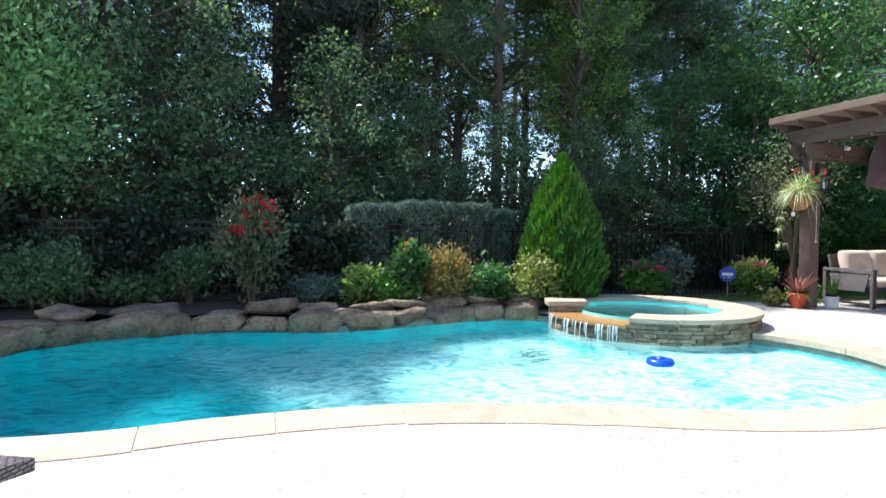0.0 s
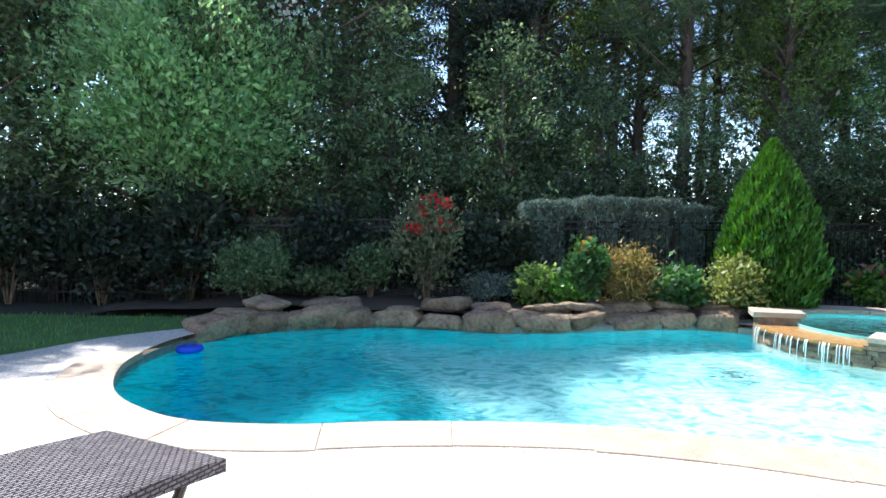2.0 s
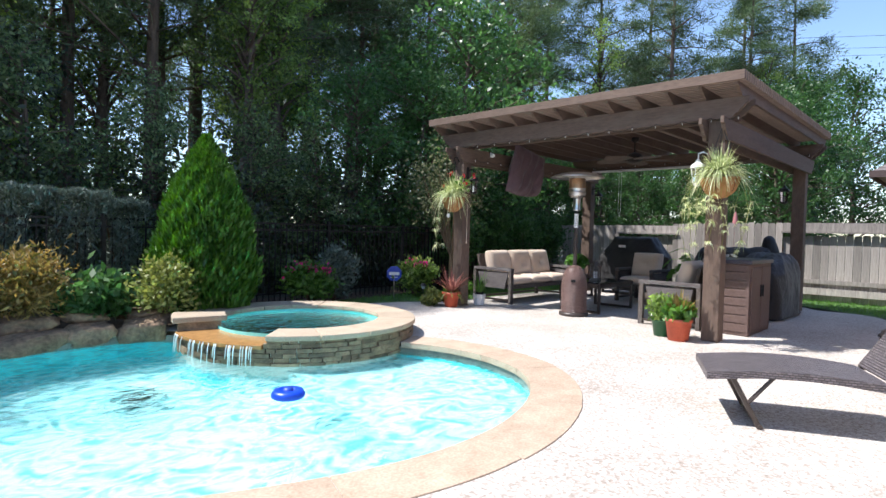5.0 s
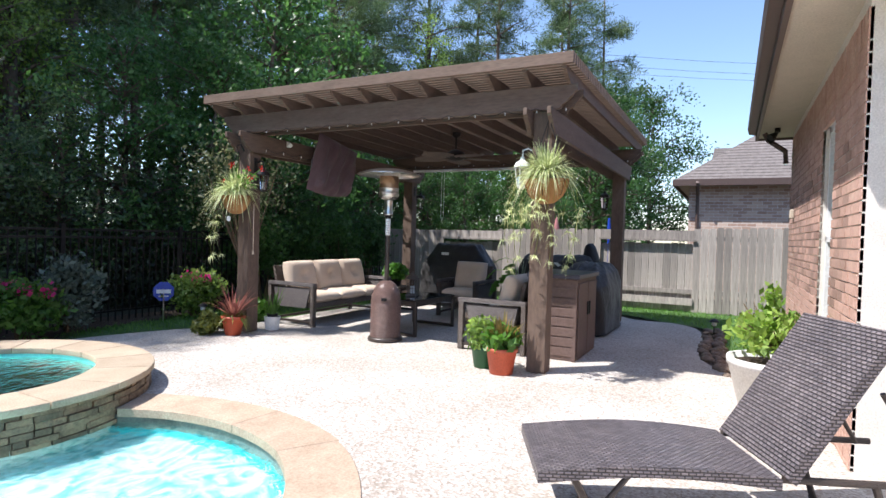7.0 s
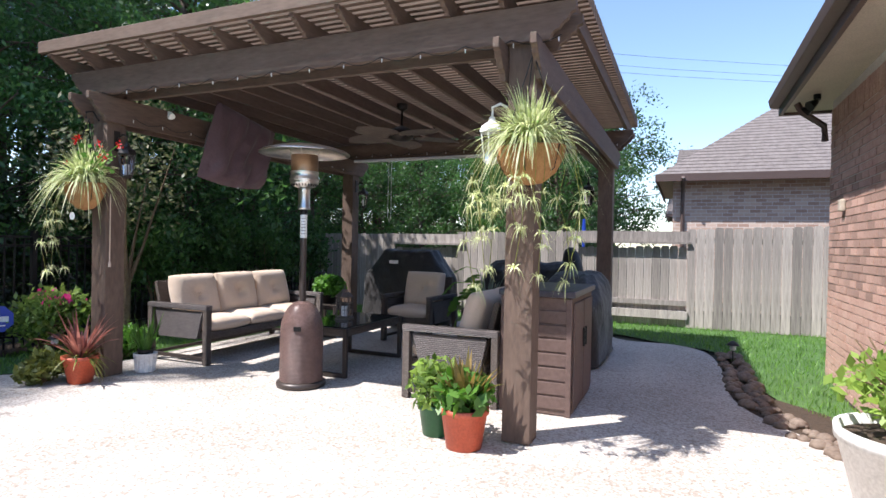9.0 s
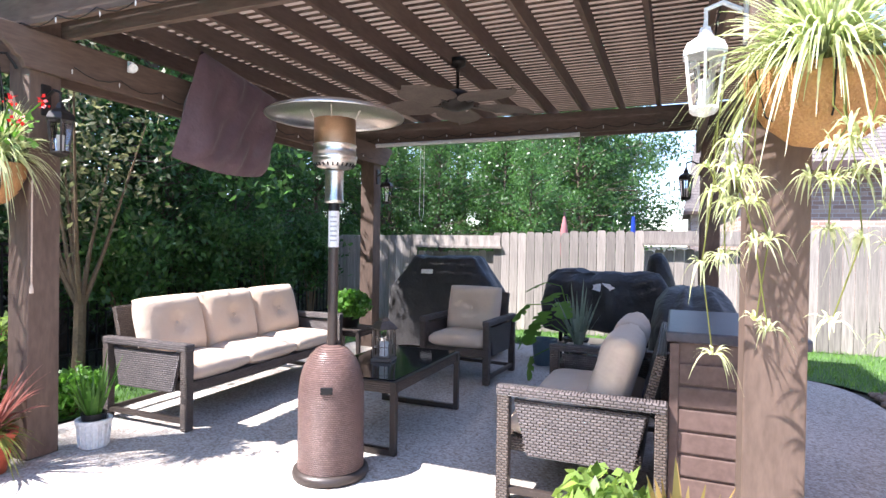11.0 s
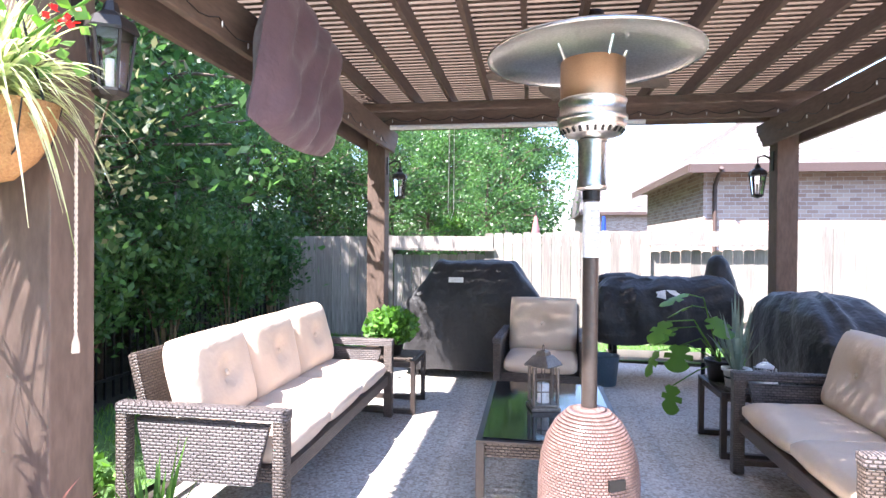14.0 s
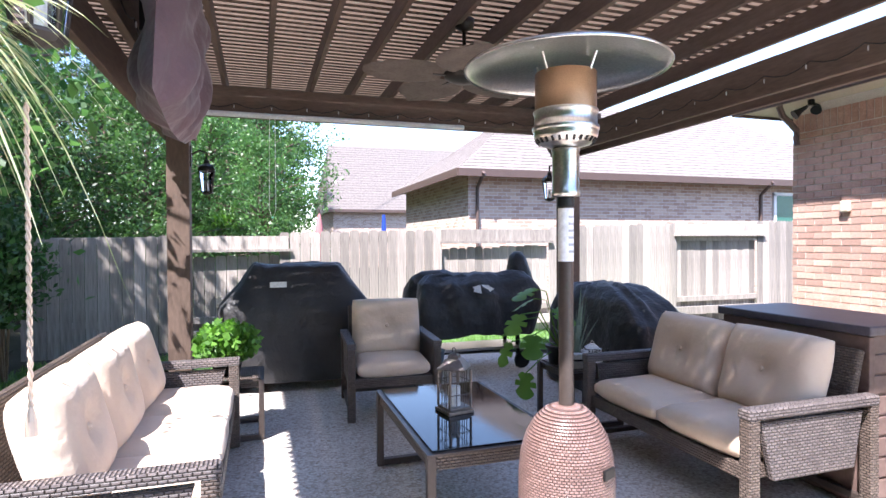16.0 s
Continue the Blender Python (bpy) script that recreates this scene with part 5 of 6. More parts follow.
def seat_unit(name, label, category, at, rz, W, D, seats, arm=0.645):
    s = thing(name, label, category, at, rz, "wicker seating under the pergola")
    hw, hd, aw = W / 2, D / 2, 0.065
    for sx in (-1, 1):
        x0 = sx * (hw - aw / 2)
        part("front_leg", M().box(x0 - aw / 2, x0 + aw / 2, -hd, -hd + 0.07, 0, arm - 0.05), WICK, s, bevel=0.008)
        part("back_leg", M().box(x0 - aw / 2, x0 + aw / 2, hd - 0.06, hd, 0, arm - 0.05), WICK, s, bevel=0.008)
        part("armrest", M().box(x0 - aw / 2 - 0.005, x0 + aw / 2 + 0.005, -hd - 0.005, hd, arm - 0.055, arm), WICK_GREY, s, bevel=0.012)
        part("side_stretcher", M().box(x0 - 0.02, x0 + 0.02, -hd + 0.07, hd - 0.06, 0.05, 0.085), ALU, s, bevel=0.004)
        part("side_panel", M().prism([(-hd + 0.09, arm - 0.075), (hd - 0.1, arm - 0.075), (hd - 0.16, 0.27), (-hd + 0.17, 0.27)], x0 - 0.017, x0 + 0.017, lambda u, v, h: (h, u, v)), WICK_GREY, s, "woven wicker side panel", bevel=0.006)
    part("seat_rail", M().box(-hw + aw, hw - aw, -hd + 0.03, hd - 0.12, 0.27, 0.345), WICK, s, bevel=0.01)
    part("floor_stretcher", M().box(-hw + aw, hw - aw, hd - 0.05, hd - 0.015, 0.05, 0.085), ALU, s, bevel=0.004)
    back = part("backrest", M().box(-hw + aw, hw - aw, -0.025, 0.025, 0, 0.56), WICK, s, bevel=0.015)
    put(back, 0, hd - 0.17, 0.33, -14)
    cw = (W - 2 * aw - 0.02) / seats
    sc = part("seat_cushion", cushion(cw - 0.006, D - 0.17, 0.13).mesh("seat_cushion", CUSH, smooth=True), None, s, "tan seat cushion")
    bc = part("back_cushion", cushion(cw - 0.02, 0.50, 0.14, 0.045, tuft=0.045).mesh("back_cushion", CUSH, smooth=True), None, s, "tan tufted back cushion")
    bt = part("button", M().lathe([(0.0, 0.012), (0.012, 0.009), (0.018, 0.0)], 10), CUSH, bc)
    put(bt, 0, 0.0, 0.08)
    r = random.Random(int(W * 100))
    for k in range(seats):
        x = -hw + aw + 0.01 + cw * (k + 0.5)
        a, b = (sc, bc) if k == 0 else (sc.copy(), bc.copy())
        if k:
            for o in (a, b):
                scene.collection.objects.link(o)
            b2 = bt.copy()
            scene.collection.objects.link(b2)
            b2.parent = b
        put(a, x, -0.055, 0.41, 0, 0, 0)
        put(b, x, hd - 0.285, 0.70, 76 + r.uniform(-3, 2), 0, r.uniform(-2, 2))
    return s


seat_unit("sofa", "three-seat brown wicker sofa with tan cushions", "sofa", (10.825, 7.945, 0), 0, 2.1, 0.89, 3)
seat_unit("loveseat", "two-seat brown wicker loveseat with tan cushions", "loveseat", (10.40, 4.665, 0), 180, 1.49, 0.88, 2)
seat_unit("armchair", "brown wicker armchair with tan cushions", "armchair", (12.47, 6.27, 0), -94, 0.78, 0.82, 1)


def frame_table(name, label, cat, x0, x1, y0, y1, h, top, leg=0.042, apron=0.07):
    cx, cy = (x0 + x1) / 2, (y0 + y1) / 2
    t = thing(name, label, cat, (cx, cy, 0))
    a, b = (x1 - x0) / 2, (y1 - y0) / 2
    for sx in (-1, 1):
        for sy in (-1, 1):
            part("leg", M().box(sx * a - (leg if sx > 0 else 0), sx * a + (0 if sx > 0 else leg), sy * b - (leg if sy > 0 else 0), sy * b + (0 if sy > 0 else leg), 0, h - 0.012), ALU, t, bevel=0.004)
        part("foot_rail", M().box(sx * a - (leg if sx > 0 else 0), sx * a + (0 if sx > 0 else leg), -b + leg, b - leg, 0.0, leg), ALU, t, bevel=0.004)
    for sy in (-1, 1):
        part("apron", M().box(-a + leg, a - leg, sy * (b - 0.03) - 0.012, sy * (b - 0.03) + 0.012, h - 0.012 - apron, h - 0.012), WICK, t)
    for sx in (-1, 1):
        part("apron", M().box(sx * (a - 0.03) - 0.012, sx * (a - 0.03) + 0.012, -b + leg, b - leg, h - 0.012 - apron, h - 0.012), WICK, t)
    part("table_edge", M().prism([(-a, -b), (a, -b), (a, b), (-a, b)], h - 0.012, h - 0.001, lambda u, v, q: (u, v, q)), ALU, t)
    part("tabletop", M().box(-a + 0.03, a - 0.03, -b + 0.03, b - 0.03, h, h + 0.008), top, t, "dark glossy top" if top is BLACKGLASS else "", bevel=0.002)
    return t


frame_table("coffee_table", "wicker coffee table with black glass top", "coffee table", 9.99, 11.20, 5.9, 6.63, 0.492, BLACKGLASS)
frame_table("side_table", "small brown wicker side table by the sofa", "side table", 11.93, 12.42, 7.33, 7.85, 0.45, WICK, 0.04, 0.05)
frame_table("side_table", "small brown wicker side table by the loveseat", "side table", 11.33, 11.88, 4.62, 5.1, 0.45, WICK, 0.04, 0.05)


def lantern(at, w, h, body, label, rz=0, group=""):
    t = thing("lantern", label, "lantern", at, rz, group)
    a = w / 2
    part("base", M().box(-a, a, -a, a, 0, 0.02).box(-a * 0.86, a * 0.86, -a * 0.86, a * 0.86, 0.02, 0.035), body, t, bevel=0.004)
    for sx in (-1, 1):
        for sy in (-1, 1):
            part("corner_post", M().tube([(sx * a * 0.82, sy * a * 0.82, 0.03), (sx * a * 0.82, sy * a * 0.82, h * 0.68)], w * 0.05, 6), body, t)
    for ax in (0, 1):
        for s in (-1, 1):
            g = M()
            for u in (-0.3, 0.3):
                p, q = (u * a, s * a * 0.82, 0.03), (u * a, s * a * 0.82, h * 0.68)
                g.tube([p, q] if ax == 0 else [(p[1], p[0], p[2]), (q[1], q[0], q[2])], w * 0.018, 4)
            for zz in (0.3, 0.5):
                p, q = (-a * 0.8, s * a * 0.82, h * zz), (a * 0.8, s * a * 0.82, h * zz)
                g.tube([p, q] if ax == 0 else [(p[1], p[0], p[2]), (q[1], q[0], q[2])], w * 0.018, 4)
            part("glazing_bar", g, body, t)
    part("roof", M().lathe([(a * 1.35, h * 0.68), (a * 1.38, h * 0.70), (a * 0.75, h * 0.84), (a * 0.55, h * 0.85), (a * 0.5, h * 0.9), (0.002, h * 0.93)], 4), body, t, bevel=0.003)
    part("ring", M().tube([(0.0 + w * 0.13 * math.cos(q), 0, h * 0.95 + w * 0.13 * math.sin(q)) for q in np.linspace(0, 6.28, 13)], w * 0.02, 5), body, t)
    part("candle", M().lathe([(0.001, 0.035), (a * 0.42, 0.035), (a * 0.42, h * 0.4), (0.001, h * 0.4)], 14), WHITE, t, "cream pillar candle")
    return t


lantern((10.57, 6.3, 0.5), 0.165, 0.36, PEWTER, "aged pewter lantern on the coffee table", 12)
lantern((11.62, 4.72, 0.458), 0.12, 0.17, WHITE, "small white lantern on the side table", 20)


def post_lantern(x, y, side, mat, label):
    """A glazed carriage lantern on a scrolled arm."""
    t = thing("wall_lantern", label, "lantern", (x, y, 2.0), 0, "lanterns on the pergola posts")
    part("arm", M().tube([(0, -0.13 * side, 0.32), (0, -0.06 * side, 0.36), (0, 0.0, 0.34), (0, 0, 0.27)], 0.01, 6), mat, t)
    part("back_plate", M().box(-0.03, 0.03, -0.14 * side - 0.008, -0.14 * side + 0.008, 0.2, 0.4), mat, t, bevel=0.004)
    part("hood", M().lathe([(0.0, 0.28), (0.02, 0.27), (0.03, 0.235), (0.075, 0.205), (0.09, 0.17), (0.088, 0.16), (0.0, 0.16)], 6), mat, t)
    part("glass_body", M().lathe([(0.075, 0.16), (0.05, -0.04)], 6), GLASS, t)
    for k in range(6):
        a = math.pi * 2 * k / 6
        part("rib", M().tube([(0.077 * math.cos(a), 0.077 * math.sin(a), 0.16), (0.052 * math.cos(a), 0.052 * math.sin(a), -0.04)], 0.006, 5), mat, t)
    part("foot", M().lathe([(0.0, -0.075), (0.045, -0.06), (0.06, -0.045), (0.058, -0.035), (0.0, -0.035)], 6), mat, t)
    part("lamp_tube", M().tube([(0, 0, -0.03), (0, 0, 0.07)], 0.014, 8), WHITE, t)


# bronze like the others; white here stands for the sun on it
post_lantern(9.06, 4.115, 1, WHITE, "carriage lantern on the pergola post, sunlight put into its white")
post_lantern(9.06, 7.835, -1, BRONZE, "dark carriage lantern on the pergola post")
post_lantern(13.46, 7.835, -1, BRONZE, "dark carriage lantern on the pergola post")
post_lantern(13.46, 4.115, 1, BRONZE, "dark carriage lantern on the pergola post")

# ---- patio heater ----
ht = thing("patio_heater", "tall patio heater with copper wicker base", "patio heater", (9.6, 6.14, 0))
ht.scale = (1, 1, 1.02)
part("foot", M().lathe([(0.0, 0.0), (0.225, 0.0), (0.232, 0.02), (0.225, 0.045), (0.20, 0.055), (0.0, 0.055)], 40), ALU, ht, smooth=True)


def cyl_uv(prof, n, name, mat):
    me = M().lathe(prof, n).mesh(name, mat, smooth=True)
    uv = me.uv_layers[0].data
    for poly in me.polygons:
        angs = [math.atan2(me.vertices[me.loops[i].vertex_index].co.y, me.vertices[me.loops[i].vertex_index].co.x) for i in poly.loop_indices]
        ref = angs[0]
        for i, a in zip(poly.loop_indices, angs):
            while a - ref > math.pi:
                a -= 2 * math.pi
            while a - ref < -math.pi:
                a += 2 * math.pi
            uv[i].uv = (a * 0.2, me.vertices[me.loops[i].vertex_index].co.z * 0.9)
    return me


part("tank_housing", cyl_uv([(0.2, 0.055), (0.2, 0.2), (0.2, 0.38), (0.199, 0.5), (0.19, 0.58), (0.168, 0.655), (0.13, 0.72), (0.085, 0.762), (0.045, 0.775), (0.03, 0.776)], 56, "tank_housing", WICK_HEAT), None, ht, "woven copper-brown housing")
hx = math.radians(205)
lb = part("handle_slot", M().box(-0.035, 0.035, -0.006, 0.006, -0.02, 0.02), IRON, ht, "black grip slot", bevel=0.003)
put(lb, 0.2 * math.cos(hx), 0.2 * math.sin(hx), 0.545, 0, 0, math.degrees(hx) + 90)
part("pole", M().lathe([(0.031, 0.77), (0.031, 1.64)], 20), ALU, ht, smooth=True)
part("collar", M().lathe([(0.03, 1.58), (0.035, 1.585), (0.035, 1.63), (0.03, 1.635)], 20), IRON, ht)
sl = part("label_sheet", M().lathe([(0.0325, 1.36), (0.0325, 1.575)], 20), WHITE, ht, "silver-white warning sticker")
bars = M()
for k in range(6):
    bars.prism([(0.0331 * math.cos(a), 0.0331 * math.sin(a)) for a in np.linspace(math.radians(170), math.radians(245), 6)] + [(0.0327 * math.cos(a), 0.0327 * math.sin(a)) for a in np.linspace(math.radians(245), math.radians(170), 6)], 1.395 + k * 0.028, 1.405 + k * 0.028, lambda u, v, h: (u, v, h))
part("printed_text", bars, plain("grey_print", (0.4, 0.4, 0.42)), sl)
part("neck", M().lathe([(0.03, 1.62), (0.058, 1.625), (0.06, 1.64), (0.055, 1.65), (0.055, 1.80), (0.06, 1.815), (0.03, 1.82)], 28), STEEL, ht, smooth=True)
vent = M().lathe([(0.05, 1.82), (0.10, 1.832), (0.128, 1.858), (0.132, 1.872), (0.132, 1.885)], 40)
part("vent_bowl", vent, STEEL, ht, smooth=True)
for k in range(26):
    a = 2 * math.pi * k / 26
    sv = part("vent_slot", M().box(-0.005, 0.005, -0.002, 0.002, -0.011, 0.011), IRON, ht)
    put(sv, 0.119 * math.cos(a), 0.119 * math.sin(a), 1.845, 40, 0, math.degrees(a) + 90)
part("burner_band", M().lathe([(0.132, 1.885), (0.137, 1.89), (0.137, 1.905), (0.128, 1.91), (0.128, 1.955), (0.133, 1.96), (0.133, 1.968), (0.125, 1.972)], 40), STEEL, ht, smooth=True)
part("burner_screen", M().lathe([(0.126, 1.97), (0.126, 2.12), (0.0, 2.122)], 40), BURNER, ht, "bronze-tinted mesh burner screen", smooth=True)
for k in range(4):
    a = math.pi / 2 * k + 0.4
    part("reflector_strut", M().tube([(0.118 * math.cos(a), 0.118 * math.sin(a), 2.11), (0.15 * math.cos(a), 0.15 * math.sin(a), 2.18)], 0.006, 6), STEEL, ht)
dish = M().lathe([(0.41, 2.135), (0.417, 2.13), (0.42, 2.137), (0.40, 2.152), (0.30, 2.185), (0.2, 2.207), (0.12, 2.215), (0.0, 2.217)], 64)
dish.lathe([(0.41, 2.135), (0.40, 2.147), (0.30, 2.18), (0.2, 2.202), (0.12, 2.21), (0.0, 2.212)], 64)
part("reflector", dish, STEEL, ht, "wide brushed steel reflector", smooth=True, fix=False)

# ---- covered grills ----
def cover(name, label, rings, at, seed, mat=COVER, folds=0.02, n=64, category="grill cover"):
    """A cloth cover: rounded-rectangle rings (x half, y half, z, x shift, y shift) skinned from the hem up, with folds."""
    m = M()
    fine = []
    for a, b in zip(rings, rings[1:]):
        for k in range(5):
            fine.append([a[i] + (b[i] - a[i]) * k / 5 for i in range(5)])
    fine.append(list(rings[-1]))
    for rx, ry, z, sx, sy in fine:
        for k in range(n):
            t = 2 * math.pi * k / n
            c, s = math.cos(t), math.sin(t)
            q = (abs(c) ** 6 + abs(s) ** 6) ** (-1 / 6)
            p = Vector((c * q * rx + sx, s * q * ry + sy, z))
            w = folds * (noise.noise(Vector((c * 2.6 + seed, s * 2.6, z * 1.6))) + 0.9 * math.sin(t * 13 + z * 6 + seed) * noise.noise(Vector((c, s + seed, z * 0.7))))
            m.v.append((p.x + c * w, p.y + s * w, p.z + w * 0.7))
    for j in range(len(fine) - 1):
        for k in range(n):
            m.f.append((j * n + k, j * n + (k + 1) % n, (j + 1) * n + (k + 1) % n, (j + 1) * n + k))
    m.f.append(tuple((len(fine) - 1) * n + k for k in range(n)))
    t = thing(name, label, category, at)
    part("cover", m, mat, t, smooth=True)
    return t


g1 = cover("covered_grill", "large gas grill under a black cloth cover", [(0.33, 0.78, 0.08, 0, 0), (0.33, 0.77, 0.45, 0, 0), (0.32, 0.76, 0.78, 0, 0), (0.31, 0.74, 0.83, 0, 0), (0.27, 0.56, 1.05, 0.02, -0.02), (0.21, 0.44, 1.23, 0.03, -0.02), (0.17, 0.40, 1.25, 0.03, -0.02)], (13.62, 7.0, 0), 3, folds=0.034)
part("badge", M().box(-0.258, -0.252, 0.10, 0.26, 1.02, 1.075), WHITE, g1, "small silver maker's badge")
for sx in (-0.25, 0.25):
    for sy in (-0.6, 0.6):
        part("foot", M().tube([(sx, sy, 0), (sx, sy, 0.12)], 0.03, 8), IRON, g1)
g2 = cover("covered_smoker", "barrel smoker under a crumpled black cover", [(0.34, 0.70, 0.40, 0, 0.0), (0.36, 0.74, 0.7, 0, 0), (0.34, 0.72, 0.86, 0, 0), (0.26, 0.66, 1.0, 0, 0.02), (0.16, 0.58, 1.08, 0, 0.0), (0.1, 0.4, 1.10, 0, -0.05)], (13.75, 4.98, 0), 8, folds=0.085)
part("chimney_cover", M().tube([(0, -0.62, 0.8), (0, -0.6, 1.05), (0, -0.58, 1.25), (0, -0.56, 1.32), (0, -0.55, 1.34)], [0.2, 0.16, 0.11, 0.07, 0.01], 14), COVER, g2, "cloth peak over the chimney", smooth=True)
lg = M()
lg.prism([(0.12 * math.cos(a) + (0.03 if k % 2 else 0), 0.055 * math.sin(a)) for k, a in enumerate(np.linspace(0, 6.28, 13)[:-1])], 0, 0.004, lambda u, v, h: (-h, u, v))
put(part("badge", lg, WHITE, g2, "white printed badge shape"), -0.335, -0.02, 0.93, 0, 28)
for sy in (-0.5, 0.5):
    part("leg", M().tube([(-0.18, sy, 0), (-0.18, sy, 0.5)], 0.025, 8), IRON, g2)
    part("leg", M().tube([(0.18, sy, 0), (0.18, sy, 0.5)], 0.025, 8), IRON, g2)
part("wheel", M().lathe([(0.0, -0.02), (0.09, -0.02), (0.1, 0.0), (0.09, 0.02), (0.0, 0.02)], 20), IRON, g2).matrix_basis = pose(-0.3, -0.5, 0.1, 0, 90, 0)
part("lower_shelf", M().box(-0.22, 0.22, -0.55, 0.55, 0.22, 0.25), STEEL, g2)
g3 = cover("covered_cabinet", "long outdoor cooker under a black cover", [(0.80, 0.36, 0.02, 0, 0), (0.80, 0.36, 0.4, 0, 0), (0.78, 0.34, 0.72, 0, 0), (0.62, 0.30, 0.9, 0.05, 0), (0.40, 0.22, 1.02, 0.1, 0), (0.2, 0.14, 1.045, 0.1, 0)], (12.32, 4.04, 0), 15, folds=0.045)
for sx in (-0.45, 0.45):
    part("tie_strap", M().box(sx - 0.02, sx + 0.02, 0.352, 0.366, 0.02, 0.5), IRON, g3, "black webbing tie strap")
part("hem_cord", M().tube([(0.82 * math.copysign(abs(math.cos(q)) ** 0.33, math.cos(q)), 0.375 * math.copysign(abs(math.sin(q)) ** 0.33, math.sin(q)), 0.03) for q in np.linspace(0.01, 6.29, 49)], 0.009, 6), IRON, g3)
bk = thing("bucket", "blue-grey plastic bucket under the smoker", "bucket", (13.32, 5.62, 0))
part("body", M().lathe([(0.0, 0.0), (0.12, 0.0), (0.15, 0.3), (0.157, 0.305), (0.145, 0.3), (0.11, 0.02)], 24), plain("blue_grey_plastic", (0.10, 0.15, 0.20)), bk, smooth=True)

# ---- storage box ----
bx = thing("storage_cabinet", "brown resin outdoor cabinet with dark lid", "cabinet", (10.23, 3.93, 0))
part("body", M().box(-0.5, 0.5, -0.29, 0.29, 0.0, 0.945), BOXWOOD, bx, bevel=0.008)
part("lid", M().box(-0.535, 0.535, -0.32, 0.31, 0.947, 1.0), BOXTOP, bx, "dark flat lid", bevel=0.012)
for k in range(7):
    part("siding", M().box(-0.512, -0.499, -0.25, 0.25, 0.05 + k * 0.115, 0.15 + k * 0.115), BOXWOOD, bx, bevel=0.006)
for s in (-1, 1):
    part("corner_trim", M().box(-0.518, -0.498, s * 0.27 - 0.022, s * 0.27 + 0.022, 0.0, 0.94), BOXWOOD, bx, bevel=0.005)
    dr = part("door", M().box(0.012 if s > 0 else -0.45, 0.45 if s > 0 else -0.012, -0.306, -0.291, 0.05, 0.9), BOXWOOD, bx, bevel=0.008)
    part("handle", M().box(s * 0.05 - 0.012, s * 0.05 + 0.012, -0.325, -0.306, 0.5, 0.66), IRON, dr, bevel=0.004)

# ---- television under its cover ----
tv = thing("covered_television", "outdoor television under a plum fabric cover", "television cover", (10.43, 7.74, 2.0))
tm = M()


def bag(sgn):
    def fn(u, v):
        x = -0.62 * (1 - v) * (1 - u) + (-0.34) * v * (1 - u) + 0.40 * (1 - v) * u + 0.64 * v * u
        z = (0.04 * (1 - u) + 0.0 * u) * (1 - v) + (0.92 * (1 - u) + 0.74 * u) * v
        e = (1 - abs(2 * u - 1) ** 4) * (1 - abs(2 * v - 1) ** 4)
        f = 0.035 * math.sin(u * 17 + 5 * v) * (1 - v * 0.5) + 0.02 * math.sin(u * 31 - 9 * v) + 0.07 * noise.noise(Vector((u * 4, v * 3, sgn * 2)))
        sag = -0.05 * math.sin(math.pi * u) * (1 - v)
        return (x, sgn * 0.10 * max(0, e) ** 0.6 + f * max(0, e) ** 0.3 - 0.02, z + sag)
    return fn


tm.sheet(26, 20, bag(-1)).sheet(26, 20, bag(1))
part("cover", tm, TVCOVER, tv, smooth=True)
part("mount_arm", M().box(0.0, 0.12, 0.1, 0.13, 0.45, 0.72), IRON, tv, bevel=0.004)

# ---- ceiling fan ----
cf = thing("ceiling_fan", "brown outdoor ceiling fan with leaf blades", "ceiling fan", (11.25, 5.98, 2.56))
part("downrod", M().tube([(0, 0, 0.14), (0, 0, 0.46)], 0.014, 10), BRONZE, cf)
part("canopy", M().lathe([(0.0, 0.46), (0.075, 0.455), (0.065, 0.40), (0.02, 0.375)], 24), BRONZE, cf, smooth=True)
part("motor", M().lathe([(0.02, 0.2), (0.06, 0.185), (0.13, 0.15), (0.15, 0.1), (0.14, 0.05), (0.08, 0.02), (0.0, 0.01)], 28), BRONZE, cf, "weathered bronze motor housing", smooth=True)
blade = M().sheet(10, 6, lambda u, v: (0.16 + 0.56 * u, (v - 0.5) * 0.42 * math.sin(math.pi * min(1, 0.12 + u * 0.88)) ** 0.6, 0.03 * (v - 0.5) - 0.012 * u + 0.006 * math.cos(v * 18)))
blade = blade.mesh("blade", surface("palm_blade", (0.11, 0.085, 0.07), (0.18, 0.145, 0.12), 6, 50, 0.8, 0, 0.4), smooth=True)
for k in range(5):
    o = part("blade", blade, None, cf)
    put(o, 0, 0, 0.06, 0, 0, 72 * k + 20)
    put(part("blade_iron", M().box(0.1, 0.24, -0.015, 0.015, -0.006, 0.004), BRONZE, cf), 0, 0, 0.06, 0, 0, 72 * k + 20)

# ---- strings of lights, rolled shade, camera ----
def light_string(label, pts, seed):
    t = thing("light_string", label, "string lights", (0, 0, 0))
    r = random.Random(seed)
    cable, bulbs = [], M()
    for a, b in zip(pts, pts[1:]):
        a, b = Vector(a), Vector(b)
        nseg = max(2, int((b - a).length / 0.32))
        for k in range(nseg):
            for q in range(4):
                f = (k + q / 4) / nseg
                cable.append(a.lerp(b, f) + Vector((0, 0, -0.045 * math.sin(math.pi * q / 4))))
            p = a.lerp(b, k / nseg) + Vector((r.uniform(-0.02, 0.02), r.uniform(-0.02, 0.02), -0.02))
            bulbs.lathe([(0.001, -0.03), (0.004, -0.024), (0.0045, -0.006), (0.003, 0.0), (0.001, 0.003)], 6, p)
    part("cable", M().tube(cable, 0.0035, 4), IRON, t)
    tagged(part("bulbs", bulbs, WHITE, t), kind="stuff")


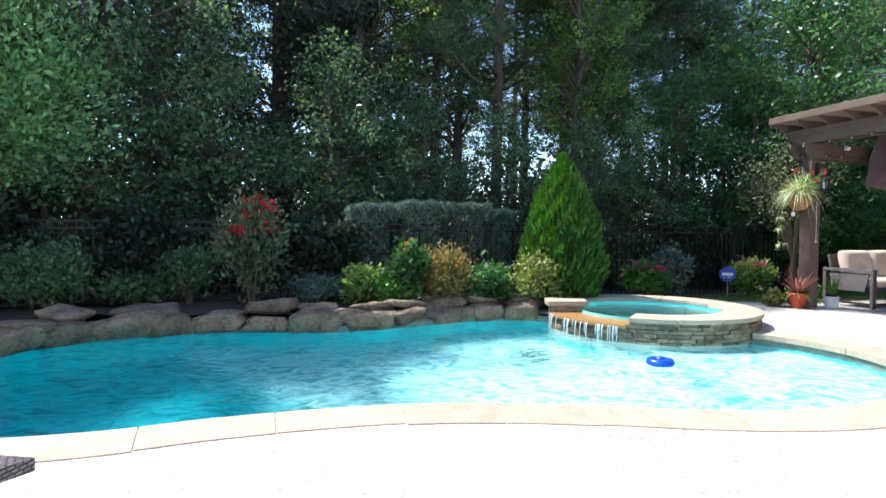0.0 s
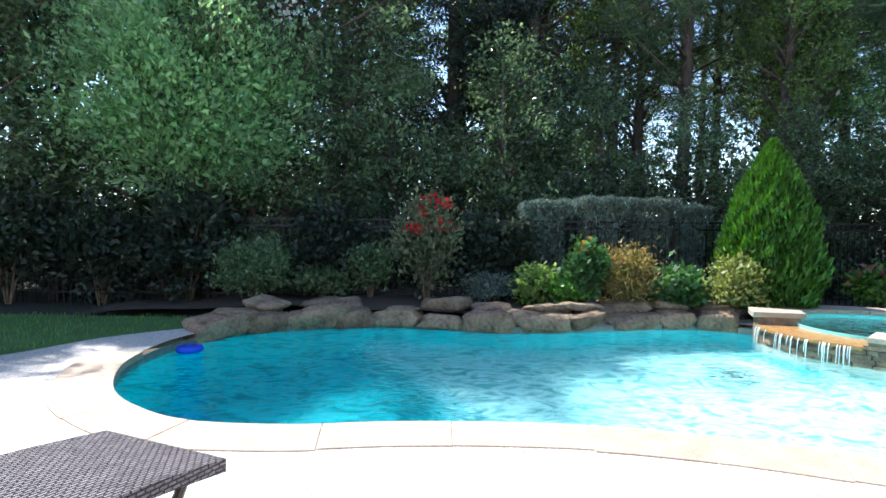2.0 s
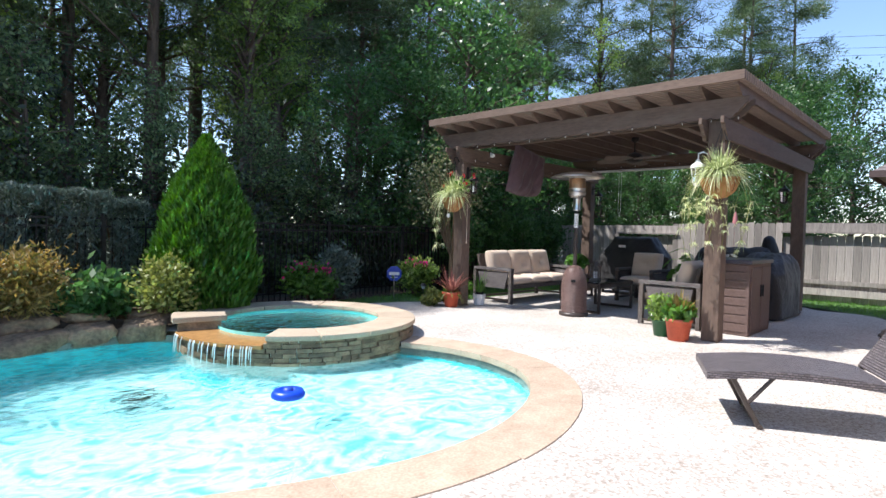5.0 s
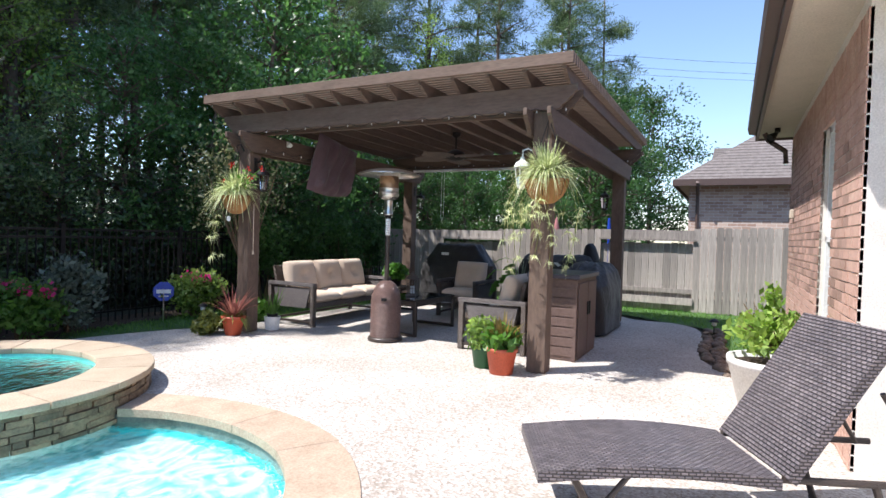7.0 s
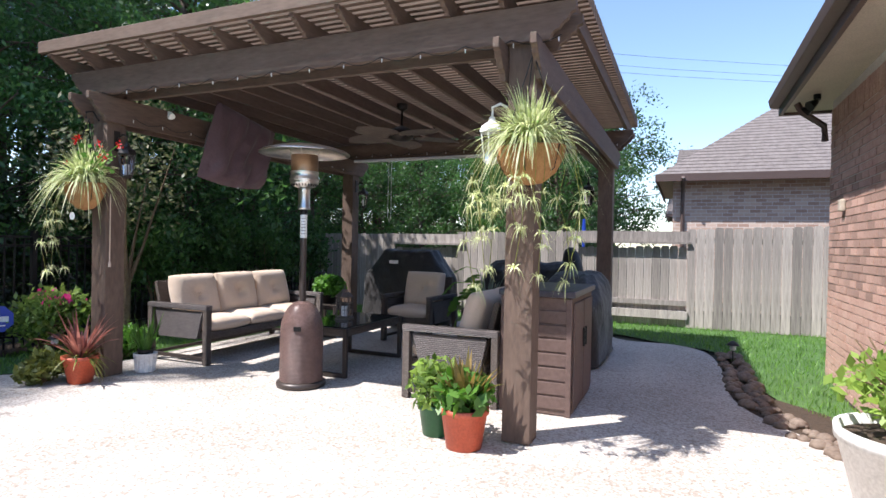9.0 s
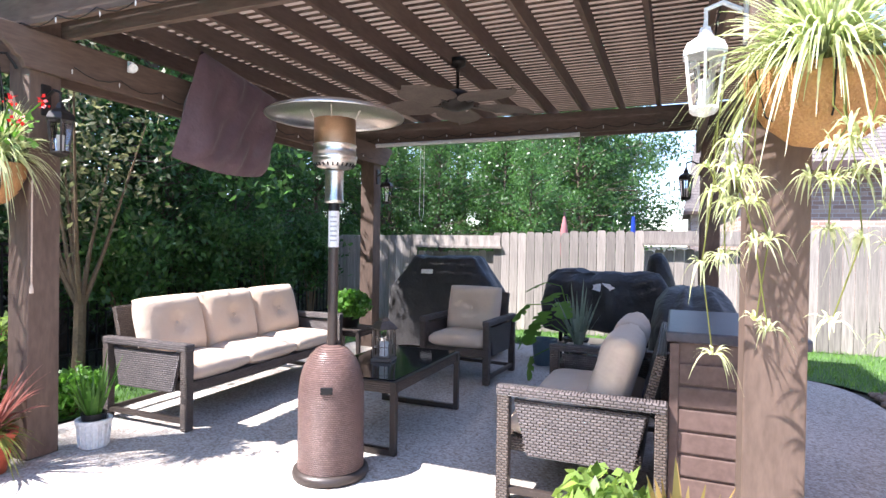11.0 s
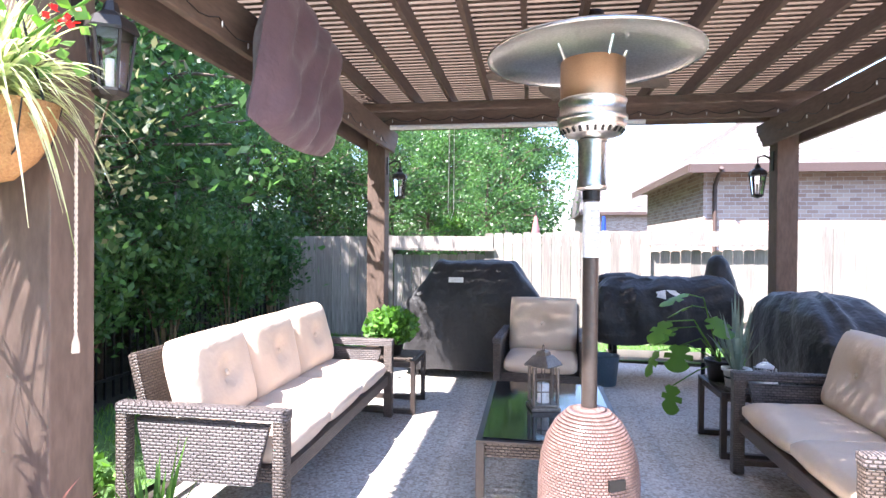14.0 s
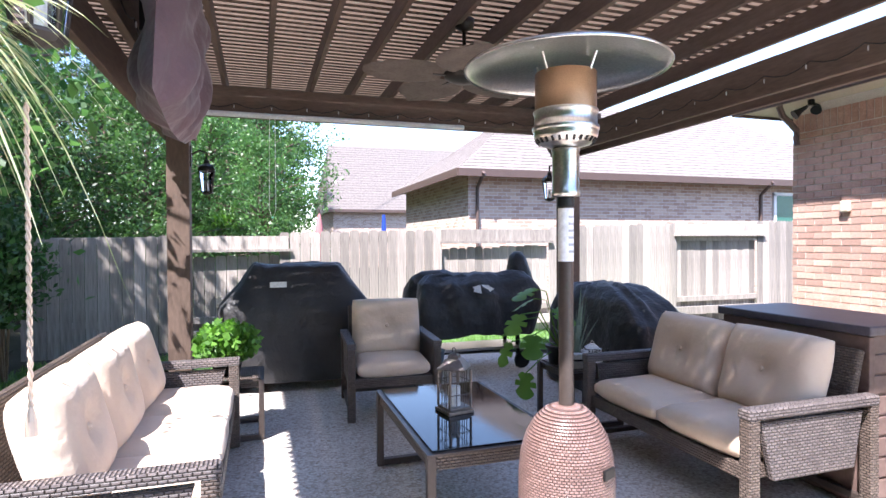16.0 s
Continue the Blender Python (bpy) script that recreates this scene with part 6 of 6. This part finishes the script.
light_string("string of small clear lights along the front beam", [(8.90, 3.6, 2.74), (8.90, 8.3, 2.74)], 1)
light_string("string of small clear lights along the rear beam", [(13.29, 3.7, 2.80), (13.29, 8.2, 2.80)], 2)
light_string("string of small clear lights along the side beam", [(9.2, 7.915, 2.55), (13.3, 7.915, 2.55)], 3)
light_string("string of small clear lights along the house-side beam", [(9.2, 4.03, 2.6), (13.3, 4.03, 2.6)], 4)
sh = thing("roller_shade", "pale rolled-up sun shade under the rear beam", "roller shade", (13.27, 6.3, 2.69))
part("roll", M().tube([(0, -1.05, 0), (0, 1.6, 0)], 0.026, 12), WHITE, sh)
part("cord", M().tube([(0, 0.9, 0), (0.0, 0.9, -0.9), (0, 0.93, -1.0), (0, 0.96, -0.9), (0, 0.95, 0)], 0.004, 5), WHITE, sh)
sc = thing("security_camera", "small white camera on the beam", "camera", (9.62, 7.915, 2.66))
part("body", M().tube([(0, 0, 0.02), (-0.03, -0.05, 0.0), (-0.05, -0.09, -0.02)], [0.02, 0.03, 0.032], 12), WHITE, sc)
part("bracket", M().box(-0.02, 0.02, -0.01, 0.012, -0.03, 0.05), WHITE, sc, bevel=0.004)

# ---- hanging baskets ----
def basket(at, seed, label, runners, geranium):
    t = thing("hanging_basket", label, "hanging plant", at, 0, "baskets on the pergola posts")
    r = np.random.default_rng(seed)
    bowl = M().lathe([(0.01, -0.25), (0.09, -0.235), (0.17, -0.17), (0.22, -0.08), (0.235, 0.0), (0.22, 0.005), (0.2, -0.04), (0.01, -0.05)], 36)
    for i, v in enumerate(bowl.v):
        k = 1 + 0.05 * noise.noise(Vector(v) * 14)
        bowl.v[i] = (v[0] * k * 0.6, v[1] * k, v[2])
    part("coco_liner", bowl, COCO, t, "orange-brown coco fibre liner", smooth=True)
    wire = M()
    for k in range(6):
        a = k * math.pi / 3
        wire.tube([(0.145 * math.cos(a), 0.24 * math.sin(a), 0), (0.12 * math.cos(a), 0.2 * math.sin(a), -0.15), (0.01, 0, -0.26)], 0.003, 4)
    part("wire_frame", wire, IRON, t)
    for k in range(3):
        a = k * 2.09 + 0.4
        part("hanger_chain", M().tube([(0.14 * math.cos(a), 0.23 * math.sin(a), 0.0), (0.03, 0, 0.62)], 0.004, 5), IRON, t)
    part("bracket", M().tube([(0.13, 0, 0.62), (0.07, 0, 0.70), (0.0, 0, 0.68), (0.0, 0, 0.62)], 0.009, 6), IRON, t)
    v = np.concatenate([straps(r, 600, 0.51, 0.016, 1.05, 1.15, (0, 0, -0.01), 9, 1.1), straps(r, 320, 0.36, 0.016, 1.05, 0.8, (0, 0, -0.01), 7, 0.9)])
    part("foliage", quads("foliage", v, SPIDER), None, t, "cream and green strap leaves")
    for k in range(runners):
        a, L, R0 = r.uniform(0, 6.28), r.uniform(0.15, 0.75), r.uniform(0.2, 0.34)
        dx, dy = math.cos(a), math.sin(a)
        if dx > 0.3:
            dx = -dx
        if geranium:
            dy = abs(dy)
        pts = [(dx * 0.15, dy * 0.15, 0.04), (dx * R0, dy * R0, 0.02), (dx * (R0 + 0.03), dy * (R0 + 0.03), -0.18)] + [(dx * (R0 + 0.03) + 0.05 * math.sin(q * 5 + k), dy * (R0 + 0.03) + 0.04 * math.sin(q * 4 + 2 * k), -0.18 - L * q) for q in (0.3, 0.6, 1.0)]
        part("runner", M().tube(pts, 0.0022, 4), YELLOWGREEN, t)
        for q in (3, 4, 5):
            tagged(part("plantlet", quads("plantlet", straps(r, 18, 0.11, 0.010, 0.7, 1.5, pts[q], 5, 1.0, 0.008), SPIDER), None, t), kind="stuff")
    if geranium:
        for k in range(geranium):
            a = r.uniform(0, 6.28)
            e = np.array([0.1 * math.cos(a), 0.33 * math.sin(a) - 0.1, r.uniform(0.05, 0.45)])
            part("flower_stem", M().tube([(0, 0, 0), tuple(e * 0.6 + np.array([0, 0, 0.05])), tuple(e)], 0.005, 5), LEAF_LIT, t)
            tagged(part("flower_head", quads("flower_head", leaves(r, e + r.normal(size=(13, 3)) * 0.018, 0.026, 0.9, 0.2), RED_FL), None, t, "red geranium flower head"), kind="stuff")
            tagged(part("leaf_tuft", quads("leaf_tuft", leaves(r, e * 0.7 + r.normal(size=(8, 3)) * 0.05, 0.05, 0.9, 0.2), LEAF_LIT), None, t), kind="stuff")
    return t


basket((8.81, 3.77, 2.0), 81, "coco basket overflowing with spider plant runners", 16, 0)
ba = basket((8.81, 8.07, 1.86), 82, "coco basket with spider plant and red flowers", 4, 6)
rope = M()
for k in range(2):
    rope.tube([(0.06 + 0.003 * math.cos(q * 90 + k * 3.14), -0.27 + 0.003 * math.sin(q * 90 + k * 3.14), -0.1 - 0.62 * q) for q in np.linspace(0, 1, 90)], 0.003, 5)
rope.lathe([(0.004, -0.72), (0.011, -0.75), (0.012, -0.78), (0.002, -0.78)], 8, (0.06, -0.27, 0))
part("braided_rope", rope, CUSH, ba, "pale braided hanging cord")
part("name_tag", M().prism([(0.035 * math.cos(a), 0.035 * math.sin(a)) for a in np.linspace(0, 6.28, 17)[:-1]], -0.003, 0.003, lambda u, v, h: (-0.12 + h, 0.0 + u, -0.31 + v)), WHITE, ba, "round white tag")

# ---- pots ----
def pot_prof(r0, r1, h):
    return [(0.0, 0.0), (r0, 0.0), (r1, h * 0.86), (r1 + 0.012, h * 0.86), (r1 + 0.014, h), (r1 - 0.008, h), (r1 - 0.015, h * 0.88), (0.0, h * 0.88)]


def potted(name, label, at, r0, r1, h, mat, category="potted plant", ribs=0):
    t = thing(name, label, category, at)
    m = M().lathe(pot_prof(r0, r1, h), 32)
    part("pot", m, mat, t, smooth=not ribs)
    for k in range(ribs):
        a = 2 * math.pi * k / ribs
        part("rib", M().tube([((r0 + 0.002) * math.cos(a), (r0 + 0.002) * math.sin(a), 0.01), ((r1 + 0.002) * math.cos(a), (r1 + 0.002) * math.sin(a), h * 0.84)], 0.007, 6), mat, t)
    part("soil", M().lathe([(0.0, h * 0.885), (r1 - 0.014, h * 0.885)], 20), SOIL, t, fix=False)
    return t


rp = np.random.default_rng(90)
p = potted("cordyline_pot", "red cordyline in an orange terracotta pot", (8.74, 8.0, 0), 0.10, 0.145, 0.25, TERRA)
part("foliage", quads("foliage", straps(rp, 60, 0.52, 0.032, 1.1, 0.55, (0, 0, 0.22), 6), CORDY), None, p, "red and bronze sword leaves")
part("skirt_foliage", quads("skirt_foliage", straps(rp, 70, 0.38, 0.02, 0.5, 0.75, (0, 0, 0.22), 5, 1.2), YELLOWGREEN), None, p)
p = potted("snake_plant_pot", "spiky green plant in a ribbed white pot", (9.32, 7.86, 0), 0.085, 0.10, 0.19, WHITEPOT, ribs=16)
part("inner_pot", M().lathe([(0.07, 0.17), (0.08, 0.23), (0.075, 0.23), (0.0, 0.2)], 20), IRON, p)
part("foliage", quads("foliage", straps(rp, 34, 0.36, 0.03, 1.25, 0.35, (0, 0, 0.18), 5, 0.7), LEAF_LIT), None, p)
p = potted("croton_pot", "leafy coleus in a terracotta red pot", (8.76, 4.17, 0), 0.12, 0.155, 0.27, TERRA)
c = shell(rp, 260, 0.22, 0.22, 0.16, (0, 0, 0.36), 0.3)
part("foliage", quads("foliage", leaves(rp, c, 0.11, 0.55, 0.4, c - np.array([0, 0, 0.3])), LEAF_LIT), None, p)
part("gold_foliage", quads("gold_foliage", straps(rp, 60, 0.36, 0.05, 1.05, 0.5, (0, 0, 0.26), 5, 0.8), GOLD), None, p)
p = potted("green_pot", "bushy green plant in a dark green pot", (8.92, 4.44, 0), 0.10, 0.13, 0.22, GREENPOT)
c = shell(rp, 520, 0.23, 0.23, 0.2, (0, 0, 0.36), 0.3)
part("foliage", quads("foliage", leaves(rp, c, 0.085, 0.5, 0.3, c - np.array([0, 0, 0.3])), LEAF_MID), None, p)
p = potted("white_planter", "lime green shrub in a large white planter", (8.72, 1.72, 0), 0.26, 0.36, 0.46, WHITEPOT)
c = np.concatenate([shell(rp, 800, 0.40, 0.40, 0.2, (0, 0, 0.68), 0.3), shell(rp, 110, 0.10, 0.10, 0.22, (0.05, 0.05, 0.9), 0.2)])
part("foliage", quads("foliage", leaves(rp, c, 0.08, 0.55, 0.3, c - np.array([0, 0, 0.5])), LIME), None, p, "bright lime leaves")
st = M()
for k in range(12):
    a = rp.uniform(0, 6.28)
    st.tube([(0, 0, 0.5), (0.12 * math.cos(a), 0.12 * math.sin(a), 0.65), (0.3 * math.cos(a), 0.3 * math.sin(a), rp.uniform(0.7, 0.9))], [0.012, 0.008, 0.004], 5)
part("branch_frame", st, STEM, p)
p = potted("herb_pot", "bright green leafy plant on the side table", (12.17, 7.6, 0.458), 0.09, 0.12, 0.14, BRONZE)
c = shell(rp, 1100, 0.25, 0.25, 0.17, (0, 0, 0.25), 0.5)
part("foliage", quads("foliage", leaves(rp, c, 0.065, 0.75, 0.3, c - np.array([0, 0, 0.2])), LEAF_LIT), None, p)
p = potted("aloe_pot", "spiky grey-green aloe in a striped pot", (11.5, 4.95, 0.458), 0.07, 0.085, 0.13, WHITEPOT)
part("foliage", quads("foliage", straps(rp, 26, 0.42, 0.03, 1.2, 0.35, (0, 0, 0.12), 5, 0.75), SILVER), None, p)
part("stripe", M().lathe([(0.0795, 0.06), (0.0815, 0.075)], 24), IRON, p)


def monstera_leaf(size):
    pts = []
    for k in range(33):
        a = -math.pi + 2 * math.pi * k / 32
        r = 0.5 * (1 + 0.12 * math.cos(a)) * (0.86 if abs(a) > 2.9 else 1)
        if k % 4 == 2 and 0.4 < abs(a) < 2.7:
            r *= 0.5
        pts.append((r * math.cos(a) * 1.1 + 0.42, r * math.sin(a)))
    m = M()
    m.add([(0.42 * size, 0, 0)] + [(x * size, y * size, -0.22 * size * y * y - 0.12 * size * x * x) for x, y in pts], [(0, i + 1, i + 2) for i in range(32)])
    return m.mesh("leaf", LEAF_LIT, smooth=True, fix=False)


ms = potted("monstera_pot", "monstera with large split leaves in a pot", (11.68, 5.0, 0.458), 0.08, 0.10, 0.15, BRONZE)
ml = monstera_leaf(0.2)
for k, (dx, dy, dz, rz, ry) in enumerate(((-0.05, 0.26, 0.50, 100, 20), (-0.1, 0.40, 0.30, 120, 40), (0.1, 0.18, 0.40, 60, 25), (-0.16, 0.32, 0.14, 150, 50), (0.02, 0.44, 0.06, 95, 60), (-0.14, 0.1, 0.34, 200, 30), (0.14, 0.30, 0.22, 40, 40), (-0.12, 0.36, -0.16, 120, 75))):
    part("stalk", M().tube([(0, 0, 0.13), (dx * 0.5, dy * 0.5, 0.2 + dz * 0.8), (dx, dy, 0.13 + dz)], 0.005, 5), LEAF_LIT, ms)
    o = part("leaf", ml, None, ms)
    put(o, dx, dy, 0.13 + dz, 0, ry, rz)

# ---- sun loungers ----
def lounger(at, rz, label):
    """Foot end at the origin, running along +x; the back is raised."""
    t = thing("sun_lounger", label, "sun lounger", at, rz, "sun loungers on the deck")
    W = 0.33
    z = lambda x: 0.36 + 0.045 * math.sin(math.pi * min(1, x / 1.15))
    def slab(fn, nm, L, lab=""):
        m = M()
        m.sheet(16, 6, lambda u, v: (*fn(u * L, (v - 0.5) * 2 * W, 0),)).sheet(16, 6, lambda u, v: (*fn(u * L, (v - 0.5) * 2 * W, -0.05),))
        nv = 17 * 7
        ring = list(range(17)) + [k * 17 + 16 for k in range(1, 7)] + [6 * 17 + k for k in range(15, -1, -1)] + [k * 17 for k in range(5, 0, -1)]
        m.f += [(ring[i], ring[(i + 1) % len(ring)], nv + ring[(i + 1) % len(ring)], nv + ring[i]) for i in range(len(ring))]
        part(nm, m, WICK_LOUNGE, t, lab, smooth=False)
    slab(lambda x, y, d: (x, y, z(x) + d), "seat", 1.08, "woven grey-brown wicker seat")
    ca, sa = math.cos(radians(57)), math.sin(radians(57))
    slab(lambda x, y, d: (1.10 + x * ca - d * sa, y, 0.37 + x * sa + d * ca), "backrest", 0.80, "raised woven wicker back")
    for s in (-1, 1):
        y = s * (W - 0.03)
        part("front_leg", M().tube([(0.16, y, 0.34), (0.34, y, 0.0)], 0.018, 8), ALU, t)
        part("front_brace", M().tube([(0.42, y, 0.36), (0.26, y, 0.16)], 0.014, 8), ALU, t)
        part("rear_leg", M().tube([(1.5, y, 0.36), (1.62, y, 0.0)], 0.018, 8), ALU, t)
        part("side_rail", M().tube([(1.1, y, 0.36), (1.3, y, 0.355), (1.9, y, 0.345)], 0.018, 8), ALU, t)
        part("back_prop", M().tube([(1.55, y * 0.85, 0.75), (1.8, y * 0.85, 0.35)], 0.012, 8), ALU, t)
    part("cross_foot", M().tube([(0.34, -W, 0.015), (0.34, W, 0.015)], 0.016, 8), ALU, t)
    part("cross_foot", M().tube([(1.62, -W, 0.015), (1.62, W, 0.015)], 0.016, 8), ALU, t)


lounger((6.0, 2.96, 0), -64.5, "dark woven wicker sun lounger with raised back")
lounger((-0.77, 3.37, 0), -115, "dark woven wicker sun lounger beside the pool")

# ---- small garden things ----
sg = thing("yard_sign", "blue octagonal security sign on a stake", "yard sign", (9.02, 9.78, -0.03), -40)
part("stake", M().tube([(0, 0, -0.05), (0, 0, 0.5)], 0.012, 6), STEEL, sg)
oc = part("plate", M().prism([(0.155 * math.cos(a), 0.155 * math.sin(a)) for a in np.linspace(math.pi / 8, 2 * math.pi + math.pi / 8, 9)[:-1]], -0.008, 0.008, lambda u, v, h: (u, h, 0.46 + v)), SIGN_BLUE, sg, bevel=0.003)
part("white_bar", M().box(-0.1, 0.1, -0.0125, -0.0085, 0.43, 0.49), WHITE, oc)
part("white_bar", M().box(-0.07, 0.07, -0.0125, -0.0085, 0.38, 0.395), WHITE, oc)


def path_light(x, y):
    t = thing("path_light", "small dark garden path light", "path light", (x, y, -0.03), 0, "path lights in the lawn")
    part("stake", M().tube([(0, 0, 0), (0, 0, 0.2)], 0.01, 6), BRONZE, t)
    part("lens", M().lathe([(0.02, 0.19), (0.035, 0.2), (0.035, 0.25), (0.02, 0.255)], 12), WHITE, t)
    part("hood", M().lathe([(0.07, 0.25), (0.06, 0.27), (0.02, 0.3), (0.0, 0.305)], 16), BRONZE, t, smooth=True)


path_light(12.75, 2.28)
path_light(9.3, 9.25)
